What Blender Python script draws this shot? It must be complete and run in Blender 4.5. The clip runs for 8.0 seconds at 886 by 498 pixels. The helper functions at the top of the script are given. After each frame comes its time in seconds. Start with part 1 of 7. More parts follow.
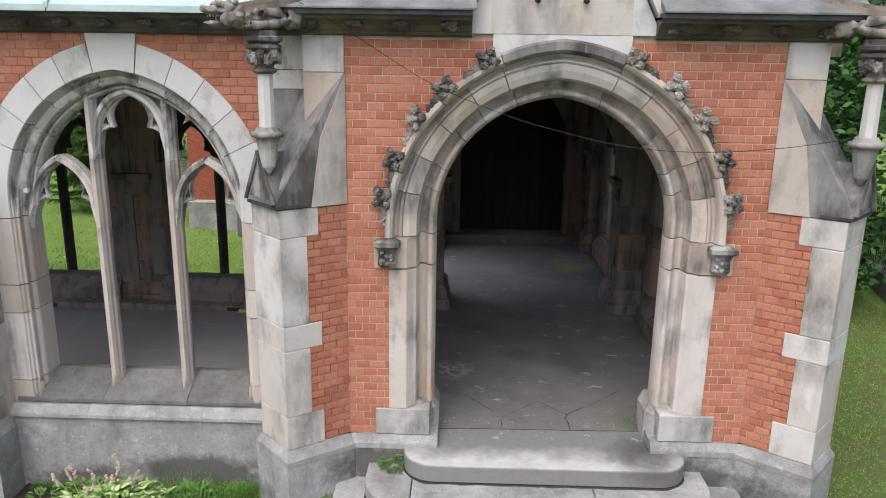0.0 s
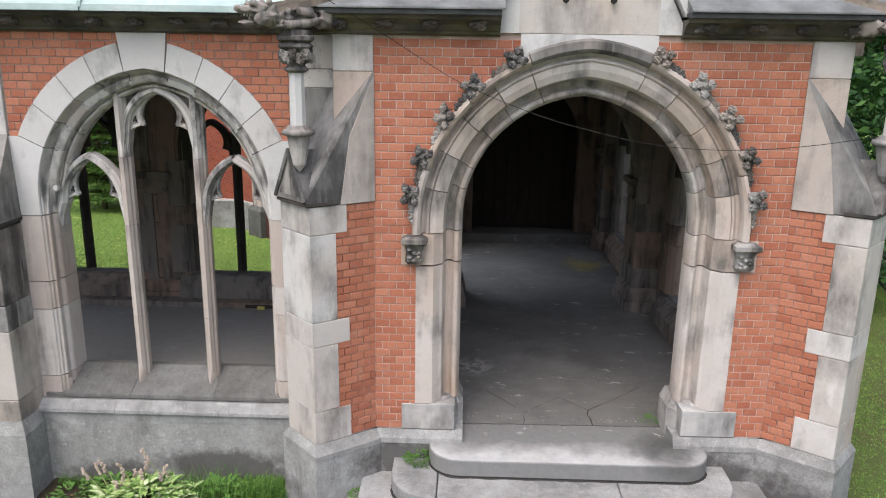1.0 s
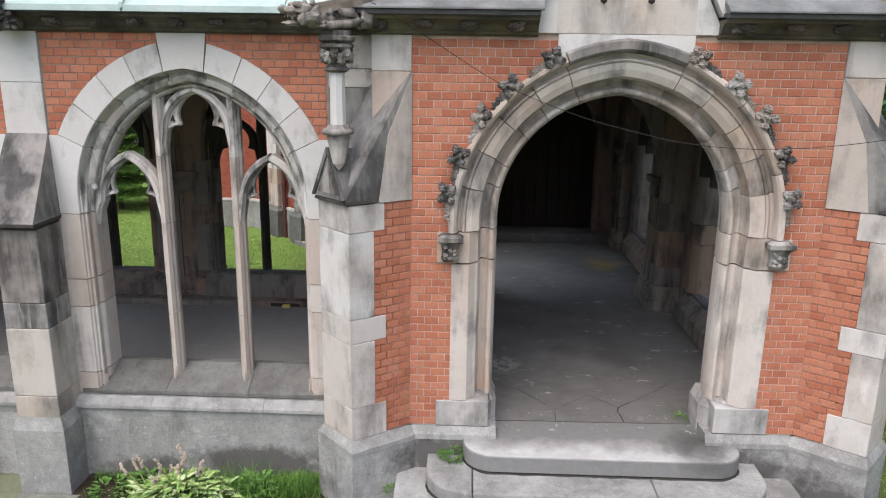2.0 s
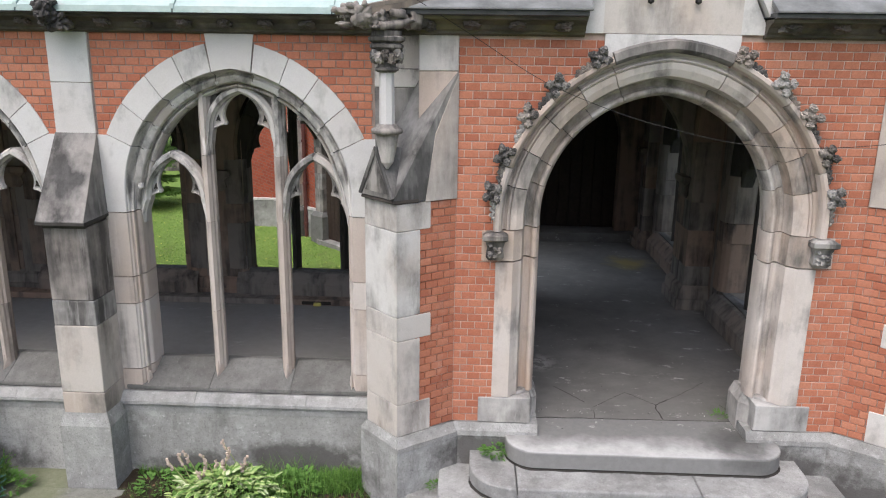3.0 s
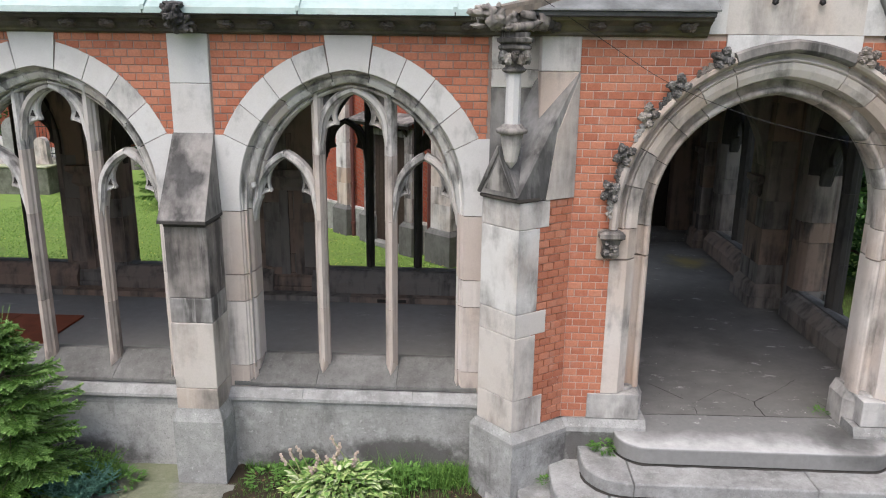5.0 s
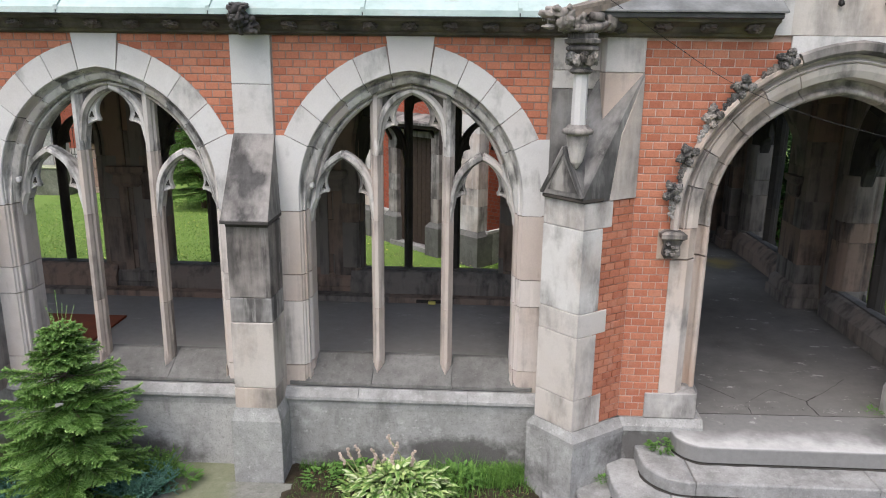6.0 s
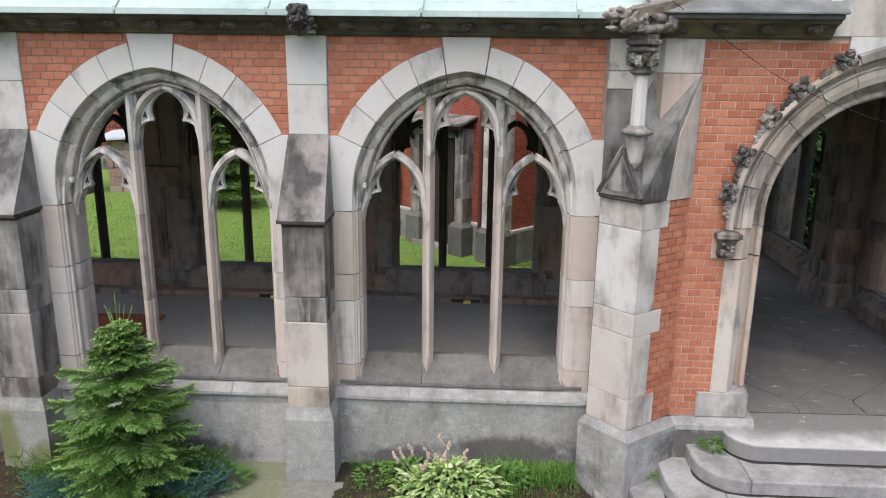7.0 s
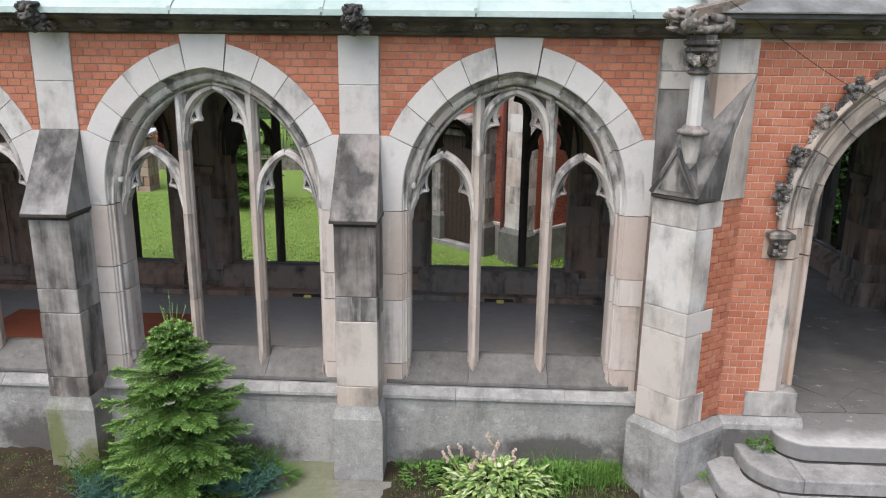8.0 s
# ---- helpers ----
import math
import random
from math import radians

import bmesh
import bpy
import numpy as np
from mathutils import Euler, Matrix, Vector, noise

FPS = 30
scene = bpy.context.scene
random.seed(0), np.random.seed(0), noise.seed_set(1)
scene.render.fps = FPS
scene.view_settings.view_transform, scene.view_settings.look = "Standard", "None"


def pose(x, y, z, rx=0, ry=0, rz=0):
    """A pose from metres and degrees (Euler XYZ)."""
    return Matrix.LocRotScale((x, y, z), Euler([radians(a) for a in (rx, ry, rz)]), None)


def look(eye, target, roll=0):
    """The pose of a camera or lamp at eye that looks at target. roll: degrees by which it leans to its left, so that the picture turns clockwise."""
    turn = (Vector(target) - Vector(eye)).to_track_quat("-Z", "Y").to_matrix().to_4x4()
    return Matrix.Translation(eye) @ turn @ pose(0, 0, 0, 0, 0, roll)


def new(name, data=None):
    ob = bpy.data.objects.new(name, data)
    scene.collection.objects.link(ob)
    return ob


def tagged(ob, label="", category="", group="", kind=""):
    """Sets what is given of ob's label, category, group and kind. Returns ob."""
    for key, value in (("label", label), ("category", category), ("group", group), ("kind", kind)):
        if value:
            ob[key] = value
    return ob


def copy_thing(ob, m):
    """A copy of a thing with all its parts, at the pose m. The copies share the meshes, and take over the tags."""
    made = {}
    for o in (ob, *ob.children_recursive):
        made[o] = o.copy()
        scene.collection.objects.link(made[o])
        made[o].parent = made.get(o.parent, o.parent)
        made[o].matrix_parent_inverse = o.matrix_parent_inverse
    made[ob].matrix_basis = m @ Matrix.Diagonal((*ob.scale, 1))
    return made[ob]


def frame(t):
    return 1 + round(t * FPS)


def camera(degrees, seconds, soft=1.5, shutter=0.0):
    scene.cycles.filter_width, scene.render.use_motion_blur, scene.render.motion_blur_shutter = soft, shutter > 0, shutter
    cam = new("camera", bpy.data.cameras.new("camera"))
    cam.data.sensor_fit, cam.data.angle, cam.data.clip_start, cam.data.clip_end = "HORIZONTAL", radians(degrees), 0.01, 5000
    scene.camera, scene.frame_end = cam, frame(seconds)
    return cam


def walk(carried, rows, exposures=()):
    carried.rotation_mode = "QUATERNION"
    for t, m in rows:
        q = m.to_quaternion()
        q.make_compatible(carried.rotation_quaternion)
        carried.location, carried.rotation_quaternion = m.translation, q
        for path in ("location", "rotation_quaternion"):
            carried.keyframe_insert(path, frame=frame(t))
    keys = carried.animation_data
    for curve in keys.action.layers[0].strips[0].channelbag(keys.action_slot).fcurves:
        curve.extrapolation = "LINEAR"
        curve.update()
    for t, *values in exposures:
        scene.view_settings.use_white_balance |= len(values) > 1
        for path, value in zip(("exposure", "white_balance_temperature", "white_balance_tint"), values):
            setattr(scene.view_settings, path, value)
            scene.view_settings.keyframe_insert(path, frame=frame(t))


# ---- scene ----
cam = camera(62.0, 8.0, soft=1.1)
PATH = [
    (0, (1.528, -6.822, 3.652), (1.482, -4.886, 3.152), 0.9),
    (0.5, (1.412, -6.873, 3.643), (1.367, -4.938, 3.143), 0.9),
    (1, (1.297, -6.911, 3.647), (1.248, -4.975, 3.145), 0.9),
    (1.5, (1.157, -6.948, 3.645), (1.104, -5.013, 3.143), 0.9),
    (3, (0.646, -7.075, 3.64), (0.57, -5.14, 3.137), 0.8),
    (3.5, (0.407, -7.119, 3.656), (0.33, -5.185, 3.15), 0.8),
    (4, (0.141, -7.17, 3.631), (0.062, -5.235, 3.131), 0.7),
    (4.5, (-0.129, -7.194, 3.641), (-0.214, -5.261, 3.136), 0.7),
    (6, (-0.991, -7.283, 3.634), (-1.08, -5.35, 3.132), 0.7),
    (6.5, (-1.277, -7.31, 3.632), (-1.362, -5.376, 3.13), 0.7),
    (7, (-1.529, -7.342, 3.645), (-1.617, -5.408, 3.14), 0.7),
    (7.5, (-1.793, -7.355, 3.651), (-1.881, -5.423, 3.145), 0.7),
    (8, (-2.029, -7.38, 3.649), (-2.118, -5.447, 3.142), 0.7),
]
walk(cam, [(t, look(eye, target, roll)) for t, eye, target, roll in PATH], [(0.0, 0.55, 5930, 10), (8.0, 0.55, 5930, 10)])

# ---- world, sun ----
world = bpy.data.worlds.new("overcast_sky")
scene.world = world
world.use_nodes = True
wn = world.node_tree
sky = wn.nodes.new("ShaderNodeTexSky")
sky.sky_type = "NISHITA"
sky.sun_disc = False
sky.sun_elevation = radians(62)
sky.sun_rotation = radians(205)
sky.air_density = 1.0
sky.dust_density = 7.0
sky.ozone_density = 0.6
wn.nodes["Background"].inputs["Strength"].default_value = 0.15
wn.links.new(sky.outputs[0], wn.nodes["Background"].inputs["Color"])
sun_data = bpy.data.lights.new("sun", "SUN")
sun_data.energy = 1.04
sun_data.angle = radians(70)
sun_data.color = (1.0, 0.985, 0.97)
sun = new("sun", sun_data)
sun.matrix_world = look((-4.0, -12.0, 19.0), (0, 0, 0))

# area lamp added in the open archway on the passage's lawn side, standing in for skylight
arch_light = bpy.data.lights.new("archway_fill", "AREA")
arch_light.shape = "RECTANGLE"
arch_light.size, arch_light.size_y = 2.2, 2.8
arch_light.energy = 8.0
arch_light.spread = radians(75)
arch_light.color = (0.98, 0.99, 1.0)
archway_fill = new("archway_fill", arch_light)
archway_fill.matrix_world = look((0.40, 5.85, 1.9), (1.45, 5.7, 0.0))


# ---- materials ----
class Nodes:
    """A principled material and short ways to add nodes to it."""

    def __init__(self, name, rough=0.85):
        self.mat = bpy.data.materials.new(name)
        self.mat.use_nodes = True
        self.t = self.mat.node_tree
        self.b = self.t.nodes["Principled BSDF"]
        self.b.inputs["Roughness"].default_value = rough
        self.b.inputs["Specular IOR Level"].default_value = 0.25
        self.co = self.add("ShaderNodeTexCoord").outputs["Object"]
        self.geo = self.add("ShaderNodeNewGeometry").outputs["Position"]

    def add(self, kind, **values):
        n = self.t.nodes.new(kind)
        for k, v in values.items():
            n.inputs[k].default_value = v
        return n

    def link(self, a, b):
        self.t.links.new(a, b)

    def noise(self, scale, detail=5.0, rough=0.6, stretch=None, co=None):
        n = self.add("ShaderNodeTexNoise", Scale=scale, Detail=detail, Roughness=rough)
        src = co or self.geo
        if stretch:
            m = self.add("ShaderNodeMapping")
            m.inputs["Scale"].default_value = stretch
            self.link(src, m.inputs[0])
            src = m.outputs[0]
        self.link(src, n.inputs["Vector"])
        return n.outputs["Fac"]

    def ramp(self, fac, stops):
        r = self.add("ShaderNodeValToRGB")
        e = r.color_ramp.elements
        while len(e) < len(stops):
            e.new(0.5)
        for el, (p, c) in zip(e, stops):
            el.position = p
            el.color = (*c, 1) if len(c) == 3 else c
        self.link(fac, r.inputs[0])
        return r.outputs[0]

    def mix(self, fac, a, b, blend="MIX"):
        m = self.add("ShaderNodeMix")
        m.data_type = "RGBA"
        m.blend_type = blend
        for sock, v in ((m.inputs[0], fac), (m.inputs[6], a), (m.inputs[7], b)):
            if isinstance(v, (int, float)):
                sock.default_value = v
            elif isinstance(v, tuple):
                sock.default_value = (*v, 1)
            else:
                self.link(v, sock)
        return m.outputs[2]

    def math(self, op, a, b=0.0, clamp=False):
        m = self.add("ShaderNodeMath")
        m.operation = op
        m.use_clamp = clamp
        for sock, v in ((m.inputs[0], a), (m.inputs[1], b)):
            if isinstance(v, (int, float)):
                sock.default_value = v
            else:
                self.link(v, sock)
        return m.outputs[0]

    def random(self):
        return self.add("ShaderNodeObjectInfo").outputs["Random"]

    def island(self):
        return self.add("ShaderNodeNewGeometry").outputs["Random Per Island"]

    def done(self, colour, bump=None, strength=0.3, distance=0.01, rough=None):
        self.link(colour, self.b.inputs["Base Color"])
        if bump is not None:
            n = self.add("ShaderNodeBump", Strength=strength, Distance=distance)
            self.link(bump, n.inputs["Height"])
            self.link(n.outputs[0], self.b.inputs["Normal"])
        if rough is not None:
            self.link(rough, self.b.inputs["Roughness"])
        return self.mat


def band(a, b):
    return [(a, (0, 0, 0)), (b, (1, 1, 1))]


def stone_material(name, light, warm, soot, sooty=0.55, grain=90.0, streak=(6.0, 6.0, 0.7), vary=0.5, wash=0.35, soft=0.16, cloudy=0.18, rust=0.0):
    """Weathered sandstone: warm and pale blocks, soot in soft runs and blotches, washed streaks and pits, a different tone from block to block."""
    n = Nodes(name, 0.88)
    rnd = n.random()
    shift = n.add("ShaderNodeVectorMath")
    shift.operation = "ADD"
    n.link(n.geo, shift.inputs[0])
    comb = n.add("ShaderNodeCombineXYZ")
    n.link(n.math("MULTIPLY", rnd, 3.0), comb.inputs[0])
    n.link(n.math("MULTIPLY", rnd, 5.0), comb.inputs[2])
    n.link(comb.outputs[0], shift.inputs[1])
    co = shift.outputs[0]
    patch = n.noise(1.5, 3.0, 0.5, None, co)
    tone = n.math("ADD", n.math("MULTIPLY", rnd, vary), n.math("MULTIPLY", patch, 1.0 - vary * 0.5))
    col = n.mix(n.ramp(tone, band(0.42, 1.02)), light, warm)
    fine = n.noise(grain, 3.0, 0.7)
    col = n.mix(0.25, col, n.ramp(fine, [(0.3, (0.6, 0.6, 0.6)), (0.68, (1.0, 1.0, 1.0))]), "MULTIPLY")
    cloud = n.noise(5.0, 9.0, 0.66)
    col = n.mix(cloudy, col, n.ramp(cloud, [(0.30, (0.55, 0.53, 0.52)), (0.52, (1.0, 1.0, 1.0))]), "MULTIPLY")
    if rust:
        iron = n.ramp(n.noise(1.0, 5.0, 0.58, (1.7, 1.7, 0.9), co), band(0.50, 0.74))
        col = n.mix(n.math("MULTIPLY", iron, rust), col, (0.40, 0.27, 0.185))
    runs = n.noise(1.0, 6.0, 0.6, streak, co)
    blot = n.noise(1.9, 7.0, 0.62, None, co)
    dirt = n.ramp(n.math("ADD", n.math("MULTIPLY", runs, 0.66), n.math("MULTIPLY", blot, 0.49)), band(sooty - soft * 0.35, sooty + soft * 0.65))
    black = n.mix(n.ramp(n.noise(9.0, 7.0, 0.7, (1.0, 1.0, 0.35), co), band(0.40, 0.68)), soot, tuple(min(0.5, 2.6 * c) for c in soot))
    col = n.mix(n.math("MULTIPLY", dirt, 0.88), col, black)
    pale = n.ramp(n.noise(1.3, 7.0, 0.66, (streak[0] * 1.3, streak[1] * 1.3, streak[2] * 0.8), co), band(0.58, 0.70))
    col = n.mix(n.math("MULTIPLY", pale, wash), col, tuple(min(0.85, 1.28 * c) for c in light))
    pits = n.ramp(n.noise(38.0, 4.0, 0.75), band(0.72, 0.76))
    col = n.mix(n.math("MULTIPLY", pits, 0.35), col, soot)
    bump = n.math("ADD", n.math("MULTIPLY", fine, 0.35), n.math("SUBTRACT", cloud, n.math("MULTIPLY", pits, 0.6)))
    return n.done(col, bump, 0.4, 0.012)


STONE = stone_material("pale_sandstone", (0.64, 0.612, 0.59), (0.51, 0.415, 0.35), (0.085, 0.078, 0.073), 0.60, soft=0.17, streak=(3.6, 3.6, 0.5), wash=0.35, vary=0.8, rust=0.6)
QUOIN = stone_material("bleached_quoin_sandstone", (0.61, 0.592, 0.568), (0.52, 0.465, 0.42), (0.12, 0.11, 0.10), 0.615, soft=0.18, streak=(3.0, 3.0, 1.1), wash=0.45, vary=0.55, cloudy=0.25, rust=0.55)
DOORSTONE = stone_material("rosy_doorway_sandstone", (0.59, 0.54, 0.50), (0.49, 0.40, 0.335), (0.085, 0.08, 0.074), 0.625, soft=0.16, cloudy=0.3, streak=(4.0, 4.0, 1.0), wash=0.3, vary=0.7, rust=0.5)
DOORINNER = stone_material("sooty_inner_door_moulding", (0.50, 0.47, 0.44), (0.44, 0.365, 0.305), (0.06, 0.057, 0.052), 0.575, soft=0.16, cloudy=0.4, streak=(5.0, 5.0, 2.0), wash=0.35, vary=0.6, rust=0.45)
JAMB = stone_material("pinkish_jamb_sandstone", (0.60, 0.55, 0.515), (0.50, 0.425, 0.375), (0.11, 0.10, 0.094), 0.66, soft=0.17, streak=(6.0, 6.0, 0.5), vary=0.7, rust=0.4)
MULLION = stone_material("pinkish_mullion_sandstone", (0.52, 0.46, 0.415), (0.45, 0.368, 0.315), (0.13, 0.115, 0.105), 0.60, streak=(8.0, 8.0, 0.6), rust=0.4)
RING = stone_material("white_grey_sandstone", (0.595, 0.58, 0.565), (0.55, 0.52, 0.495), (0.19, 0.185, 0.175), 0.65, vary=0.4, wash=0.1, streak=(2.5, 2.5, 1.2), soft=0.12, cloudy=0.15)
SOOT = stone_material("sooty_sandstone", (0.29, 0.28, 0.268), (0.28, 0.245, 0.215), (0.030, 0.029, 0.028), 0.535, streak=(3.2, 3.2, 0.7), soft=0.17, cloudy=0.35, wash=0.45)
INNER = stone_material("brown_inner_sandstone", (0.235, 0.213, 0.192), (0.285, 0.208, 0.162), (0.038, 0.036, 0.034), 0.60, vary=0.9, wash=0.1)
CARVED = stone_material("carved_grey_sandstone", (0.34, 0.325, 0.305), (0.29, 0.25, 0.215), (0.030, 0.028, 0.027), 0.545, cloudy=0.55, soft=0.12, vary=0.8)
SLABSIDE = stone_material("stained_slab_sandstone", (0.53, 0.49, 0.452), (0.46, 0.40, 0.352), (0.10, 0.092, 0.084), 0.61, soft=0.2, streak=(3.0, 3.0, 0.6), wash=0.25, vary=0.6, rust=0.3)
# near-black stone: backlit shade put into the colour, also used under the cap lips
BACKLIT = stone_material("shade_black_stone", (0.06, 0.056, 0.052), (0.075, 0.062, 0.052), (0.02, 0.019, 0.018), 0.58, vary=0.4, wash=0.1)
BASESTONE = stone_material("dirty_base_sandstone", (0.50, 0.487, 0.47), (0.46, 0.41, 0.37), (0.10, 0.097, 0.092), 0.585, soft=0.2, streak=(3.0, 3.0, 1.4), wash=0.4, cloudy=0.4)
SLAB = stone_material("brown_spout_slab", (0.30, 0.25, 0.205), (0.24, 0.19, 0.15), (0.08, 0.07, 0.06), 0.58)
BLACKENED = stone_material("blackened_shaft_sandstone", (0.40, 0.385, 0.37), (0.31, 0.265, 0.235), (0.04, 0.037, 0.035), 0.53, streak=(4.2, 4.2, 0.5), wash=0.7, soft=0.17)


def granite_material(name, light, dark, speck, grain=75.0, stains=(), stain=(0.09, 0.086, 0.08), cover=0.75, runs=0.45, tone=0.25):
    """Coarse grey stone or plaster: speckled grain, soft patches, pale lichen and damp stains; a stain is (x, z, half width, half height)."""
    n = Nodes(name, 0.9)
    rnd = n.random()
    base = n.math("ADD", n.noise(1.9, 6.0, 0.6), n.math("MULTIPLY", n.math("SUBTRACT", rnd, 0.5), tone))
    col = n.mix(n.ramp(base, band(0.38, 0.64)), light, dark)
    mottle = n.noise(11.0, 8.0, 0.72)
    col = n.mix(0.5, col, n.ramp(mottle, [(0.32, (0.55, 0.55, 0.54)), (0.60, (1.0, 1.0, 1.0))]), "MULTIPLY")
    spots = n.noise(grain, 3.0, 0.65)
    col = n.mix(n.math("MULTIPLY", n.ramp(spots, band(0.55, 0.66)), 0.40), col, speck)
    lichen = n.ramp(n.noise(grain * 0.4, 5.0, 0.7), band(0.60, 0.70))
    col = n.mix(n.math("MULTIPLY", lichen, 0.5), col, tuple(min(0.8, 1.45 * c) for c in light))
    run = n.ramp(n.noise(1.0, 7.0, 0.66, (6.0, 6.0, 1.6)), band(0.54, 0.70))
    col = n.mix(n.math("MULTIPLY", run, runs), col, speck)
    blotch = n.ramp(n.noise(6.5, 9.0, 0.72), band(0.56, 0.66))
    col = n.mix(n.math("MULTIPLY", blotch, 0.30), col, tuple(min(0.8, 1.35 * c) for c in light))
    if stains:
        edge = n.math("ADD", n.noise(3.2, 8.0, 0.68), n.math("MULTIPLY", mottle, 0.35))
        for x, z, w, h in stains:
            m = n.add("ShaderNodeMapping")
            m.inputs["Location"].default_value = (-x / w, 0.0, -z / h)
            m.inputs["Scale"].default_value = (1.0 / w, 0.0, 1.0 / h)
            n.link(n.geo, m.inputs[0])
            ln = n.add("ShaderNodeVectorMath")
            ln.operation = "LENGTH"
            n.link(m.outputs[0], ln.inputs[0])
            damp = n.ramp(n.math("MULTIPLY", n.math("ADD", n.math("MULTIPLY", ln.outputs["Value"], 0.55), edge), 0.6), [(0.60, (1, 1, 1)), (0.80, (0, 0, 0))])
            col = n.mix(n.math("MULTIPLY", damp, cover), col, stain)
    return n.done(col, n.math("ADD", mottle, n.math("MULTIPLY", spots, 0.8)), 0.5, 0.012)


def brick_material(name, dark, mid, light):
    n = Nodes(name, 0.8)
    r = n.math("ADD", n.math("MULTIPLY", n.random(), 0.75), n.math("MULTIPLY", n.noise(2.2, 3.0), 0.3))
    col = n.ramp(r, [(0.08, dark), (0.4, mid), (0.95, light)])
    spots = n.noise(60.0, 4.0, 0.7)
    col = n.mix(0.45, col, n.ramp(spots, [(0.32, (0.55, 0.5, 0.5)), (0.62, (1.0, 1.0, 1.0))]), "MULTIPLY")
    film = n.ramp(n.noise(6.0, 5.0), band(0.56, 0.8))
    col = n.mix(n.math("MULTIPLY", film, 0.32), col, (0.52, 0.38, 0.31))
    grime = n.ramp(n.noise(1.6, 7.0, 0.68, (1.0, 1.0, 0.7)), band(0.54, 0.70))
    col = n.mix(n.math("MULTIPLY", grime, 0.35), col, (0.20, 0.10, 0.075))
    return n.done(col, spots, 0.3, 0.006)


BRICK = brick_material("red_brick", (0.345, 0.118, 0.068), (0.435, 0.165, 0.096), (0.49, 0.21, 0.128))


def plain_material(name, a, b, scale=8.0, rough=0.85, bump=0.3, metal=0.0, detail=6.0):
    n = Nodes(name, rough)
    n.b.inputs["Metallic"].default_value = metal
    f = n.noise(scale, detail, 0.65)
    g = n.noise(scale * 11.0, 3.0, 0.6)
    col = n.mix(n.ramp(f, band(0.32, 0.68)), a, b)
    col = n.mix(0.3, col, n.ramp(g, [(0.3, (0.6, 0.6, 0.6)), (0.7, (1.0, 1.0, 1.0))]), "MULTIPLY")
    return n.done(col, n.math("ADD", f, n.math("MULTIPLY", g, 0.4)), bump, 0.01)


HUTSTONE = stone_material("brown_hut_stone", (0.34, 0.27, 0.22), (0.28, 0.19, 0.15), (0.09, 0.075, 0.065), 0.63, vary=0.9, wash=0.1)
MORTAR = plain_material("lime_mortar", (0.58, 0.45, 0.39), (0.40, 0.28, 0.23), 5.0)
MORTAR_DARK = plain_material("grey_mortar", (0.23, 0.18, 0.16), (0.33, 0.26, 0.225), 9.0)
GREY = granite_material("grey_granite", (0.38, 0.376, 0.363), (0.245, 0.24, 0.23), (0.075, 0.072, 0.067))
GREYSILL = granite_material("dark_grey_sill_stone", (0.175, 0.172, 0.163), (0.120, 0.117, 0.110), (0.05, 0.048, 0.045))
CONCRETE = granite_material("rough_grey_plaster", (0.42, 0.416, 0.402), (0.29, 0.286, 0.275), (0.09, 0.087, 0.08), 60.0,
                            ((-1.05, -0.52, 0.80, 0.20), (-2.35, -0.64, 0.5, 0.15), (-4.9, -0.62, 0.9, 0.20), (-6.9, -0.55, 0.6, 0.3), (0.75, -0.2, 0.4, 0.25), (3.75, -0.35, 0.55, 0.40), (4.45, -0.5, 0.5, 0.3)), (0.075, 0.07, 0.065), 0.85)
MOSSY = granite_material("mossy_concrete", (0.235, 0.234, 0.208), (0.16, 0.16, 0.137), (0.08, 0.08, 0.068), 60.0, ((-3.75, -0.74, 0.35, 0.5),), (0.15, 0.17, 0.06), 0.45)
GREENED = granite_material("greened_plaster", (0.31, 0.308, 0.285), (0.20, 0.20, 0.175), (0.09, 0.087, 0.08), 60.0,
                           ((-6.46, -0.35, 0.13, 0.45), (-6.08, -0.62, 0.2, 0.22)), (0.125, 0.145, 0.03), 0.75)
STEP = granite_material("worn_step_granite", (0.35, 0.346, 0.337), (0.20, 0.196, 0.189), (0.08, 0.078, 0.074), 110.0, runs=0.35, tone=0.15)


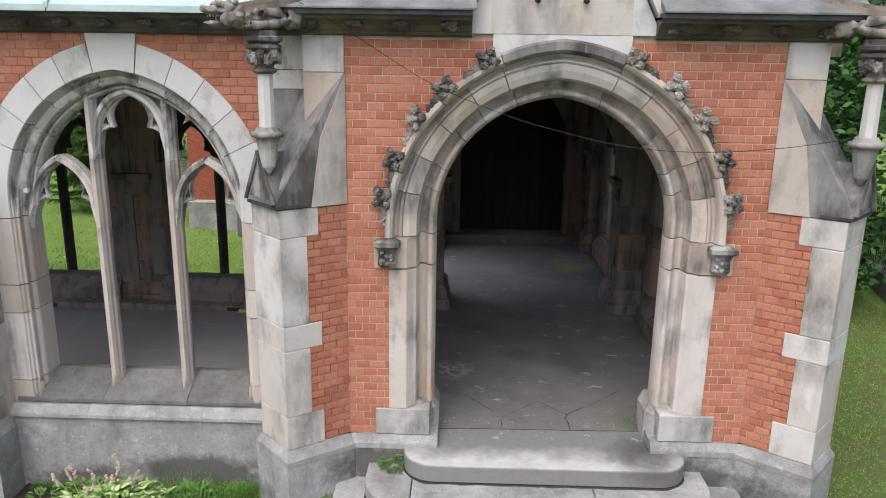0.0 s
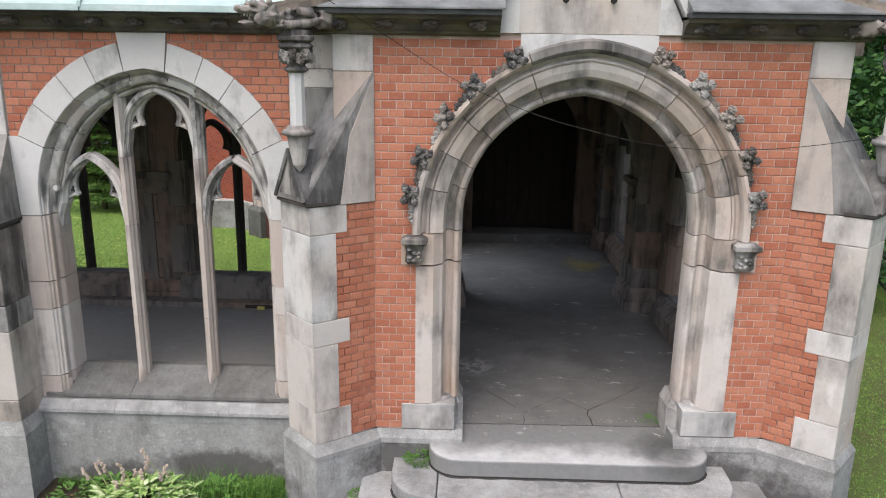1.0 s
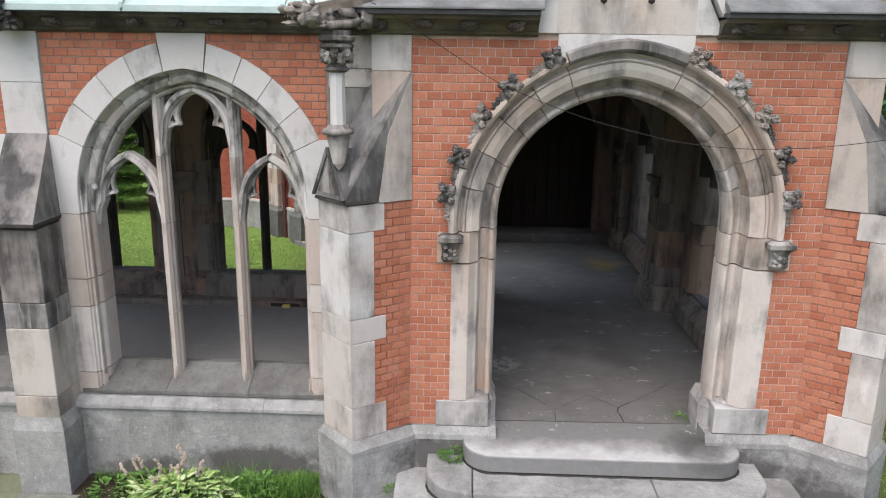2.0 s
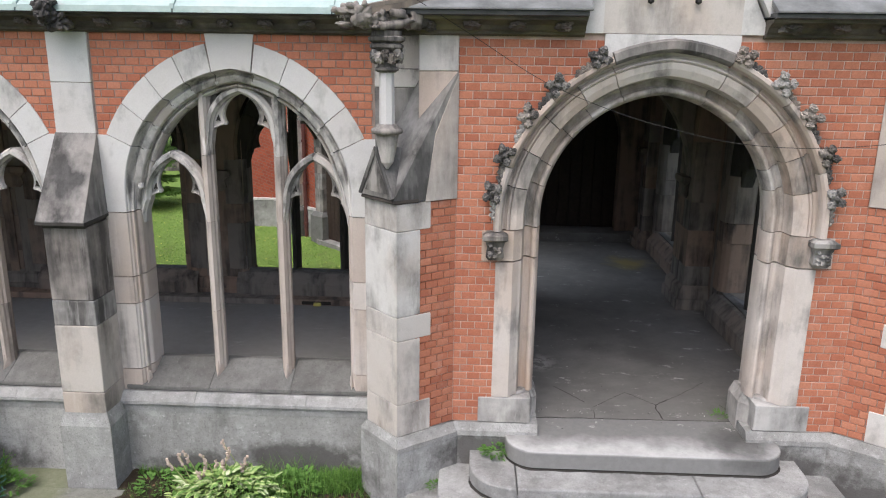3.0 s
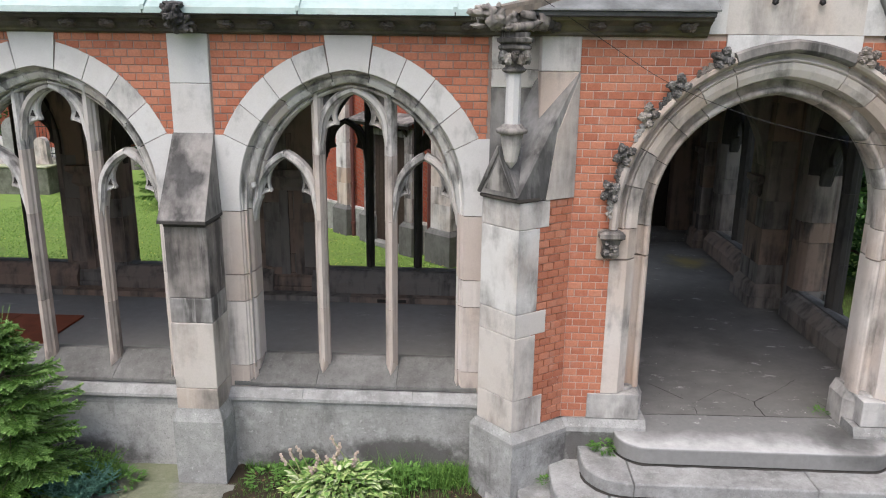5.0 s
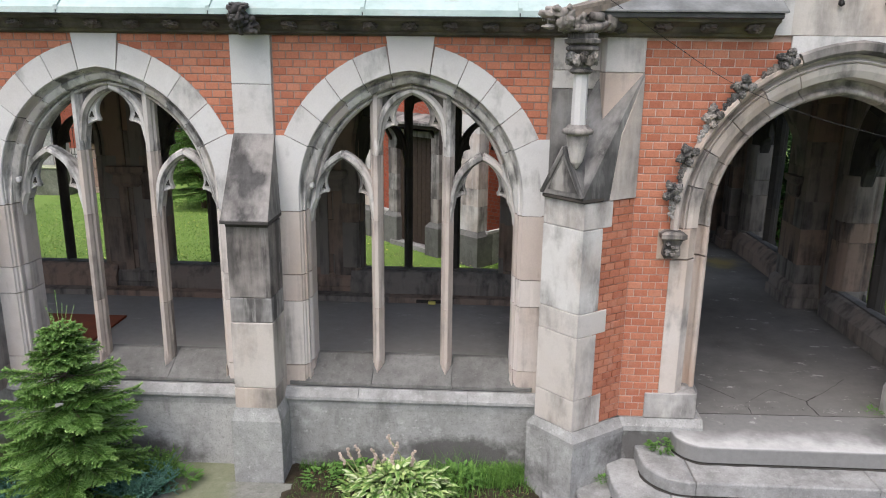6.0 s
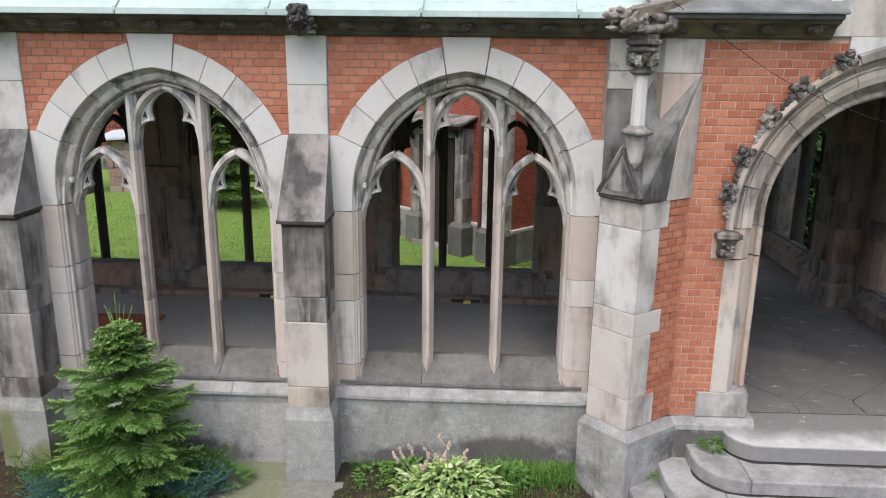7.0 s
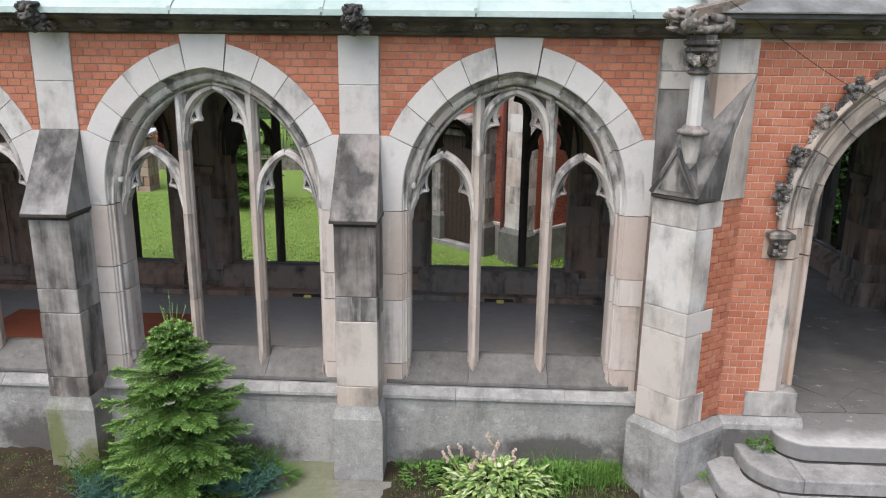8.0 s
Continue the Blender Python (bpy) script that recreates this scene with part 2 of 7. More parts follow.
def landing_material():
    """The top step people tread: dark trodden stone, a pale worn nosing, shade painted on the riser by height, crisp
    flakes of lime by the threshold and fine grit.
    """
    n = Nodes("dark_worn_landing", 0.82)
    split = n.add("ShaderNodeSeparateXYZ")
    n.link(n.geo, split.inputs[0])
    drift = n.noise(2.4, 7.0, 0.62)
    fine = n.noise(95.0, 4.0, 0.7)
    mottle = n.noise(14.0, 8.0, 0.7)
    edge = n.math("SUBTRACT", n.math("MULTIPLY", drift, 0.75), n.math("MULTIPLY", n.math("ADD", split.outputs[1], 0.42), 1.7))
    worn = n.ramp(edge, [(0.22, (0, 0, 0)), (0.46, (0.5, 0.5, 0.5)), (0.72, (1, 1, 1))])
    # below the top edge the riser stays dark: its shade put into the colour
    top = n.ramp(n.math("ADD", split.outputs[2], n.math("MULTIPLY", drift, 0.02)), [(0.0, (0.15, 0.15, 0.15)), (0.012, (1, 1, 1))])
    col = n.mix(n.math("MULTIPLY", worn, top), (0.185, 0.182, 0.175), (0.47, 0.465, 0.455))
    # darker round a point near the right end
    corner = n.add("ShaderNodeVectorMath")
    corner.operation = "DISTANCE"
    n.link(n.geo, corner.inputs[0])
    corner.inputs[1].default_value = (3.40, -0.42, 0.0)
    corner_dark = n.ramp(n.math("ADD", corner.outputs["Value"], n.math("MULTIPLY", drift, 0.5)), [(0.40, (1, 1, 1)), (0.72, (0, 0, 0))])
    col = n.mix(n.math("MULTIPLY", corner_dark, 0.75), col, (0.055, 0.054, 0.051))
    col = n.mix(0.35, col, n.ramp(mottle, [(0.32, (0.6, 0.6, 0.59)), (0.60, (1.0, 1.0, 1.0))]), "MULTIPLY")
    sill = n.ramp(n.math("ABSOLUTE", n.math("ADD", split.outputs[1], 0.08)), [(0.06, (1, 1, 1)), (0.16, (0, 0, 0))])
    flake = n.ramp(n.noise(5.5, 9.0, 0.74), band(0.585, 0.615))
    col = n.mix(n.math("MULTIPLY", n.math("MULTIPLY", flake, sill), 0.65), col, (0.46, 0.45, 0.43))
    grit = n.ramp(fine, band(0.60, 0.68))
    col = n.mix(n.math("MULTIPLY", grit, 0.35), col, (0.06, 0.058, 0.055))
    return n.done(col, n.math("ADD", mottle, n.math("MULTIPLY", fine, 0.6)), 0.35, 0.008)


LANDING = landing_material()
IRON = plain_material("black_iron", (0.012, 0.012, 0.012), (0.03, 0.027, 0.025), 20.0, 0.6)
LEAD = plain_material("dark_gutter_metal", (0.045, 0.046, 0.048), (0.10, 0.10, 0.10), 6.0, 0.55, 0.15)
ROOFGREY = plain_material("grey_sheet_roof", (0.235, 0.238, 0.232), (0.115, 0.117, 0.112), 4.0, 0.6, 0.2)
WOOD = plain_material("dark_oak", (0.018, 0.013, 0.010), (0.035, 0.024, 0.018), 14.0, 0.7)
RUST = plain_material("rust_red_board", (0.26, 0.075, 0.035), (0.19, 0.06, 0.03), 5.0, 0.8)
DANDELION = plain_material("yellow_petals", (0.7, 0.6, 0.08), (0.8, 0.72, 0.2), 12.0)
YELLOW = plain_material("yellow_foam", (0.75, 0.68, 0.18), (0.65, 0.6, 0.2), 12.0)
GAP = plain_material("dark_dirt_and_holes", (0.03, 0.028, 0.024), (0.05, 0.045, 0.04), 20.0)
WHITE = plain_material("white_painted_metal", (0.52, 0.54, 0.57), (0.44, 0.46, 0.5), 4.0, 0.5)
PIPE = plain_material("maroon_downpipe", (0.13, 0.05, 0.045), (0.09, 0.04, 0.035), 9.0, 0.5)


def copper_material():
    n = Nodes("verdigris_copper", 0.6)
    f = n.noise(1.3, 6.0, 0.65)
    g = n.noise(14.0, 5.0, 0.7)
    col = n.ramp(f, [(0.3, (0.31, 0.40, 0.375)), (0.52, (0.41, 0.495, 0.47)), (0.72, (0.49, 0.54, 0.525))])
    col = n.mix(0.35, col, n.ramp(g, [(0.35, (0.7, 0.72, 0.7)), (0.6, (1.0, 1.0, 1.0))]), "MULTIPLY")
    rusty = n.ramp(n.noise(3.1, 6.0, 0.7, (1.0, 1.0, 5.0)), band(0.60, 0.76))
    col = n.mix(n.math("MULTIPLY", rusty, 0.55), col, (0.30, 0.22, 0.16))
    return n.done(col, g, 0.2, 0.006)


COPPER = copper_material()


def cornice_material():
    n = Nodes("lichen_dark_cornice", 0.9)
    f = n.noise(3.0, 6.0, 0.65)
    col = n.ramp(f, [(0.3, (0.04, 0.038, 0.032)), (0.5, (0.088, 0.078, 0.064)), (0.7, (0.155, 0.135, 0.105))])
    moss = n.ramp(n.noise(1.6, 5.0, 0.6, (1.0, 1.0, 4.0)), band(0.52, 0.72))
    col = n.mix(n.math("MULTIPLY", moss, 0.55), col, (0.17, 0.15, 0.055))
    g = n.noise(70.0, 3.0)
    return n.done(n.mix(0.4, col, n.ramp(g, [(0.3, (0.6, 0.6, 0.6)), (0.7, (1.0, 1.0, 1.0))]), "MULTIPLY"), g, 0.3, 0.01)


CORNICE = cornice_material()


def floor_material():
    n = Nodes("worn_stone_floor", 0.7)
    f = n.noise(0.9, 6.0, 0.6)
    g = n.noise(7.0, 6.0, 0.7)
    col = n.ramp(f, [(0.3, (0.125, 0.121, 0.114)), (0.55, (0.17, 0.164, 0.154)), (0.75, (0.22, 0.213, 0.20))])
    col = n.mix(0.4, col, n.ramp(g, [(0.3, (0.6, 0.6, 0.6)), (0.65, (1.0, 1.0, 1.0))]), "MULTIPLY")
    pale = n.ramp(n.noise(2.6, 9.0, 0.78, (0.7, 1.8, 1.0)), band(0.60, 0.635))
    col = n.mix(n.math("MULTIPLY", pale, 0.7), col, (0.50, 0.49, 0.47))
    specks = n.ramp(n.noise(26.0, 3.0, 0.6), band(0.76, 0.79))
    col = n.mix(n.math("MULTIPLY", specks, 0.6), col, (0.55, 0.54, 0.52))
    dark = n.ramp(n.noise(0.8, 7.0, 0.66), band(0.50, 0.66))
    col = n.mix(n.math("MULTIPLY", dark, 0.5), col, (0.075, 0.073, 0.069))
    # the covered walk's floor painted paler, in place of light from its windows
    split = n.add("ShaderNodeSeparateXYZ")
    n.link(n.geo, split.inputs[0])
    walk_light = n.ramp(n.math("ADD", n.math("MULTIPLY", split.outputs[0], -0.5), n.noise(1.4, 6.0, 0.65)), band(0.45, 1.0))
    col = n.mix(n.math("MULTIPLY", walk_light, 0.68), col, n.mix(g, (0.24, 0.232, 0.222), (0.36, 0.35, 0.335)))
    # flaking lime splash near the doorway
    near = n.add("ShaderNodeVectorMath")
    near.operation = "DISTANCE"
    n.link(n.geo, near.inputs[0])
    near.inputs[1].default_value = (1.46, 1.47, 0.0)
    lime = n.math("MULTIPLY", n.ramp(near.outputs["Value"], [(0.10, (1, 1, 1)), (0.32, (0, 0, 0))]), n.ramp(n.noise(7.0, 9.0, 0.75), band(0.47, 0.53)))
    col = n.mix(n.math("MULTIPLY", lime, 0.6), col, (0.42, 0.41, 0.39))
    # a mossy yellow stain in the passage
    far = n.add("ShaderNodeVectorMath")
    far.operation = "DISTANCE"
    n.link(n.geo, far.inputs[0])
    far.inputs[1].default_value = (3.58, 6.2, 0.0)
    moss = n.ramp(n.math("ADD", far.outputs["Value"], n.noise(2.5, 5.0, 0.6)), [(0.60, (1, 1, 1)), (1.55, (0, 0, 0))])
    col = n.mix(n.math("MULTIPLY", moss, 0.55), col, (0.34, 0.27, 0.06))
    h = n.noise(120.0, 3.0)
    return n.done(col, n.math("ADD", g, n.math("MULTIPLY", h, 0.3)), 0.2, 0.006)


FLOOR = floor_material()


def ground_material():
    n = Nodes("lawn_soil", 0.95)
    f = n.noise(0.35, 5.0, 0.6)
    g = n.noise(22.0, 5.0, 0.75)
    grass = n.mix(n.ramp(g, band(0.3, 0.7)), (0.085, 0.15, 0.028), (0.17, 0.265, 0.055))
    worn = n.ramp(n.noise(1.3, 6.0, 0.7), band(0.52, 0.66))
    soil = n.mix(g, (0.05, 0.038, 0.025), (0.13, 0.10, 0.065))
    return n.done(n.mix(n.math("MULTIPLY", worn, 0.3), n.mix(n.math("MULTIPLY", f, 0.5), grass, (0.20, 0.27, 0.06)), soil), g, 0.6, 0.03)


GROUND = ground_material()
MOSSY_SOIL = plain_material("mossy_lawn_soil", (0.085, 0.135, 0.028), (0.10, 0.095, 0.040), 2.2, 0.95, 0.9)
SOIL = plain_material("mossy_garden_soil", (0.026, 0.018, 0.013), (0.046, 0.036, 0.020), 6.0, 0.95, 0.9)


def leaf_material(name, dark, mid, light, rough=0.55):
    n = Nodes(name, rough)
    col = n.ramp(n.island(), [(0.0, dark), (0.5, mid), (1.0, light)])
    patch = n.noise(2.3, 3.0)
    col = n.mix(0.5, col, n.ramp(patch, [(0.3, (0.55, 0.6, 0.5)), (0.65, (1.0, 1.0, 1.0))]), "MULTIPLY")
    n.b.inputs["Subsurface Weight"].default_value = 0.0
    return n.done(col)


GRASS = leaf_material("grass_blades", (0.085, 0.17, 0.024), (0.17, 0.295, 0.048), (0.29, 0.41, 0.09))
TUFT = leaf_material("tuft_blades", (0.05, 0.12, 0.02), (0.10, 0.21, 0.035), (0.18, 0.30, 0.06))
NEEDLES = leaf_material("spruce_needles", (0.038, 0.10, 0.020), (0.11, 0.215, 0.038), (0.235, 0.37, 0.08))
NEEDLE_TIPS = leaf_material("young_spruce_needles", (0.16, 0.30, 0.07), (0.27, 0.44, 0.12), (0.40, 0.56, 0.20))
JUNIPER = leaf_material("blue_juniper_needles", (0.05, 0.13, 0.10), (0.11, 0.24, 0.19), (0.20, 0.34, 0.275))
LEAVES = leaf_material("tree_leaves", (0.015, 0.045, 0.012), (0.035, 0.09, 0.02), (0.08, 0.16, 0.035))
WEED = leaf_material("weed_leaves", (0.04, 0.10, 0.018), (0.09, 0.19, 0.035), (0.16, 0.28, 0.07))
BOUNCE_GREY = plain_material("unseen_grey_ground", (0.09, 0.085, 0.08), (0.14, 0.13, 0.12), 3.0, 0.9, 0.5)
DISTANCE = plain_material("distant_foliage", (0.02, 0.045, 0.015), (0.045, 0.085, 0.025), 1.5, 0.95, 0.8)
DOORWOOD = plain_material("weathered_brown_oak", (0.03, 0.021, 0.016), (0.052, 0.035, 0.027), 14.0, 0.75)
BARK = plain_material("brown_bark", (0.07, 0.05, 0.035), (0.12, 0.09, 0.065), 30.0)
HUSK = plain_material("dry_flower_husk", (0.38, 0.29, 0.235), (0.52, 0.43, 0.36), 30.0)


def hosta_material():
    n = Nodes("cream_edged_hosta", 0.45)
    col = n.ramp(n.island(), [(0.0, (0.10, 0.2, 0.045)), (0.45, (0.22, 0.32, 0.09)), (0.75, (0.36, 0.45, 0.16)), (1.0, (0.54, 0.58, 0.30))])
    return n.done(n.mix(0.35, col, n.ramp(n.noise(35.0, 3.0), [(0.35, (0.5, 0.6, 0.35)), (0.6, (1.0, 1.0, 1.0))]), "MULTIPLY"))


HOSTA = hosta_material()


# ---- shapes ----
def part(name, bm, material, parent=None, label="", smooth=False):
    """Links a bmesh as one mesh object, under a thing or a part if one is given."""
    bmesh.ops.recalc_face_normals(bm, faces=bm.faces)
    me = bpy.data.meshes.new(name)
    bm.to_mesh(me)
    bm.free()
    me.materials.append(material)
    if smooth:
        me.polygons.foreach_set("use_smooth", [True] * len(me.polygons))
    ob = new(name, me)
    ob.parent = parent
    return tagged(ob, label)


def thing(name, label, category, group="", kind="", at=(0, 0, 0)):
    ob = new(name)
    ob.location = at
    ob.empty_display_size = 0.1
    return tagged(ob, label, category, group, kind)


def from_lists(name, verts, faces, material, parent=None, label=""):
    me = bpy.data.meshes.new(name)
    me.from_pydata(verts, [], faces)
    me.materials.append(material)
    ob = new(name, me)
    ob.parent = parent
    return tagged(ob, label)


def loft(bm, rings, caps=True, closed=True):
    """Skins rings of points, each ring closed."""
    made = [[bm.verts.new(p) for p in ring] for ring in rings]
    n = len(made[0])
    for a, b in zip(made, made[1:]):
        for i in range(n if closed else n - 1):
            j = (i + 1) % n
            bm.faces.new((a[i], a[j], b[j], b[i]))
    if caps:
        bm.faces.new(made[0][::-1])
        bm.faces.new(made[-1])
    return made


def prism(bm, pts, lo, hi, axis):
    """Extrudes a polygon. Axis x: points are (y, z); y: (x, z); z: (x, y)."""
    def at(p, w):
        return {"x": (w, p[0], p[1]), "y": (p[0], w, p[1]), "z": (p[0], p[1], w)}[axis]
    loft(bm, [[at(p, lo) for p in pts], [at(p, hi) for p in pts]])


def box(bm, x0, x1, y0, y1, z0, z1, bevel=0.0, jitter=0.0):
    if bevel <= 0:
        prism(bm, [(x0, y0), (x1, y0), (x1, y1), (x0, y1)], z0, z1, "z")
        return
    b = bevel
    low = [(x0 + b, y0), (x1 - b, y0), (x1, y0 + b), (x1, y1 - b), (x1 - b, y1), (x0 + b, y1), (x0, y1 - b), (x0, y0 + b)]
    tight = [(x0 + b, y0 + b), (x1 - b, y0 + b), (x1 - b, y0 + b), (x1 - b, y1 - b), (x1 - b, y1 - b), (x0 + b, y1 - b), (x0 + b, y1 - b), (x0 + b, y0 + b)]
    loft(bm, [[(*p, z0) for p in tight], [(*p, z0 + b) for p in low], [(*p, z1 - b) for p in low], [(*p, z1) for p in tight]])
    bmesh.ops.remove_doubles(bm, verts=bm.verts, dist=1e-5)


def lathe(bm, profile, x, y, n=16):
    loft(bm, [[(x + r * math.cos(2 * math.pi * i / n), y + r * math.sin(2 * math.pi * i / n), z) for i in range(n)] for r, z in profile])


def tube(bm, pts, radius, n=6):
    """A round bar along a line of points; radius is a number or one for each point."""
    rings = []
    for i, p in enumerate(pts):
        p = Vector(p)
        d = (Vector(pts[min(i + 1, len(pts) - 1)]) - Vector(pts[max(i - 1, 0)])).normalized()
        side = d.cross(Vector((0, 0, 1)))
        if side.length < 0.05:
            side = d.cross(Vector((0, 1, 0)))
        side.normalize()
        up = side.cross(d)
        r = radius if isinstance(radius, (int, float)) else radius[i]
        rings.append([p + r * (math.cos(2 * math.pi * k / n) * side + math.sin(2 * math.pi * k / n) * up) for k in range(n)])
    loft(bm, rings)


def blob(bm, x, y, z, rx, ry, rz, seed=0, rough=0.25, sub=2, turn=0.0):
    """An uneven lump, for carved work."""
    made = bmesh.ops.create_icosphere(bm, subdivisions=sub, radius=1.0)["verts"]
    ct, st = math.cos(turn), math.sin(turn)
    for v in made:
        o = Vector((seed * 3.1, seed * 1.7, 0))
        k = 1 + rough * (noise.noise(v.co * 1.9 + o) + 0.45 * noise.noise(v.co * 4.6 + o))
        p = Vector((v.co.x * rx * k, v.co.y * ry * k, v.co.z * rz * k))
        v.co = Vector((x + ct * p.x - st * p.y, y + st * p.x + ct * p.y, z + p.z))


def carved(bm, x, y, z, rx, ry, rz, seed=0, cells=2.6, deep=0.30, sub=4):
    """A lump cut into lobes by deep crevices, like carved leafwork."""
    made = bmesh.ops.create_icosphere(bm, subdivisions=sub, radius=1.0)["verts"]
    o = Vector((seed * 2.37, seed * 1.13, seed * 0.71))
    for v in made:
        c = v.co.copy()
        boxy = c / max(abs(c.x), abs(c.y), abs(c.z))
        c = c.lerp(boxy, 0.35)
        d = noise.voronoi(v.co * cells + o)[0]
        k = 1 + deep * (0.55 - 1.5 * (1 - min(1.0, (d[1] - d[0]) * 2.6)) * 0.6) + 0.22 * noise.noise(v.co * 1.6 + o) + 0.10 * noise.noise(v.co * 7 + o)
        v.co = Vector((x + c.x * rx * k, y + c.y * ry * k, z + c.z * rz * k))


class Arch:
    """A pointed arch on straight jambs. u runs 0 to 1 up the left jamb, to 2 at the apex, to 3 at the right springing, to 4 at the right foot."""

    def __init__(self, xc, a, c, zs, zb):
        self.xc, self.a, self.c, self.zs, self.zb = xc, a, c, zs, zb

    def at(self, d, u):
        if u > 2:
            x, z = self.at(d, 4 - u)
            return 2 * self.xc - x, z
        if u <= 1:
            return self.xc - self.a - d, self.zb + u * (self.zs - self.zb)
        r = self.a + self.c + d
        th = math.pi - (u - 1) * (math.pi - math.acos(-self.c / r))
        return self.xc + self.c + r * math.cos(th), self.zs + r * math.sin(th)

    def u_at(self, z):
        """The u on the left jamb at height z."""
        return (z - self.zb) / (self.zs - self.zb)

    def stone(self, bm, profile, u0, u1, gap=0.004, steps=6, foot=None):
        """One moulded stone of the surround between u0 and u1; a profile for the foot dies into the arch's own above the springing."""
        g = gap / (2.0 if u0 >= 1 else 1.6)
        a, b = u0 + g, u1 - g
        us = sorted({a, b, *(u for u in (1.0, 2.0, 3.0) if a < u < b), *(a + (b - a) * i / steps for i in range(1, steps))})
        rings = []
        for u in us:
            shape = profile
            if foot:
                k = max(0.0, min(1.0, (min(u, 4 - u) - 0.93) / 0.2))
                shape = [(a + (c - a) * k, b + (e - b) * k) for (a, b), (c, e) in zip(foot, profile)]
            ring = []
            for d, y in shape:
                x, z = self.at(d, u)
                ring.append((x, y, z))
            rings.append(ring)
        loft(bm, rings)


def bezier(p0, p1, p2, p3, n):
    out = []
    for i in range(n + 1):
        t = i / n
        a, b, c, d = (1 - t) ** 3, 3 * t * (1 - t) ** 2, 3 * t * t * (1 - t), t ** 3
        out.append((a * p0[0] + b * p1[0] + c * p2[0] + d * p3[0], a * p0[1] + b * p1[1] + c * p2[1] + d * p3[1]))
    return out


def ribbon(bm, pts, profile):
    """Sweeps a closed profile of (across, y) along a line of (x, z)."""
    rings = []
    for i, p in enumerate(pts):
        a, b = pts[max(i - 1, 0)], pts[min(i + 1, len(pts) - 1)]
        tx, tz = b[0] - a[0], b[1] - a[1]
        k = math.hypot(tx, tz) or 1.0
        nx, nz = -tz / k, tx / k
        rings.append([(p[0] + nx * s, y, p[1] + nz * s) for s, y in profile])
    loft(bm, rings)


# ---- bricks ----
COURSE, PITCH, JOINT = 0.0755, 0.134, 0.0086
brick_cache = {}


def brick_mesh(width, material):
    key = (round(width, 3), material.name)
    if key not in brick_cache:
        w, h, d, b = key[0] / 2, (COURSE - JOINT) / 2, 0.05, 0.004
        v = [(-w, 0.004, -h), (w, 0.004, -h), (w, 0.004, h), (-w, 0.004, h),
             (-w + b, 0, -h + b), (w - b, 0, -h + b), (w - b, 0, h - b), (-w + b, 0, h - b),
             (-w, d, -h), (w, d, -h), (w, d, h), (-w, d, h)]
        f = [(4, 5, 6, 7), (0, 1, 5, 4), (1, 2, 6, 5), (2, 3, 7, 6), (3, 0, 4, 7), (0, 8, 9, 1), (1, 9, 10, 2), (2, 10, 11, 3), (3, 11, 8, 0)]
        me = bpy.data.meshes.new("brick")
        me.from_pydata(v, [], f)
        me.materials.append(material)
        brick_cache[key] = me
    return brick_cache[key]


def lay_bricks(parent, origin, u, n, length, z0, z1, keep, material=None, flip=False):
    """Header bond on a plane: origin (x, y), u along it, n out of it. keep(a, b, z) gives the stretch of a brick that stands there."""
    u, n = Vector((*u, 0)).normalized(), Vector((*n, 0)).normalized()
    turn = Matrix((u, -n, Vector((0, 0, 1)))).transposed().to_4x4()
    rng = random.Random(7)
    k = 0
    rows = int(round((z1 - z0) / COURSE))
    for row in range(rows):
        z = z0 + (row + 0.5) * COURSE
        s = -(row % 2) * PITCH / 2
        while s < length - 0.012:
            a, b = max(s, 0.0), min(s + PITCH, length)
            s += PITCH
            if flip:
                a, b = length - b, length - a
            cut = keep(a, b, z)
            if cut is None or cut[1] - cut[0] < 0.018:
                continue
            a, b = cut
            at = Vector((*origin, z)) + u * ((a + b) / 2) - n * (0.004 + rng.uniform(0, 0.003))
            ob = new("brick", brick_mesh(b - a - JOINT, material or BRICK))
            ob.parent = parent
            ob.matrix_basis = Matrix.Translation(at) @ turn @ Matrix.Rotation(rng.uniform(-0.008, 0.008), 4, "Y")
            k += 1
    return k


# ---- ground ----
GZ = -0.77
bm = bmesh.new()
for gx0, gx1, gy0, gy1, step in ((-30, 30, -14, 40, 1.5),):
    nx, ny = int((gx1 - gx0) / step), int((gy1 - gy0) / step)
    grid = [[bm.verts.new((gx0 + i * step, gy0 + j * step, GZ + 0.02 * noise.noise(Vector((i * 0.7, j * 0.7, 0))))) for i in range(nx + 1)] for j in range(ny + 1)]
    for j in range(ny):
        for i in range(nx):
            bm.faces.new((grid[j][i], grid[j][i + 1], grid[j + 1][i + 1], grid[j + 1][i]))
edge = [e for e in bm.edges if e.is_boundary]
ext = bmesh.ops.extrude_edge_only(bm, edges=edge)["geom"]
for v in [g for g in ext if isinstance(g, bmesh.types.BMVert)]:
    v.co = Vector((v.co.x * 60, (v.co.y - 13) * 60 + 13, GZ - 0.02))
tagged(part("ground", bm, GROUND), "green lawn with worn soil patches", "ground", kind="structure")

# ---- window bay: surround, tracery, sill, low wall ----
XW, BAY = -1.662, 3.09
bay_arch = Arch(0.0, 0.985, 0.139, 2.25, 0.30)
FACE = [(0.150, -0.006), (0.141, 0.012), (0.128, 0.022), (0.122, 0.045), (0.113, 0.052), (0.102, 0.046), (0.096, 0.060), (0.098, 0.090),
        (0.108, 0.108), (0.105, 0.130), (0.090, 0.140), (0.081, 0.152), (0.075, 0.17), (0.075, 0.40), (0.112, 0.46), (0.165, 0.50)]


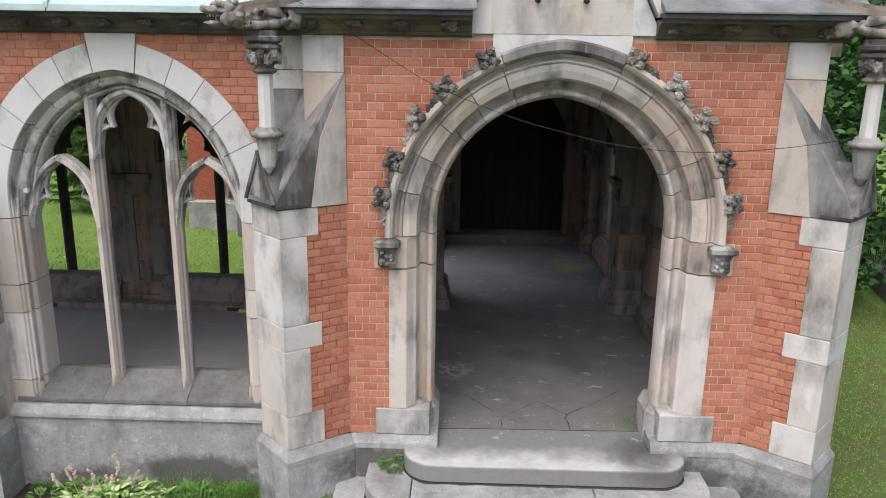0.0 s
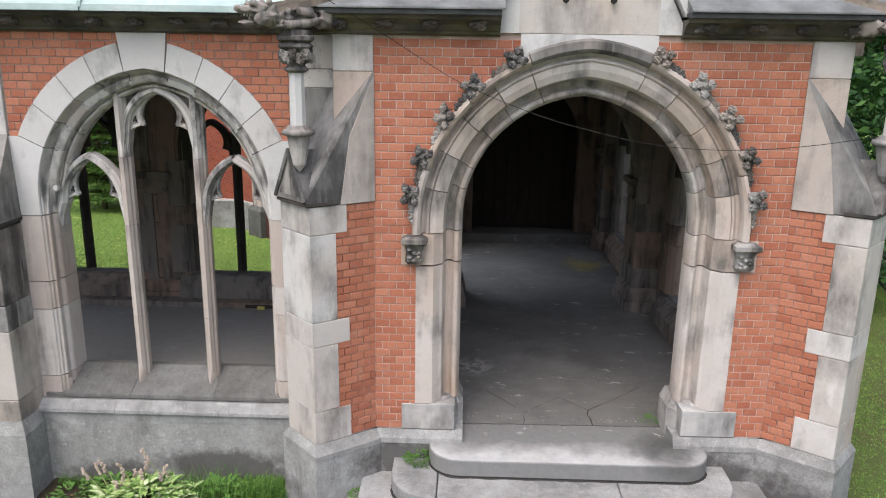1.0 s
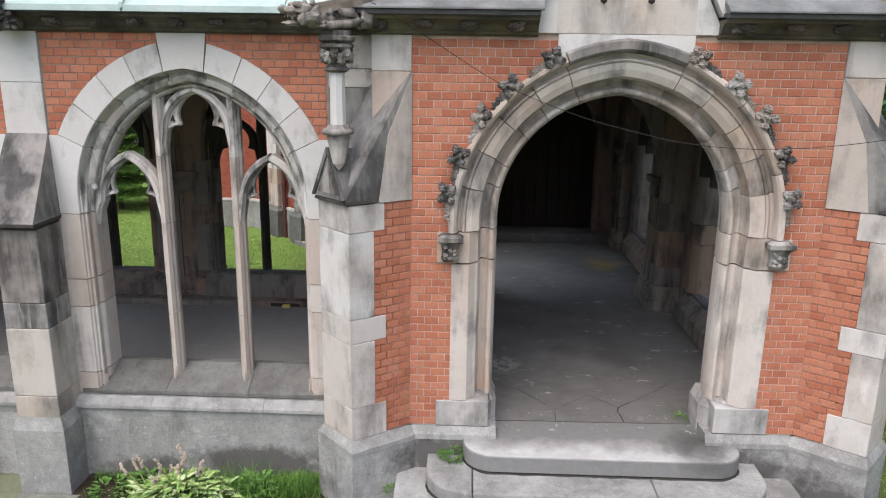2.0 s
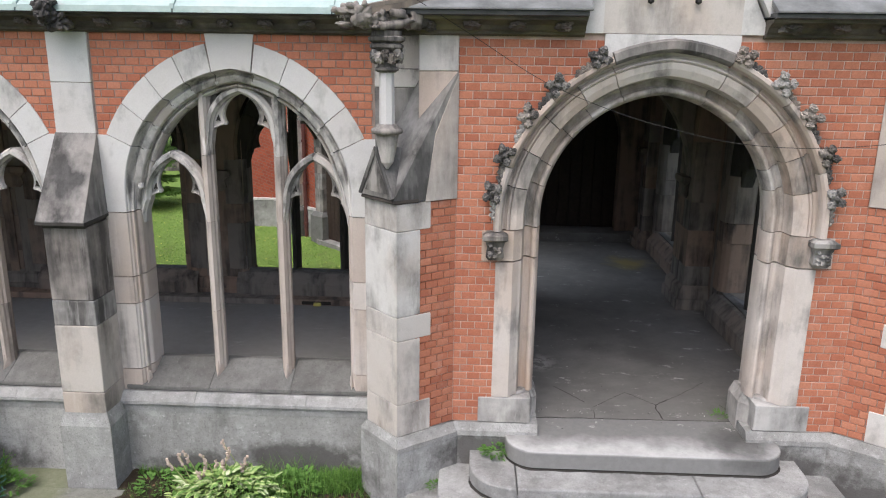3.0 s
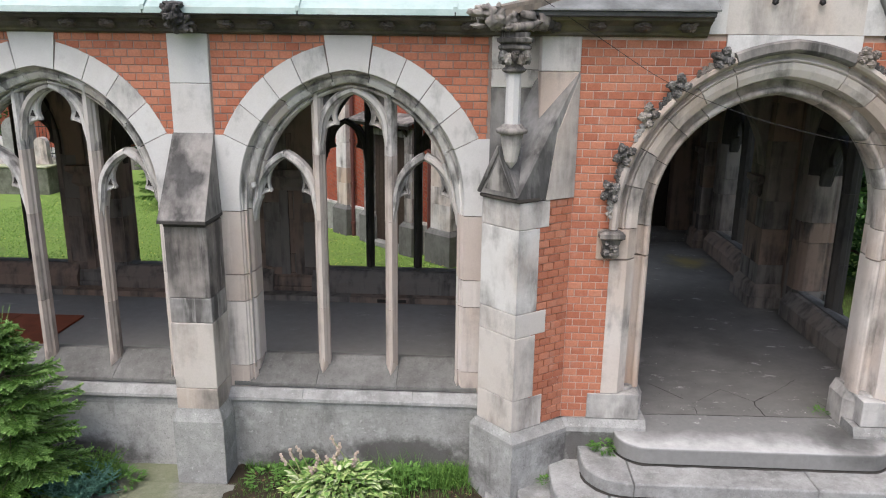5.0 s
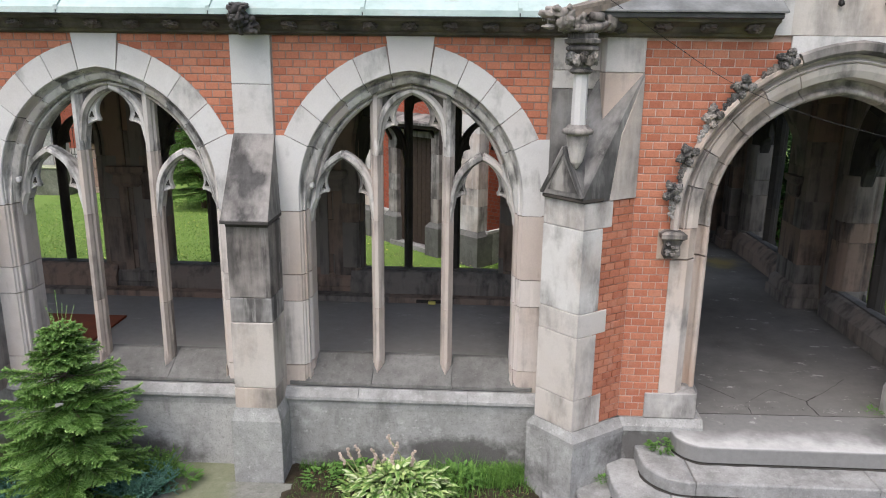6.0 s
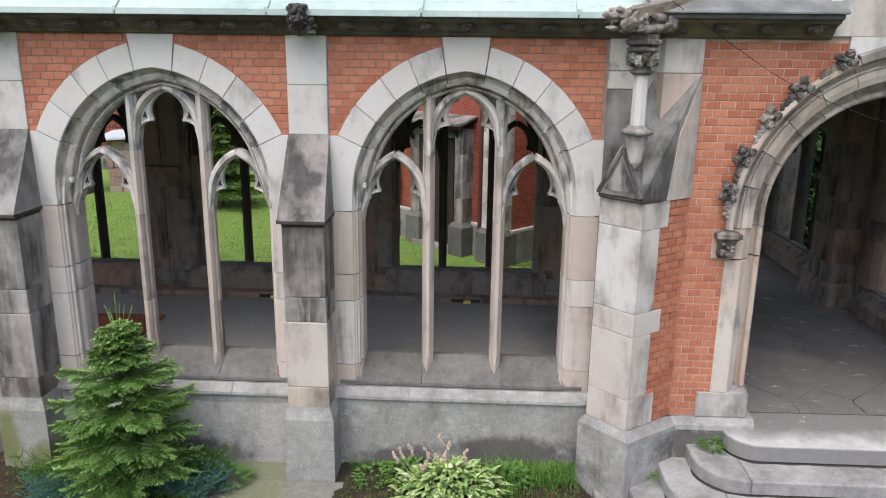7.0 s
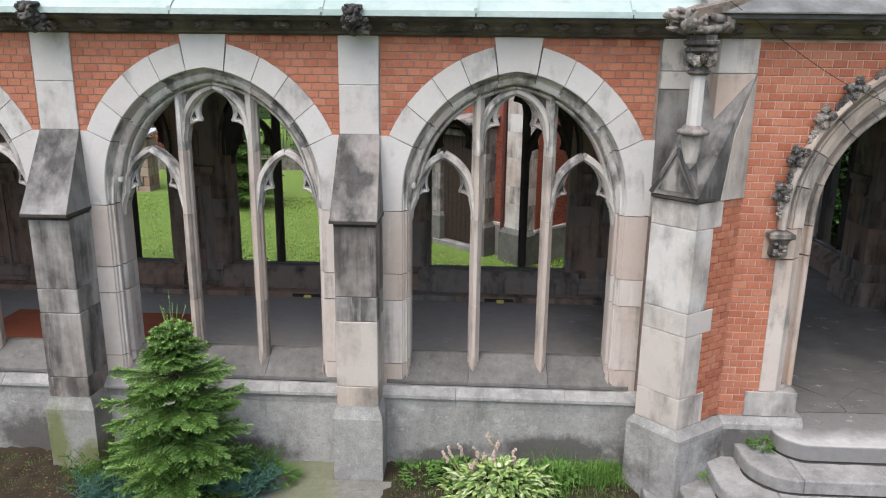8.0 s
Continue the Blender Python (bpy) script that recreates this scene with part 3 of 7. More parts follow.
def window(name, label, ring_mat, order_mat, jamb_mat, bar_mat, mullion_mat):
    """An open traceried window of three lights with its moulded surround, built round x = 0 on the wall's outer face y = 0."""
    win = thing(name, label, "window", "traceried windows", "structure")
    ring = [(0.408, 0.30), (0.408, -0.006), (0.150, -0.006), (0.142, 0.006), (0.142, 0.30)]
    foot = [(0.141, 0.02)] + FACE[2:]
    order = [(0.141, 0.008), (0.134, 0.030), (0.126, 0.066), (0.116, 0.096), (0.104, 0.108), (0.094, 0.098), (0.088, 0.082), (0.080, 0.078), (0.040, 0.098),
             (0.028, 0.106), (0.022, 0.120), (0.022, 0.15), (0.022, 0.40), (0.112, 0.46), (0.165, 0.50)]
    jamb = [(0.38, 0.50), (0.38, -0.006)] + FACE
    cuts = [1.284, 1.437, 1.596, 1.742, 1.895]
    cuts = [0.923] + cuts + [4 - c for c in reversed(cuts)] + [3.077]
    for k, (a, b) in enumerate(zip(cuts, cuts[1:])):
        bm = bmesh.new()
        if abs(a + b - 4) > 0.01:
            bay_arch.stone(bm, ring if a >= 1.0 and b <= 3.0 else [(0.34, 0.30), (0.34, -0.006)] + ring[2:], a, b, 0.0035, 8)
            part("voussoir", bm, ring_mat, win)
        else:
            bm.free()
        bm = bmesh.new()
        bay_arch.stone(bm, order, a, b, 0.005, 8, foot)
        part("arch_moulding", bm, order_mat, win)
    # springers that fill the wall between the arch's foot and the buttresses
    for side in (-1, 1):
        curve = [bay_arch.at(0.325, 0.93 + 0.354 * i / 8) for i in range(9)] + [bay_arch.at(0.404, 1.282)]
        bm = bmesh.new()
        prism(bm, [(-side * p, q) for p, q in curve + [(-1.40, curve[-1][1]), (-1.40, curve[0][1])]], -0.0075, 0.2, "y")
        part("springer", bm, ring_mat, win)
    # pale mortar plugs where the moulded arch stones meet
    plug = [(0.056, 0.082), (0.032, 0.094), (0.017, 0.112), (0.017, 0.15), (0.058, 0.15)]
    for c in cuts[1:-1]:
        bm = bmesh.new()
        bay_arch.stone(bm, plug, c - 0.0085, c + 0.0085, 0.0, 2)
        part("mortar_plug", bm, PLUG, win)
    # one clump of white mortar left where the side head meets the arch
    bm = bmesh.new()
    blob(bm, -1.029, 0.135, 2.354, 0.030, 0.035, 0.042, 4, 0.35, 2)
    part("mortar_plug", bm, PLUG, win)
    # inner rolls round the tracery
    rib_foot = [(0.079, 0.172), (0.072, 0.180), (0.068, 0.200), (0.064, 0.206), (0.060, 0.190), (0.053, 0.180), (0.046, 0.188), (0.043, 0.205), (0.038, 0.225),
           (0.036, 0.35), (0.048, 0.385), (0.058, 0.398), (0.079, 0.398)]
    rib = [(0.034, 0.165), (0.018, 0.172), (0.012, 0.196), (0.006, 0.200), (0.000, 0.178), (-0.010, 0.165), (-0.022, 0.170), (-0.032, 0.190), (-0.038, 0.215),
           (-0.040, 0.33), (-0.030, 0.375), (-0.010, 0.398), (0.034, 0.398)]
    ribs = [0.97, 1.22, 1.42, 1.64, 1.86, 2.0]
    ribs = ribs + [4 - c for c in reversed(ribs[:-1])]
    for a, b in zip(ribs, ribs[1:]):
        bm = bmesh.new()
        bay_arch.stone(bm, rib, a, b, 0.004, 8, rib_foot)
        part("arch_rib", bm, order_mat, win)
    # keystone, wider at its head
    bm = bmesh.new()
    curve = [bay_arch.at(0.146, 1.898 + 0.204 * i / 8) for i in range(9)]
    prism(bm, curve + [(0.232, 3.828), (-0.232, 3.828)], -0.010, 0.3, "y")
    part("keystone", bm, ring_mat, win)
    for side in (1, -1):
        levels = [0.05, 0.42, 1.14, 1.43, 2.10]
        for lo, hi in zip(levels, levels[1:]):
            a, b = bay_arch.u_at(lo), bay_arch.u_at(hi)
            if hi > 2:
                b = 0.923
            bm = bmesh.new()
            if side > 0:
                bay_arch.stone(bm, jamb, a, b, 0.004, 2)
            else:
                bay_arch.stone(bm, jamb, 4 - b, 4 - a, 0.004, 2)
            part("jamb_stone", bm, jamb_mat, win)
    # mullions with a pointed nose
    nose = [(-0.018, 0.165), (0.018, 0.165), (0.040, 0.20), (0.046, 0.225), (0.062, 0.245), (0.062, 0.31), (0.046, 0.33), (0.02, 0.385), (-0.02, 0.385),
            (-0.046, 0.33), (-0.062, 0.31), (-0.062, 0.245), (-0.046, 0.225), (-0.040, 0.20)]
    for x in (-0.370, 0.370):
        for z0, z1 in ((0.2, 1.02), (1.023, 1.98), (1.983, 2.66), (2.663, 3.33)):
            bm = bmesh.new()
            prism(bm, [(x + p, q) for p, q in nose], z0, z1, "z")
            part("mullion", bm, mullion_mat if z1 < 2.7 else bar_mat, win)
    # pointed stops where the mullions and jamb rolls die into the sill
    for x, y, w, deep, high in ((-0.370, 0.185, 0.048, 0.070, 0.13), (0.370, 0.185, 0.048, 0.070, 0.13), (-1.088, 0.060, 0.030, 0.050, 0.09), (1.088, 0.060, 0.030, 0.050, 0.09)):
        slope = lambda yy: 0.240 + (yy + 0.018) * 0.505
        bm = bmesh.new()
        top = [bm.verts.new((x - w * 0.8, y + 0.02, slope(y) + high)), bm.verts.new((x + w * 0.8, y + 0.02, slope(y) + high)), bm.verts.new((x, y - 0.018, slope(y) + high))]
        low = [bm.verts.new((x - w, y + 0.02, slope(y) - 0.02)), bm.verts.new((x + w, y + 0.02, slope(y) - 0.02)), bm.verts.new((x, y - deep, slope(y - deep) - 0.006))]
        for q in range(3):
            r = (q + 1) % 3
            bm.faces.new((top[q], top[r], low[r], low[q]))
        bm.faces.new(top)
        bm.faces.new(low[::-1])
        part("stop", bm, mullion_mat, win)
    # tracery bars
    bar = [(-0.040, 0.225), (-0.030, 0.212), (-0.016, 0.180), (0.016, 0.180), (0.030, 0.212), (0.040, 0.225), (0.040, 0.34), (0.02, 0.375), (-0.02, 0.375), (-0.040, 0.34)]
    heads = ((-0.718, 0.302, 2.20, 0.458), (0.718, 0.302, 2.20, 0.458), (0.0, 0.33, 2.90, 0.412))
    for x, w, zs, h in heads:
        r = (w * w + h * h) / (2 * w)
        top = math.acos((r - w) / r)
        left = [(x + r - w - r * math.cos(top * i / 10), zs + r * math.sin(top * i / 10)) for i in range(11)]
        right = [(2 * x - p, q) for p, q in reversed(left)]
        for half in (left, right):
            bm = bmesh.new()
            inward = -1 if half[0][0] + half[-1][0] < 2 * x else 1
            foot = [(x + inward * (w + 0.042), zs - 0.30), (x + inward * (w + 0.030), zs - 0.16), (x + inward * (w + 0.010), zs - 0.05)]
            if inward * x > 0:
                foot = [(x + inward * (w + 0.066), zs - 0.24), (x + inward * (w + 0.052), zs - 0.13), (x + inward * (w + 0.018), zs - 0.03)]
            ribbon(bm, foot + half if half is left else half + foot[::-1], bar)
            part("tracery_bar", bm, bar_mat, win)
        # cusped plates: two small lobes below, one pointed lobe above, and a dark plug painting the eyelet's hole
        for s in (1, -1):
            low = [(0.005 - w + (w - 0.163) * (1 - math.cos(t * math.pi / 16)), zs - 0.075 + 0.135 * math.sin(t * math.pi / 16)) for t in range(9)]
            low.append((low[-1][0] + 0.006, low[-1][1] + 0.022))
            tip = (low[-2][0] - 0.004, low[-1][1] + 0.018)
            up = bezier(tip, (-0.205, zs + 0.20), (-0.125, zs + 0.80 * h), (0.0, zs + h - 0.045), 10)
            up = [tip] + up
            inner = low + up[1:]
            n = len(inner) - 1
            outer = [(-w + 0.01, zs - 0.09)]
            for i in range(1, n + 1):
                f = max(0.0, (i - 3) / (n - 3))
                k = min(int(f * 10), 10)
                outer.append((left[k][0] - x, left[k][1]) if f > 0 else (-w + 0.01, zs - 0.09 + 0.09 * i / 3))
            bm = bmesh.new()
            rows = []
            for (ix, iz), (ox, oz) in zip(inner, outer):
                mx, mz = (ix + ox) / 2, (iz + oz) / 2
                rows.append([(x + s * ox, 0.236, oz), (x + s * mx, 0.262, mz), (x + s * (ix * 0.85 + ox * 0.15), 0.240, iz * 0.85 + oz * 0.15), (x + s * ix, 0.258, iz),
                             (x + s * ix, 0.305, iz), (x + s * ox, 0.325, oz)])
            loft(bm, rows)
            part("cusp", bm, bar_mat, win)
            bm = bmesh.new()
            ex, ez = x - s * (w - 0.095), zs + 0.12
            prism(bm, [(ex - 0.022, ez - 0.022), (ex, ez - 0.014), (ex + 0.022, ez - 0.022), (ex + 0.009, ez + 0.010), (ex + s * 0.006, ez + 0.040), (ex - 0.009, ez + 0.010)], 0.238, 0.29, "y")
            part("eyelet", bm, GAP, win)
    # solid webs between the middle head and the main arch
    x, w, zs, h = heads[2]
    r = (w * w + h * h) / (2 * w)
    top = math.acos((r - w) / r)
    for s in (1, -1):
        bm = bmesh.new()
        low = [(r - w - r * math.cos(top * i / 10), zs + r * math.sin(top * i / 10)) for i in range(11)]
        rows = []
        for p, q in low:
            half = math.sqrt((bay_arch.a + bay_arch.c + 0.05) ** 2 - (abs(p) + bay_arch.c) ** 2) + bay_arch.zs
            rows.append([(-s * p, 0.285, q), (-s * p, 0.285, half), (-s * p, 0.325, half), (-s * p, 0.325, q)])
        loft(bm, rows)
        # the darker stone paints in the shade of the recessed web
        part("spandrel", bm, order_mat if order_mat is BACKLIT else SOOT, win)
    return win


SOOTED = stone_material("streaked_tracery_stone", (0.60, 0.58, 0.555), (0.46, 0.40, 0.355), (0.075, 0.073, 0.07), 0.595, grain=90.0, streak=(6.0, 6.0, 2.2), soft=0.12, wash=0.6)


def bay_wall(name, label):
    """Three metres of wall with the window's opening, a sloped sill and a low plastered wall with a coping."""
    wall = thing(name, label, "wall", "", "structure")
    hole = Arch(0.0, 0.985 + 0.22, 0.139, 2.25, 0.18)
    us = [1 + i / 14 for i in range(29)]
    for nm, mat, y0, y1 in (("mortar_bed", MORTAR_DARK, 0.012, 0.07), ("inner_wall", INNER, 0.07, 0.497)):
        bm = bmesh.new()
        pts = [(-1.5, 0.1), (-hole.a, 0.1)] + [hole.at(0, u) for u in us] + [(hole.a, 0.1), (1.5, 0.1)]
        loft(bm, [[(x, y0, z), (x, y0, 3.85), (x, y1, 3.85), (x, y1, z)] for x, z in pts])
        part(nm, bm, mat, wall)
    # sloped sill in three stones
    prof = [(0.44, -0.05), (0.44, 0.41), (0.35, 0.418), (-0.018, 0.232), (-0.022, 0.196), (0.012, 0.186), (0.012, -0.05)]
    for a, b in ((-1.30, -0.42), (-0.415, 0.44), (0.445, 1.30)):
        bm = bmesh.new()
        prism(bm, prof, a, b, "x")
        part("sill_stone", bm, GREYSILL, wall)
    bm = bmesh.new()
    prism(bm, [(0.62, 0.0), (0.62, 0.22), (0.50, 0.375), (0.44, 0.385), (0.44, 0.0)], -1.24, 1.24, "x")
    part("inner_ledge", bm, INNER, wall)
    for a, b in ((-1.5, -0.55), (-0.546, 0.62), (0.624, 1.5)):
        bm = bmesh.new()
        prism(bm, [(0.2, -0.02), (0.2, 0.184), (-0.045, 0.180), (-0.125, 0.105), (-0.13, 0.075), (-0.10, 0.06), (-0.10, -0.02)], a, b, "x")
        part("coping_stone", bm, STEP, wall)
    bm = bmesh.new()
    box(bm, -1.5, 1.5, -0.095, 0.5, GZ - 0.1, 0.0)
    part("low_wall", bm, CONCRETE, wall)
    return wall


PLUG = plain_material("white_lime_plug", (0.62, 0.60, 0.575), (0.50, 0.48, 0.46), 30.0)
open_window = window("window_1", "open three-light gothic window with stone tracery", RING, SOOTED, JAMB, SOOTED, MULLION)
# these windows get their backlit darkness from the stone's colour
dark_window = window("window_6", "three-light gothic window with tracery painted near-black as backlit", INNER, BACKLIT, INNER, BACKLIT, BACKLIT)
open_wall = bay_wall("wall_1", "brick arcade wall over a low grey plastered base")
places = [pose(XW - BAY * i, 0, 0) for i in range(5)]
places += [pose(-1.675 - BAY * i, 4.15, 0.04, 0, 0, 180) for i in range(5)]
places += [pose(4.72, 2.12, 0, 0, 0, 90), pose(4.72, 5.95, 0, 0, 0, 90)]
walls = []
for i, m in enumerate(places):
    if i == 0:
        open_window.matrix_basis, open_wall.matrix_basis = m, m
        walls.append(open_wall)
        continue
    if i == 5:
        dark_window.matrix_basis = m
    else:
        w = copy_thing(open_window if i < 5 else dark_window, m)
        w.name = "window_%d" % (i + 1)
    b = copy_thing(open_wall, m)
    b.name = "wall_%d" % (i + 1)
    walls.append(b)


# ---- straight buttresses between the bays ----
def buttress(lower, base):
    bt = thing("buttress", "stone buttress with sooty sloped cap and grey plinth", "buttress", "buttresses of the arcade")
    for z0, z1 in ((2.88, 3.36), (3.364, 3.83)):
        bm = bmesh.new()
        box(bm, -0.198, 0.198, -0.014, 0.2, z0, z1, 0.005)
        part("pilaster_stone", bm, RING, bt)
    bm = bmesh.new()
    rings = []
    for x0, x1, y, z in ((-0.205, 0.205, -0.016, 2.885), (-0.232, 0.232, -0.475, 2.115), (-0.235, 0.235, -0.487, 2.10), (-0.235, 0.235, -0.487, 2.075), (-0.212, 0.212, -0.43, 2.068), (-0.20, 0.20, -0.395, 2.03)):
        rings.append([(x0, y, z), (x1, y, z), (x1, 0.1, z), (x0, 0.1, z)])
    loft(bm, rings)
    part("weathering", bm, SOOT, bt, "sooty sloped capstone")
    # black band under the cap's lip, painting in the overhang's shadow
    bm = bmesh.new()
    loft(bm, [[(-x, y, z), (x, y, z), (x, 0.1, z), (-x, 0.1, z)] for x, y, z in ((0.238, -0.490, 2.092), (0.238, -0.490, 2.064), (0.210, -0.425, 2.050), (0.206, -0.415, 2.020))])
    part("drip_mould", bm, BACKLIT, bt, "black band painted in for the lip's shade")
    levels = [0.09, 0.33, 1.04, 1.30, 2.034]
    for k, (lo, hi) in enumerate(zip(levels, levels[1:])):
        f = 0.012 * (2.06 - lo) / 2
        bm = bmesh.new()
        b = 0.007
        def plan(k):
            return [(-0.205 - f + k, -0.405 - f + b), (-0.205 - f + b, -0.405 - f + k), (0.205 + f - b, -0.405 - f + k), (0.205 + f - k, -0.405 - f + b), (0.222, -0.01), (0.222, 0.1), (-0.222, 0.1), (-0.222, -0.01)]
        loft(bm, [[(*q, zz) for q in plan(k2)] for k2, zz in ((b, lo), (0.0, lo + b), (0.0, hi - 0.004 - b), (b, hi - 0.004))])
        part("shaft_stone", bm, lower if k < 2 else BLACKENED, bt)
    bm = bmesh.new()
    loft(bm, [[(-x, y, z), (x, y, z), (x, 0.05, z), (-x, 0.05, z)] for x, y, z in ((0.215, -0.415, 0.115), (0.225, -0.42, 0.09), (0.262, -0.455, -0.03), (0.262, -0.455, -0.06), (0.258, -0.45, GZ - 0.1))])
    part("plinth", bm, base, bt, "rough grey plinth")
    return bt


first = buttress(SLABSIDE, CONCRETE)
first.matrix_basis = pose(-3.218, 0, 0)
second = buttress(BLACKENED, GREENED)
second.matrix_basis = pose(-3.218 - 3.07, 0, 0)
for i in (2, 3):
    copy_thing(second, pose(-3.218 - 3.07 * i, 0, 0))

# stone strip where the arcade meets the porch
strip = thing("corner_pilaster", "sooty stone strip where arcade and porch meet", "pilaster")
for z0, z1, mat in ((2.1, 2.42, "s"), (2.424, 3.36, "k"), (3.364, 3.53, "l"), (3.534, 3.84, "d")):
    bm = bmesh.new()
    box(bm, -0.295, 0.18, -0.02, 0.2, z0, z1, 0.006)
    part("pilaster_stone", bm, {"s": STONE, "d": SOOTED, "l": SOOTED, "k": SOOT}[mat], strip)

# ---- porch ----
XP = 2.37
PY = -0.33
porch_wall = thing("wall_porch", "red brick porch wall beside the pointed doorway", "wall", "", "structure")
door_arch = Arch(XP, 1.065, 0.10, 2.17, 0.02)
hole = Arch(XP, 1.065 + 0.38, 0.10, 2.17, 0.02)
us = [1 + i / 14 for i in range(29)]
for nm, mat, y0, y1 in (("mortar_bed", MORTAR, PY + 0.012, PY + 0.08), ("inner_wall", INNER, PY + 0.08, 0.2)):
    bm = bmesh.new()
    pts = [(0.16, 0.0), (hole.xc - hole.a, 0.0)] + [hole.at(0, u) for u in us] + [(hole.xc + hole.a, 0.0), (2 * XP - 0.16, 0.0)]
    loft(bm, [[(x, y0, z), (x, y0, 3.9), (x, y1, 3.9), (x, y1, z)] for x, z in pts])
    part(nm, bm, mat, porch_wall)
for span in ((0.15, 0.42, PY + 0.02, 0.5, 0.0, 3.9), (2 * XP - 0.42, 2 * XP - 0.15, PY + 0.02, 0.5, 0.0, 3.9), (-0.13, 0.2, 0.0, 0.5, GZ, 3.9), (2 * XP - 0.2, 2 * XP - 0.06, 0.0, 0.62, GZ, 3.9)):
    bm = bmesh.new()
    box(bm, *span)
    part("return_wall", bm, INNER, porch_wall)

doorway = thing("doorway", "pointed moulded sandstone doorway with crocketed hood", "doorway", "", "structure")
OUTER = [(0.44, 0.2), (0.44, PY - 0.008), (0.385, PY - 0.008), (0.372, PY + 0.030), (0.352, PY + 0.040), (0.338, PY + 0.026), (0.330, PY + 0.004), (0.318, PY - 0.006),
         (0.306, PY + 0.006), (0.302, PY + 0.022), (0.296, PY + 0.006), (0.240, PY + 0.018), (0.178, PY + 0.050), (0.170, PY + 0.085), (0.162, PY + 0.16), (0.152, PY + 0.215), (0.152, 0.2)]
INSIDE = [(0.155, 0.2), (0.155, PY + 0.200), (0.148, PY + 0.216), (0.126, PY + 0.224), (0.102, PY + 0.216), (0.086, PY + 0.200), (0.078, PY + 0.176), (0.066, PY + 0.163),
          (0.050, PY + 0.156), (0.034, PY + 0.162), (0.018, PY + 0.188), (0.004, PY + 0.235), (0.0, PY + 0.27), (0.0, PY + 0.33), (0.05, PY + 0.36), (0.05, 0.2)]
cuts = [0.958, 1.145, 1.303, 1.456, 1.623, 1.772]
cuts = cuts + [4 - c for c in reversed(cuts)]
inside_cuts = [0.958, 1.175, 1.290, 1.470, 1.610, 1.790]
inside_cuts = inside_cuts + [4 - c for c in reversed(inside_cuts)]
for nm, prof, joints in (("voussoir", OUTER, cuts), ("inner_voussoir", INSIDE, inside_cuts)):
    for a, b in zip(joints, joints[1:]):
        bm = bmesh.new()
        door_arch.stone(bm, prof, a, b, 0.0035, 8)
        part(nm, bm, DOORSTONE if prof is OUTER else DOORINNER, doorway)
HOOD = [(0.455, PY), (0.460, PY - 0.050), (0.440, PY - 0.085), (0.410, PY - 0.088), (0.388, PY - 0.066), (0.378, PY - 0.03), (0.376, PY)]
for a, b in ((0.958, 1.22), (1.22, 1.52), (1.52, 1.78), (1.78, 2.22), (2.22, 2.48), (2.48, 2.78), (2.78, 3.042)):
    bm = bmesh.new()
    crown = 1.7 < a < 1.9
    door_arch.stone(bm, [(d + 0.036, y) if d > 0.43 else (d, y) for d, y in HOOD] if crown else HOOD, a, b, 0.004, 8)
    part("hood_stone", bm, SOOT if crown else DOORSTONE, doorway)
for side in (0, 1):
    for lo, hi, wide in ((0.38, 1.775, 0.425), (1.78, 2.08, 0.56)):
        a, b = door_arch.u_at(lo), door_arch.u_at(hi)
        outside = [(wide, 0.2), (wide, PY - 0.008), (0.262, PY - 0.006), (0.250, PY + 0.006), (0.205, PY + 0.055), (0.178, PY + 0.075), (0.162, PY + 0.16), (0.152, PY + 0.215), (0.152, 0.2)]
        for nm, prof in (("jamb_stone", outside), ("inner_jamb_stone", INSIDE)):
            bm = bmesh.new()
            door_arch.stone(bm, prof, a, b, 0.004, 3) if side == 0 else door_arch.stone(bm, prof, 4 - b, 4 - a, 0.004, 3)
            part(nm, bm, DOORSTONE, doorway)
    # base block and the plinth stone under the mouldings
    s = -1 if side == 0 else 1
    bm = bmesh.new()
    x0, x1 = sorted((XP + s * 1.10, XP + s * 1.62))
    box(bm, x0, x1, PY - 0.014, 0.1, 0.11, 0.378, 0.006)
    part("base_stone", bm, BASESTONE, doorway)
    bm = bmesh.new()
    pts = [(1.02, 0.2), (1.02, -0.09), (1.07, -0.15), (1.12, -0.21), (1.29, PY + 0.02), (1.29, 0.2)]
    rings = [[(XP + s * p, q, z) for p, q in pts] for z in (0.0, 0.30)]
    rings += [[(XP + s * (p + 0.05), q + 0.02 if q < 0.1 else q, 0.40) for p, q in pts]]
    loft(bm, rings)
    part("base_stone", bm, BASESTONE, doorway)


def crocket(seed):
    """A square leaf knop: four curled lobes round a boss, with deep gaps between them."""
    bm = bmesh.new()
    rng = random.Random(seed)
    carved(bm, 0.0, 0.0, 0.045, 0.052, 0.050, 0.048, seed, 2.4, 0.35, 3)
    carved(bm, 0.0, -0.052, 0.045, 0.020, 0.020, 0.020, seed + 1, 2.0, 0.2, 2)
    for sx in (1, -1):
        for sz in (1, -1):
            f = rng.uniform(0.85, 1.12)
            carved(bm, sx * 0.050 * f, -0.030 - rng.uniform(0, 0.015), 0.045 + sz * 0.046 * f, 0.034, 0.034, 0.032, seed + 5 * sx + 3 * sz, 3.0, 0.42, 3)
            carved(bm, sx * 0.076 * f, -0.018, 0.045 + sz * 0.058 * f, 0.017, 0.022, 0.017, seed + 7 * sx + sz, 2.0, 0.3, 2)
        carved(bm, sx * 0.060, -0.012, 0.045, 0.022, 0.024, 0.020, seed + 20 + sx, 2.4, 0.4, 2)
    return bm


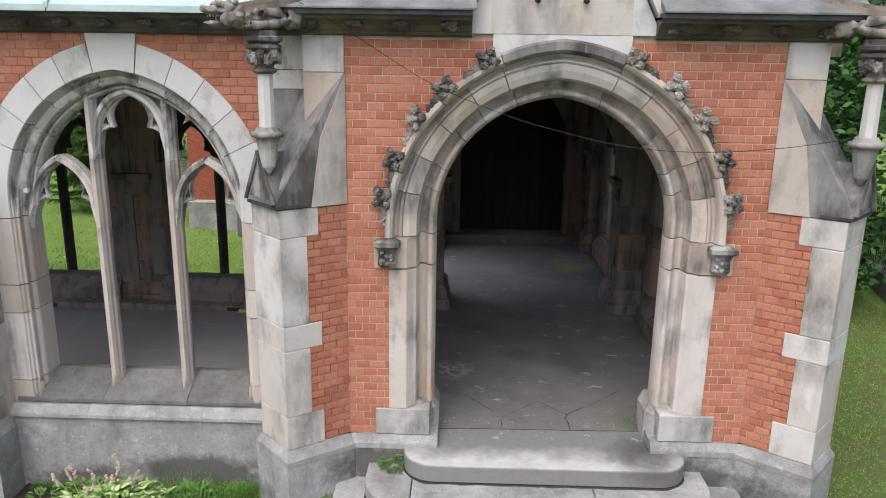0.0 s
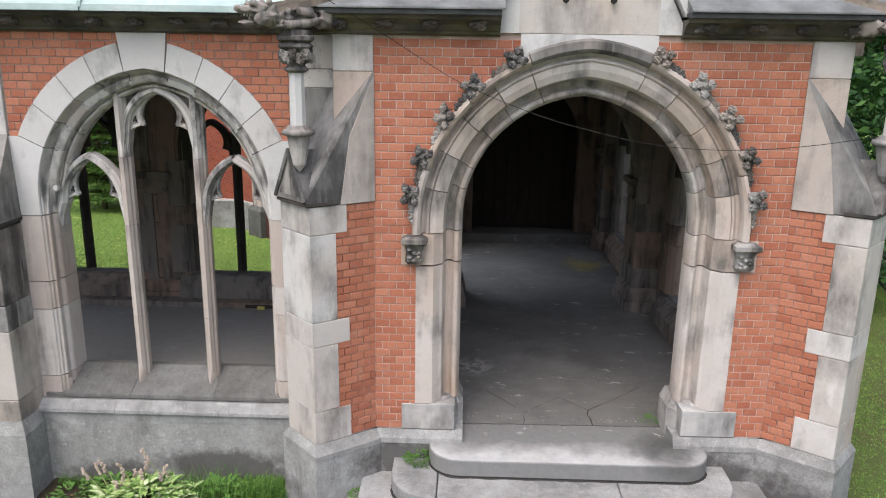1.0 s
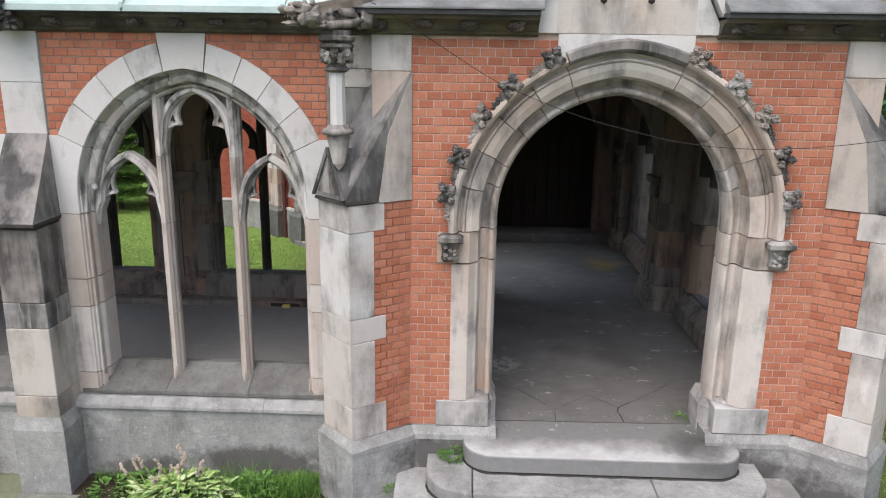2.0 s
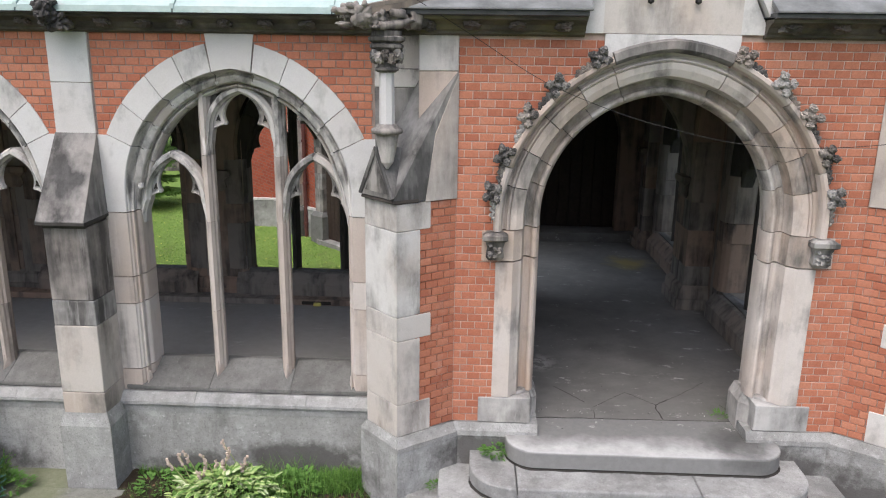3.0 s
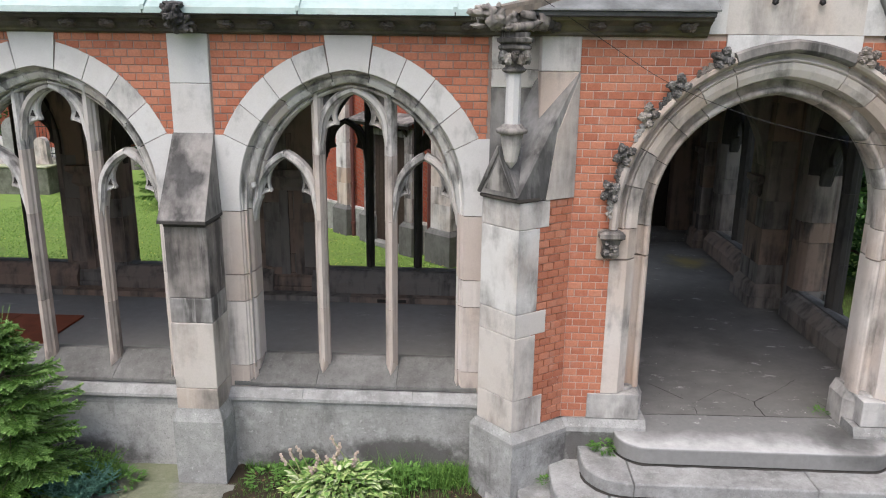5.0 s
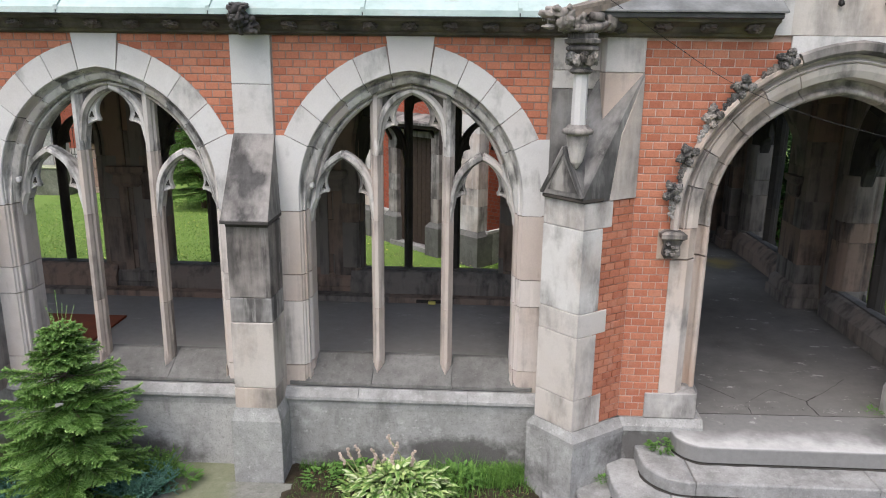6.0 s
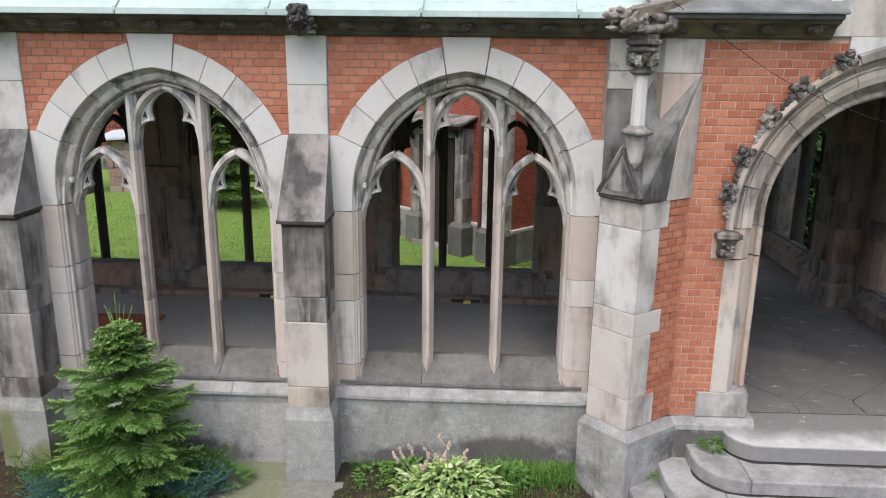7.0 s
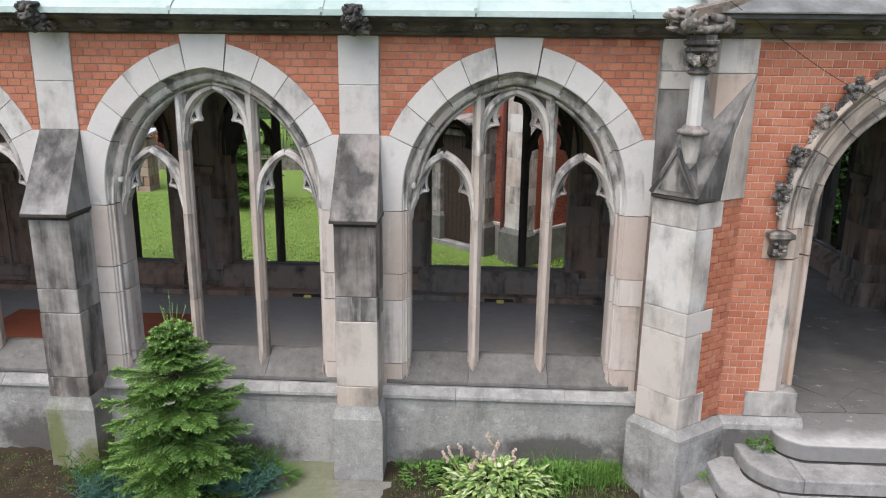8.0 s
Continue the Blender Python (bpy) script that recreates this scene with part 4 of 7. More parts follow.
for side in (0, 1):
    for i, u in enumerate(((1.112, 1.254, 1.416, 1.561, 1.732), (1.116, 1.276, 1.432, 1.582, 1.750))[side]):
        uu = u if side == 0 else 4 - u
        x, z = door_arch.at(0.455, uu)
        x2, z2 = door_arch.at(0.57, uu)
        ang = math.atan2(z2 - z, x2 - x)
        bm = crocket(11 * i + side)
        bmesh.ops.transform(bm, matrix=Matrix.Translation((x, PY - 0.055, z)) @ Matrix.Rotation(math.pi / 2 - ang, 4, "Y"), verts=bm.verts)
        part("crocket", bm, CARVED, doorway)
        # leafy stem that runs down the hood below the knop
        bm = bmesh.new()
        du = -0.011 if side == 0 else 0.011
        for k in range(7):
            p = door_arch.at(0.458 + 0.022 * (k % 2), uu + du * (k + 2.8))
            r = 0.024 - 0.0014 * k
            carved(bm, p[0], PY - 0.060 + 0.008 * (k % 2), p[1], r * 1.1, 0.016, r * 1.1, i * 9 + k + side, 3.4, 0.5, 3)
        part("stem", bm, CARVED, doorway)
    # head corbel under the hood's foot
    s = -1 if side == 0 else 1
    x = XP + s * 1.50
    bm = bmesh.new()
    loft(bm, [[(x - w, PY + 0.02, z), (x - w, PY - d, z), (x + w, PY - d, z), (x + w, PY + 0.02, z)] for w, d, z in
              ((0.06, 0.05, 1.80), (0.085, 0.075, 1.84), (0.075, 0.07, 1.93), (0.09, 0.09, 1.985), (0.118, 0.135, 2.01), (0.118, 0.135, 2.05), (0.075, 0.10, 2.075))])
    for k in range(7):
        blob(bm, x + (k % 3 - 1) * 0.045, PY - 0.085, 1.85 + 0.035 * (k // 2), 0.03, 0.03, 0.022, k + side * 9, 0.6, 1)
    part("corbel", bm, CARVED, doorway, "worn carved corbel")


# ---- diagonal buttresses of the porch ----
def mirror(p, s):
    return (p[0], p[1]) if s > 0 else (2 * XP + 0.01 - p[0], p[1])


E0, L0, F0 = Vector((-0.02, -0.712)), Vector((-0.352, -0.365)), Vector((0.50, PY))
AX = (F0 - E0).normalized()
LEN = (F0 - E0).length


def corner_buttress(s):
    bt = thing("corner_buttress", "diagonal brick and sandstone buttress with column and gargoyle", "buttress", "porch corner buttresses")

    def plan(points):
        return [mirror(p, s) for p in points]

    levels = [(0.105, 0.43, 0.37), (0.434, 1.075, 0.25), (1.079, 1.31, 0.37), (1.314, 2.12, 0.25), (2.124, 2.375, 0.36)]
    for lo, hi, reach in levels:
        bm = bmesh.new()
        b = 0.006
        outer = [L0 + AX * 0.45, L0, E0, E0 + AX * reach, L0 + AX * (reach + 0.1)]
        mid = sum(outer, Vector((0, 0))) / len(outer)
        shrunk = [p + (mid - p).normalized() * b for p in outer]
        loft(bm, [[(*q, z) for q in plan(r)] for r, z in ((shrunk, lo), (outer, lo + b), (outer, hi - b), (shrunk, hi))])
        part("quoin_stone", bm, QUOIN, bt)
    bm = bmesh.new()
    core = [L0 + AX * 0.2 + Vector((0.02, 0)), E0 + AX * 0.12 + Vector((-0.016, 0.02)), F0 + Vector((-0.010, 0.014)), Vector((0.5, 0.05)), Vector((-0.1, 0.05))]
    loft(bm, [[(*q, z) for q in plan(core)] for z in (0.0, 2.37)])
    part("mortar_core", bm, MORTAR, bt)
    # plinth with a bevelled coping
    def foot(k):
        base = [L0 + Vector((-0.075, 0.025)) * k, E0 + Vector((0.01, -0.085)) * k, F0 + Vector((0.05, -0.06)) * k, Vector((0.62, -0.1)), Vector((0.0, 0.1)), L0 + AX * 0.45 + Vector((-0.05, 0.05)) * k]
        return plan(base)
    bm = bmesh.new()
    loft(bm, [[(*q, z) for q in foot(kk)] for kk, z in ((0.15, 0.104), (1.0, 0.02), (1.05, -0.03))])
    part("plinth_coping", bm, GREY, bt, "grey bevelled coping")
    bm = bmesh.new()
    loft(bm, [[(*q, z) for q in foot(kk)] for kk, z in ((0.98, -0.032), (0.98, GZ - 0.1))])
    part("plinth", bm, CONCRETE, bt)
    # sloped capstone rising to the wall, with a small gable in front
    ZL, ZT = 2.43, 3.53
    over = Vector((-0.018, -0.018))
    back_l = L0 + AX * LEN
    bm = bmesh.new()
    low = [L0 + over, E0 + over, F0 + Vector((0.0, -0.006)), back_l]
    a = [bm.verts.new((*q, z)) for q, z in zip(plan(low), (2.385, 2.385, 2.385, 2.385))]
    b = [bm.verts.new((*q, z)) for q, z in zip(plan([L0 + over, E0 + over]), (ZL, ZL))]
    c = [bm.verts.new((*q, ZT)) for q in plan([F0 + Vector((0, -0.006)), back_l])]
    bm.faces.new(a)
    bm.faces.new((a[0], a[1], b[1], b[0]))
    bm.faces.new((b[0], b[1], c[0], c[1]))
    bm.faces.new((a[1], a[2], c[0], b[1]))
    bm.faces.new((a[3], a[0], b[0], c[1]))
    bm.faces.new((a[2], a[3], c[1], c[0]))
    part("weathering", bm, SOOT, bt, "sooty sloped capstone")
    # side slab of paler stone over the brick
    bm = bmesh.new()
    nrm = Vector((AX.y, -AX.x))
    tri = [(E0 + AX * 0.30 + nrm * 0.012, 2.38), (F0 + nrm * 0.010, 2.38), (F0 + nrm * 0.010, 3.50), (E0 + AX * 0.40 + nrm * 0.012, 2.98)]
    loft(bm, [[(*plan([p + nrm * o])[0], z) for p, z in tri] for o in (-0.05, 0.0)])
    part("side_slab", bm, SLABSIDE, bt)
    mid = (L0 + E0) / 2 + over
    run = 0.43 / (ZT - ZL) * LEN
    bm = bmesh.new()
    g = [bm.verts.new((*q, z)) for q, z in zip(plan([L0 + over * 1.6, E0 + over * 1.6, mid + over * 0.6]), (ZL - 0.01, ZL - 0.01, ZL + 0.42))]
    h = [bm.verts.new((*q, z)) for q, z in zip(plan([L0 + AX * 0.03, E0 + AX * 0.03, mid + AX * (run + 0.05)]), (ZL - 0.02, ZL - 0.02, ZL + 0.42))]
    bm.faces.new(g)
    bm.faces.new((g[0], g[2], h[2], h[0]))
    bm.faces.new((g[1], g[2], h[2], h[1]))
    part("gablet", bm, SOOT, bt, "small sooty gable")
    # raking edges, and a black band painting the shade under the gable's lip
    foot_l, foot_e, peak = L0 + over * 1.9, E0 + over * 1.9, mid + over * 0.8
    for a in (foot_l, foot_e):
        (ax, ay), (bx, by) = plan([a, peak])
        bm = bmesh.new()
        tube(bm, [(ax, ay, ZL), (bx, by, ZL + 0.435)], 0.021, 5)
        part("rake_moulding", bm, SOOT, bt)
    bm = bmesh.new()
    lip = [L0 + over * 1.5, E0 + over * 1.5, E0 + AX * 0.22 + Vector((0.012, -0.012)), L0 + AX * 0.3]
    inner = [L0 + over * 0.3, E0 + over * 0.3, E0 + AX * 0.22, L0 + AX * 0.3]
    loft(bm, [[(*q, z) for q in plan(ring)] for ring, z in ((inner, 2.375), (lip, 2.388), (lip, 2.412))])
    part("drip_mould", bm, BACKLIT, bt, "black band painted in for the lip's shade")
    bm = bmesh.new()
    ins = over * 2.1
    m3 = (L0 + E0) / 2
    tri = [(L0 * 0.72 + m3 * 0.28 + ins, ZL + 0.035), (E0 * 0.72 + m3 * 0.28 + ins, ZL + 0.035), (m3 + ins, ZL + 0.33)]
    loft(bm, [[(*plan([p + over * o])[0], z) for p, z in tri] for o in (-0.8, -0.35)])
    part("gable_panel", bm, CARVED, bt)
    # column on a corbel, ringed base and leafy capital
    cx, cy = mirror((-0.11, -0.62), s)
    bm = bmesh.new()
    lathe(bm, [(0.01, 2.68), (0.055, 2.74), (0.085, 2.88), (0.10, 2.97), (0.105, 2.995)], cx, cy, 12)
    part("column_corbel", bm, STONE if s > 0 else SOOT, bt)
    bm = bmesh.new()
    lathe(bm, [(0.10, 2.985), (0.135, 2.995), (0.142, 3.015), (0.135, 3.035), (0.105, 3.045), (0.10, 3.06), (0.085, 3.075)], cx, cy, 18)
    part("column_base", bm, CARVED if s > 0 else SOOT, bt, smooth=True)
    bm = bmesh.new()
    lathe(bm, [(0.068, 3.07), (0.064, 3.52)], cx, cy, 8)
    part("column_shaft", bm, RING, bt)
    bm = bmesh.new()
    lathe(bm, [(0.075, 3.51), (0.105, 3.53), (0.105, 3.545), (0.08, 3.56), (0.075, 3.62), (0.10, 3.68), (0.145, 3.715), (0.145, 3.735), (0.12, 3.75), (0.155, 3.77), (0.16, 3.80), (0.13, 3.81), (0.13, 3.85), (0.02, 3.855)], cx, cy, 12)
    cap = part("capital", bm, CARVED, bt, "carved leaf capital")
    for i in range(12):
        t = 2 * math.pi * i / 12
        bm = bmesh.new()
        carved(bm, 0, -0.018, 0, 0.036, 0.035, 0.045, i + 60, 1.8, 0.4, 3)
        bmesh.ops.transform(bm, matrix=Matrix.Translation((cx + 0.088 * math.cos(t), cy + 0.088 * math.sin(t), 3.63 + 0.03 * (i % 2))) @ Matrix.Rotation(t + math.pi / 2, 4, "Z"), verts=bm.verts)
        part("carved_leaf", bm, CARVED, cap)
    return bt, plan


def gargoyle(s):
    """A crouching beast with open jaws that leans out over the column."""
    bm = bmesh.new()
    px, py = -AX.x, -AX.y
    base = Vector((-0.11, -0.62))
    ang = math.atan2(py, px) if s > 0 else math.atan2(py, -px)

    def spot(f, side):
        return mirror(base + Vector((px, py)) * f + Vector((-py, px)) * side, s)

    def put(f, side, z, rx, ry, rz, seed, rough=0.42, sub=3):
        x, y = spot(f, side)
        blob(bm, x, y, z, rx, ry, rz, seed, rough, sub, ang)

    def shag(f, side, z, r, seed, cells=4.2, deep=0.28):
        x, y = spot(f, side)
        carved(bm, x, y, z, r, r, r * 0.9, seed, cells, deep, 4)

    # head: skull, brow, ears, muzzle, nose, dropped jaw, teeth
    put(0.305, 0, 4.00, 0.085, 0.075, 0.068, 1)
    put(0.356, 0.045, 4.035, 0.045, 0.03, 0.025, 2)
    put(0.356, -0.045, 4.035, 0.045, 0.03, 0.025, 3)
    put(0.244, 0.075, 4.055, 0.024, 0.016, 0.028, 4)
    put(0.244, -0.075, 4.055, 0.024, 0.016, 0.028, 5)
    put(0.403, 0, 3.99, 0.082, 0.046, 0.034, 6)
    put(0.477, 0, 4.00, 0.025, 0.035, 0.026, 7)
    put(0.382, 0, 3.893, 0.080, 0.040, 0.021, 8)
    put(0.305, 0.055, 3.935, 0.06, 0.03, 0.055, 9)
    put(0.305, -0.055, 3.935, 0.06, 0.03, 0.055, 10)
    for i in range(8):
        put(0.365 + 0.024 * (i // 2), 0.034 if i % 2 else -0.034, 3.948, 0.006, 0.006, 0.012, 20 + i, 0.1, 1)
    # shaggy neck, trunk and haunch
    shag(0.215, 0, 3.965, 0.088, 3, 5.0, 0.22)
    shag(0.10, 0, 3.945, 0.095, 4, 2.2)
    put(-0.06, 0, 3.95, 0.15, 0.09, 0.075, 11)
    put(-0.27, 0.05, 3.95, 0.10, 0.07, 0.085, 12)
    put(-0.27, -0.05, 3.95, 0.10, 0.07, 0.085, 13)
    shag(-0.40, 0.03, 3.92, 0.062, 14, 2.4, 0.4)
    # bent fore legs that grip the capital
    for side in (0.10, -0.10):
        line = [(0.02, 3.995), (-0.10, 3.985), (-0.17, 3.94), (-0.08, 3.905), (0.04, 3.89), (0.13, 3.885)]
        tube(bm, [(*spot(f, side), z) for f, z in line], [0.030, 0.043, 0.045, 0.040, 0.034, 0.038], 9)
        for k in (-1, 0, 1):
            put(0.155, side + 0.022 * k, 3.875, 0.03, 0.012, 0.018, 30 + k, 0.2, 1)
    ob = part("gargoyle", bm, CARVED, None, smooth=True)
    tagged(ob, "weathered grey stone gargoyle with open jaws", "gargoyle", "roof gargoyles")


corner_things = []
for s in (1, -1):
    bt, plan = corner_buttress(s)
    corner_things.append((bt, plan, s))
    gargoyle(s)
    # porch corner stones above the capstone
    for z0, z1 in ((2.9, 3.52), (3.524, 3.86)):
        bm = bmesh.new()
        x0, x1 = sorted((mirror((0.145, 0), s)[0], mirror((0.50, 0), s)[0]))
        box(bm, x0, x1, PY - 0.008, 0.01, z0, z1, 0.006)
        part("corner_stone", bm, STONE, porch_wall)
    bm = bmesh.new()
    x0, x1 = sorted((mirror((0.44, 0), s)[0], mirror((1.35, 0), s)[0]))
    box(bm, x0, x1, PY - 0.05, 0.1, GZ, -0.02)
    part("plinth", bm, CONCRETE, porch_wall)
    bm = bmesh.new()
    prism(bm, [(0.1, -0.02), (0.1, 0.104), (PY - 0.012, 0.104), (PY - 0.055, 0.03), (PY - 0.06, -0.022)], x0, x1, "x")
    part("plinth_coping", bm, GREY, porch_wall)

# ---- gable over the door, cornices, roofs ----
gable = thing("porch_gable", "pale stone gable with sloped coping over the doorway", "gable", "", "structure")
bm = bmesh.new()
prism(bm, [(XP - 0.62, 3.862), (XP + 0.56, 3.862), (XP + 0.56, 4.75), (XP - 0.62, 4.75)], PY - 0.02, PY + 0.3, "y")
part("gable_stone", bm, SLABSIDE, gable)
bm = bmesh.new()
under = [door_arch.at(0.42, 1.72 + 0.56 * i / 12) for i in range(13)]
under = [p for p in under if -0.58 < p[0] - XP < 0.55]
rows = [[(x, y, z) for y, z in ((PY - 0.02, zb), (PY - 0.02, 3.858), (PY + 0.3, 3.858), (PY + 0.3, zb))] for x, zb in [(XP - 0.60, 3.60)] + under + [(XP + 0.57, 3.60)]]
loft(bm, rows)
part("gable_stone", bm, RING, gable)
for s in (-1, 1):
    bm = bmesh.new()
    x = lambda v: XP - 0.03 + s * v
    prism(bm, [(x(0.588), 3.862), (x(0.84), 3.862), (x(0.588), 4.35)], PY - 0.018, PY + 0.3, "y")
    part("gable_stone", bm, RING, gable)
    bm = bmesh.new()
    prism(bm, [(x(0.80), 3.99), (x(0.88), 4.03), (x(0.52), 4.72), (x(0.44), 4.68)], PY - 0.10, PY + 0.3, "y")
    part("gable_coping", bm, RING, gable)
    bm = bmesh.new()
    for i in range(6):
        blob(bm, x(0.90 + 0.025 * (i % 3)), PY - 0.11, 3.90 + 0.035 * (i // 2), 0.035, 0.04, 0.03, i + 5 * s, 0.6, 1)
    part("kneeler_leaf", bm, CARVED, gable)
    bm = bmesh.new()
    tube(bm, [(XP + s * 0.20 - 0.04, PY - 0.01, 4.17), (XP + s * 0.20 - 0.04, PY - 0.07, 4.165), (XP + s * 0.20 - 0.04, PY - 0.075, 4.13)], 0.013, 8)
    blob(bm, XP + s * 0.20 - 0.04, PY - 0.06, 4.135, 0.03, 0.03, 0.03, 3, 0.2, 1)
    part("iron_hook", bm, IRON, gable)

ROSETTE = stone_material("brown_rosette_stone", (0.12, 0.10, 0.085), (0.09, 0.07, 0.058), (0.035, 0.033, 0.03), 0.56)
PROFILE = [(0.2, 3.83), (-0.02, 3.83), (-0.05, 3.845), (-0.055, 3.865), (-0.075, 3.88), (-0.10, 3.92), (-0.16, 3.955), (-0.19, 3.96), (-0.20, 3.985), (-0.2, 4.0), (0.2, 4.0)]


def cornice(x0, x1, y, label):
    c = thing("cornice", label, "cornice", "", "structure")
    bm = bmesh.new()
    prism(bm, [(y + p, z) for p, z in PROFILE], x0, x1, "x")
    part("moulding", bm, CORNICE, c)
    bm = bmesh.new()
    prism(bm, [(y - 0.205, 3.985), (y - 0.245, 3.995), (y - 0.25, 4.03), (y - 0.225, 4.035), (y + 0.1, 4.035), (y + 0.1, 3.985)], x0, x1, "x")
    part("gutter_edge", bm, LEAD, c)
    n = max(1, int((x1 - x0) / 0.373))
    for i in range(n):
        xx = x0 + (i + 0.5) * (x1 - x0) / n
        bm = bmesh.new()
        carved(bm, 0, 0, 0, 0.070, 0.05, 0.036, i * 5 + int(y * 100), 2.4, 0.45, 3)
        bmesh.ops.transform(bm, matrix=Matrix.Translation((xx, y - 0.115, 3.915)) @ Matrix.Rotation(radians(-25), 4, "X"), verts=bm.verts)
        part("rosette", bm, ROSETTE, c)
    return c


cornice(-13.6, 0.05, 0.0, "dark lichen-stained stone cornice with carved rosettes")
cornice(0.02, XP - 0.78, PY, "dark lichen-stained stone cornice with carved rosettes")
cornice(XP + 0.76, 2 * XP - 0.02, PY, "dark lichen-stained stone cornice with carved rosettes")

roof = thing("roof", "pale green copper roof with standing seams", "roof", "", "structure")
seams = [-13.6 + 1.44 * i for i in range(10)] + [0.1]
for a, b in zip(seams, seams[1:]):
    bm = bmesh.new()
    prism(bm, [(-0.262, 4.0), (-0.256, 4.055), (2.25, 6.0), (2.25, 5.95), (-0.22, 4.02)], a + 0.006, b - 0.006, "x")
    part("copper_sheet", bm, COPPER, roof)
    bm = bmesh.new()
    prism(bm, [(-0.264, 4.03), (-0.26, 4.075), (2.25, 6.02), (2.25, 5.98)], b - 0.018, b + 0.018, "x")
    part("seam", bm, COPPER, roof)
bm = bmesh.new()
prism(bm, [(2.25, 6.0), (4.75, 4.0), (4.75, 3.95), (2.25, 5.95)], -13.6, 0.6, "x")
part("rear_slope", bm, COPPER, roof)
porch_roof = thing("porch_roof", "grey sheet metal roof behind a flat edge strip", "roof", "", "structure")
for s in (1, -1):
    x0, x1 = sorted((mirror((-0.05, 0), s)[0], mirror((1.62, 0), s)[0]))
    bm = bmesh.new()
    prism(bm, [(PY - 0.27, 4.036), (PY - 0.27, 4.05), (PY + 0.9, 4.75), (PY + 0.9, 4.7), (PY - 0.2, 4.036)], x0, x1, "x")
    part("roof_sheet", bm, ROOFGREY, porch_roof)
bm = bmesh.new()
prism(bm, [(0.0, 4.06), (2 * XP, 4.06), (XP, 5.6)], PY + 0.3, 8.7, "y")
part("main_slope", bm, ROOFGREY, porch_roof)

# dark spout heads over the buttresses
SPOUT = stone_material("sooty_spout_stone", (0.34, 0.32, 0.29), (0.15, 0.135, 0.12), (0.028, 0.026, 0.025), 0.50, streak=(4.0, 4.0, 3.0), soft=0.12, cloudy=0.5)


def spout():
    bm = bmesh.new()
    carved(bm, 0.02, -0.17, 3.935, 0.125, 0.13, 0.10, 41, 1.5, 0.35, 4)
    carved(bm, -0.01, -0.31, 4.0, 0.075, 0.095, 0.085, 42, 1.6, 0.35, 4)
    carved(bm, 0.0, -0.38, 3.96, 0.05, 0.05, 0.035, 43, 1.5, 0.3, 3)
    carved(bm, 0.0, -0.26, 4.075, 0.085, 0.12, 0.03, 44, 1.4, 0.2, 3)
    ob = part("roof_spout", bm, SPOUT, None)
    return tagged(ob, "sooty carved stone waterspout on the cornice", "gargoyle", "roof spouts")


sp = spout()
sp.matrix_basis = pose(-3.218, 0, 0)
for i in range(1, 4):
    copy_thing(sp, pose(-3.218 - 3.07 * i, 0, 0))
# stone roof slab over each gargoyle
for bt, plan, s in corner_things:
    bm = bmesh.new()
    side = Vector((-AX.y, AX.x))
    tip, end = Vector((-0.11, -0.62)) - AX * 0.20, Vector((0.30, -0.2))
    for lo, hi in ((-0.03, 0.035),):
        ring = [tip + side * 0.07, tip - side * 0.07, end - side * 0.22, end + side * 0.22]
        loft(bm, [[(*q, z + o) for q, z in zip(plan(ring), (4.0, 4.0, 4.16, 4.16))] for o in (lo, hi)])
    slab = part("spout_slab", bm, SLAB, bt, "brown ribbed stone slab")
    for k in range(5):
        f0, f1 = -1 + k * 0.4 + 0.03, -1 + (k + 1) * 0.4 - 0.03
        bm = bmesh.new()
        ring = [tip - AX * 0.015 + side * 0.075 * f0, tip - AX * 0.015 + side * 0.075 * f1, end + side * 0.225 * f1, end + side * 0.225 * f0]
        loft(bm, [[(*q, z + o) for q, z in zip(plan(ring), (4.0, 4.0, 4.16, 4.16))] for o in (0.02, 0.052)])
        part("rib", bm, SLAB, slab)

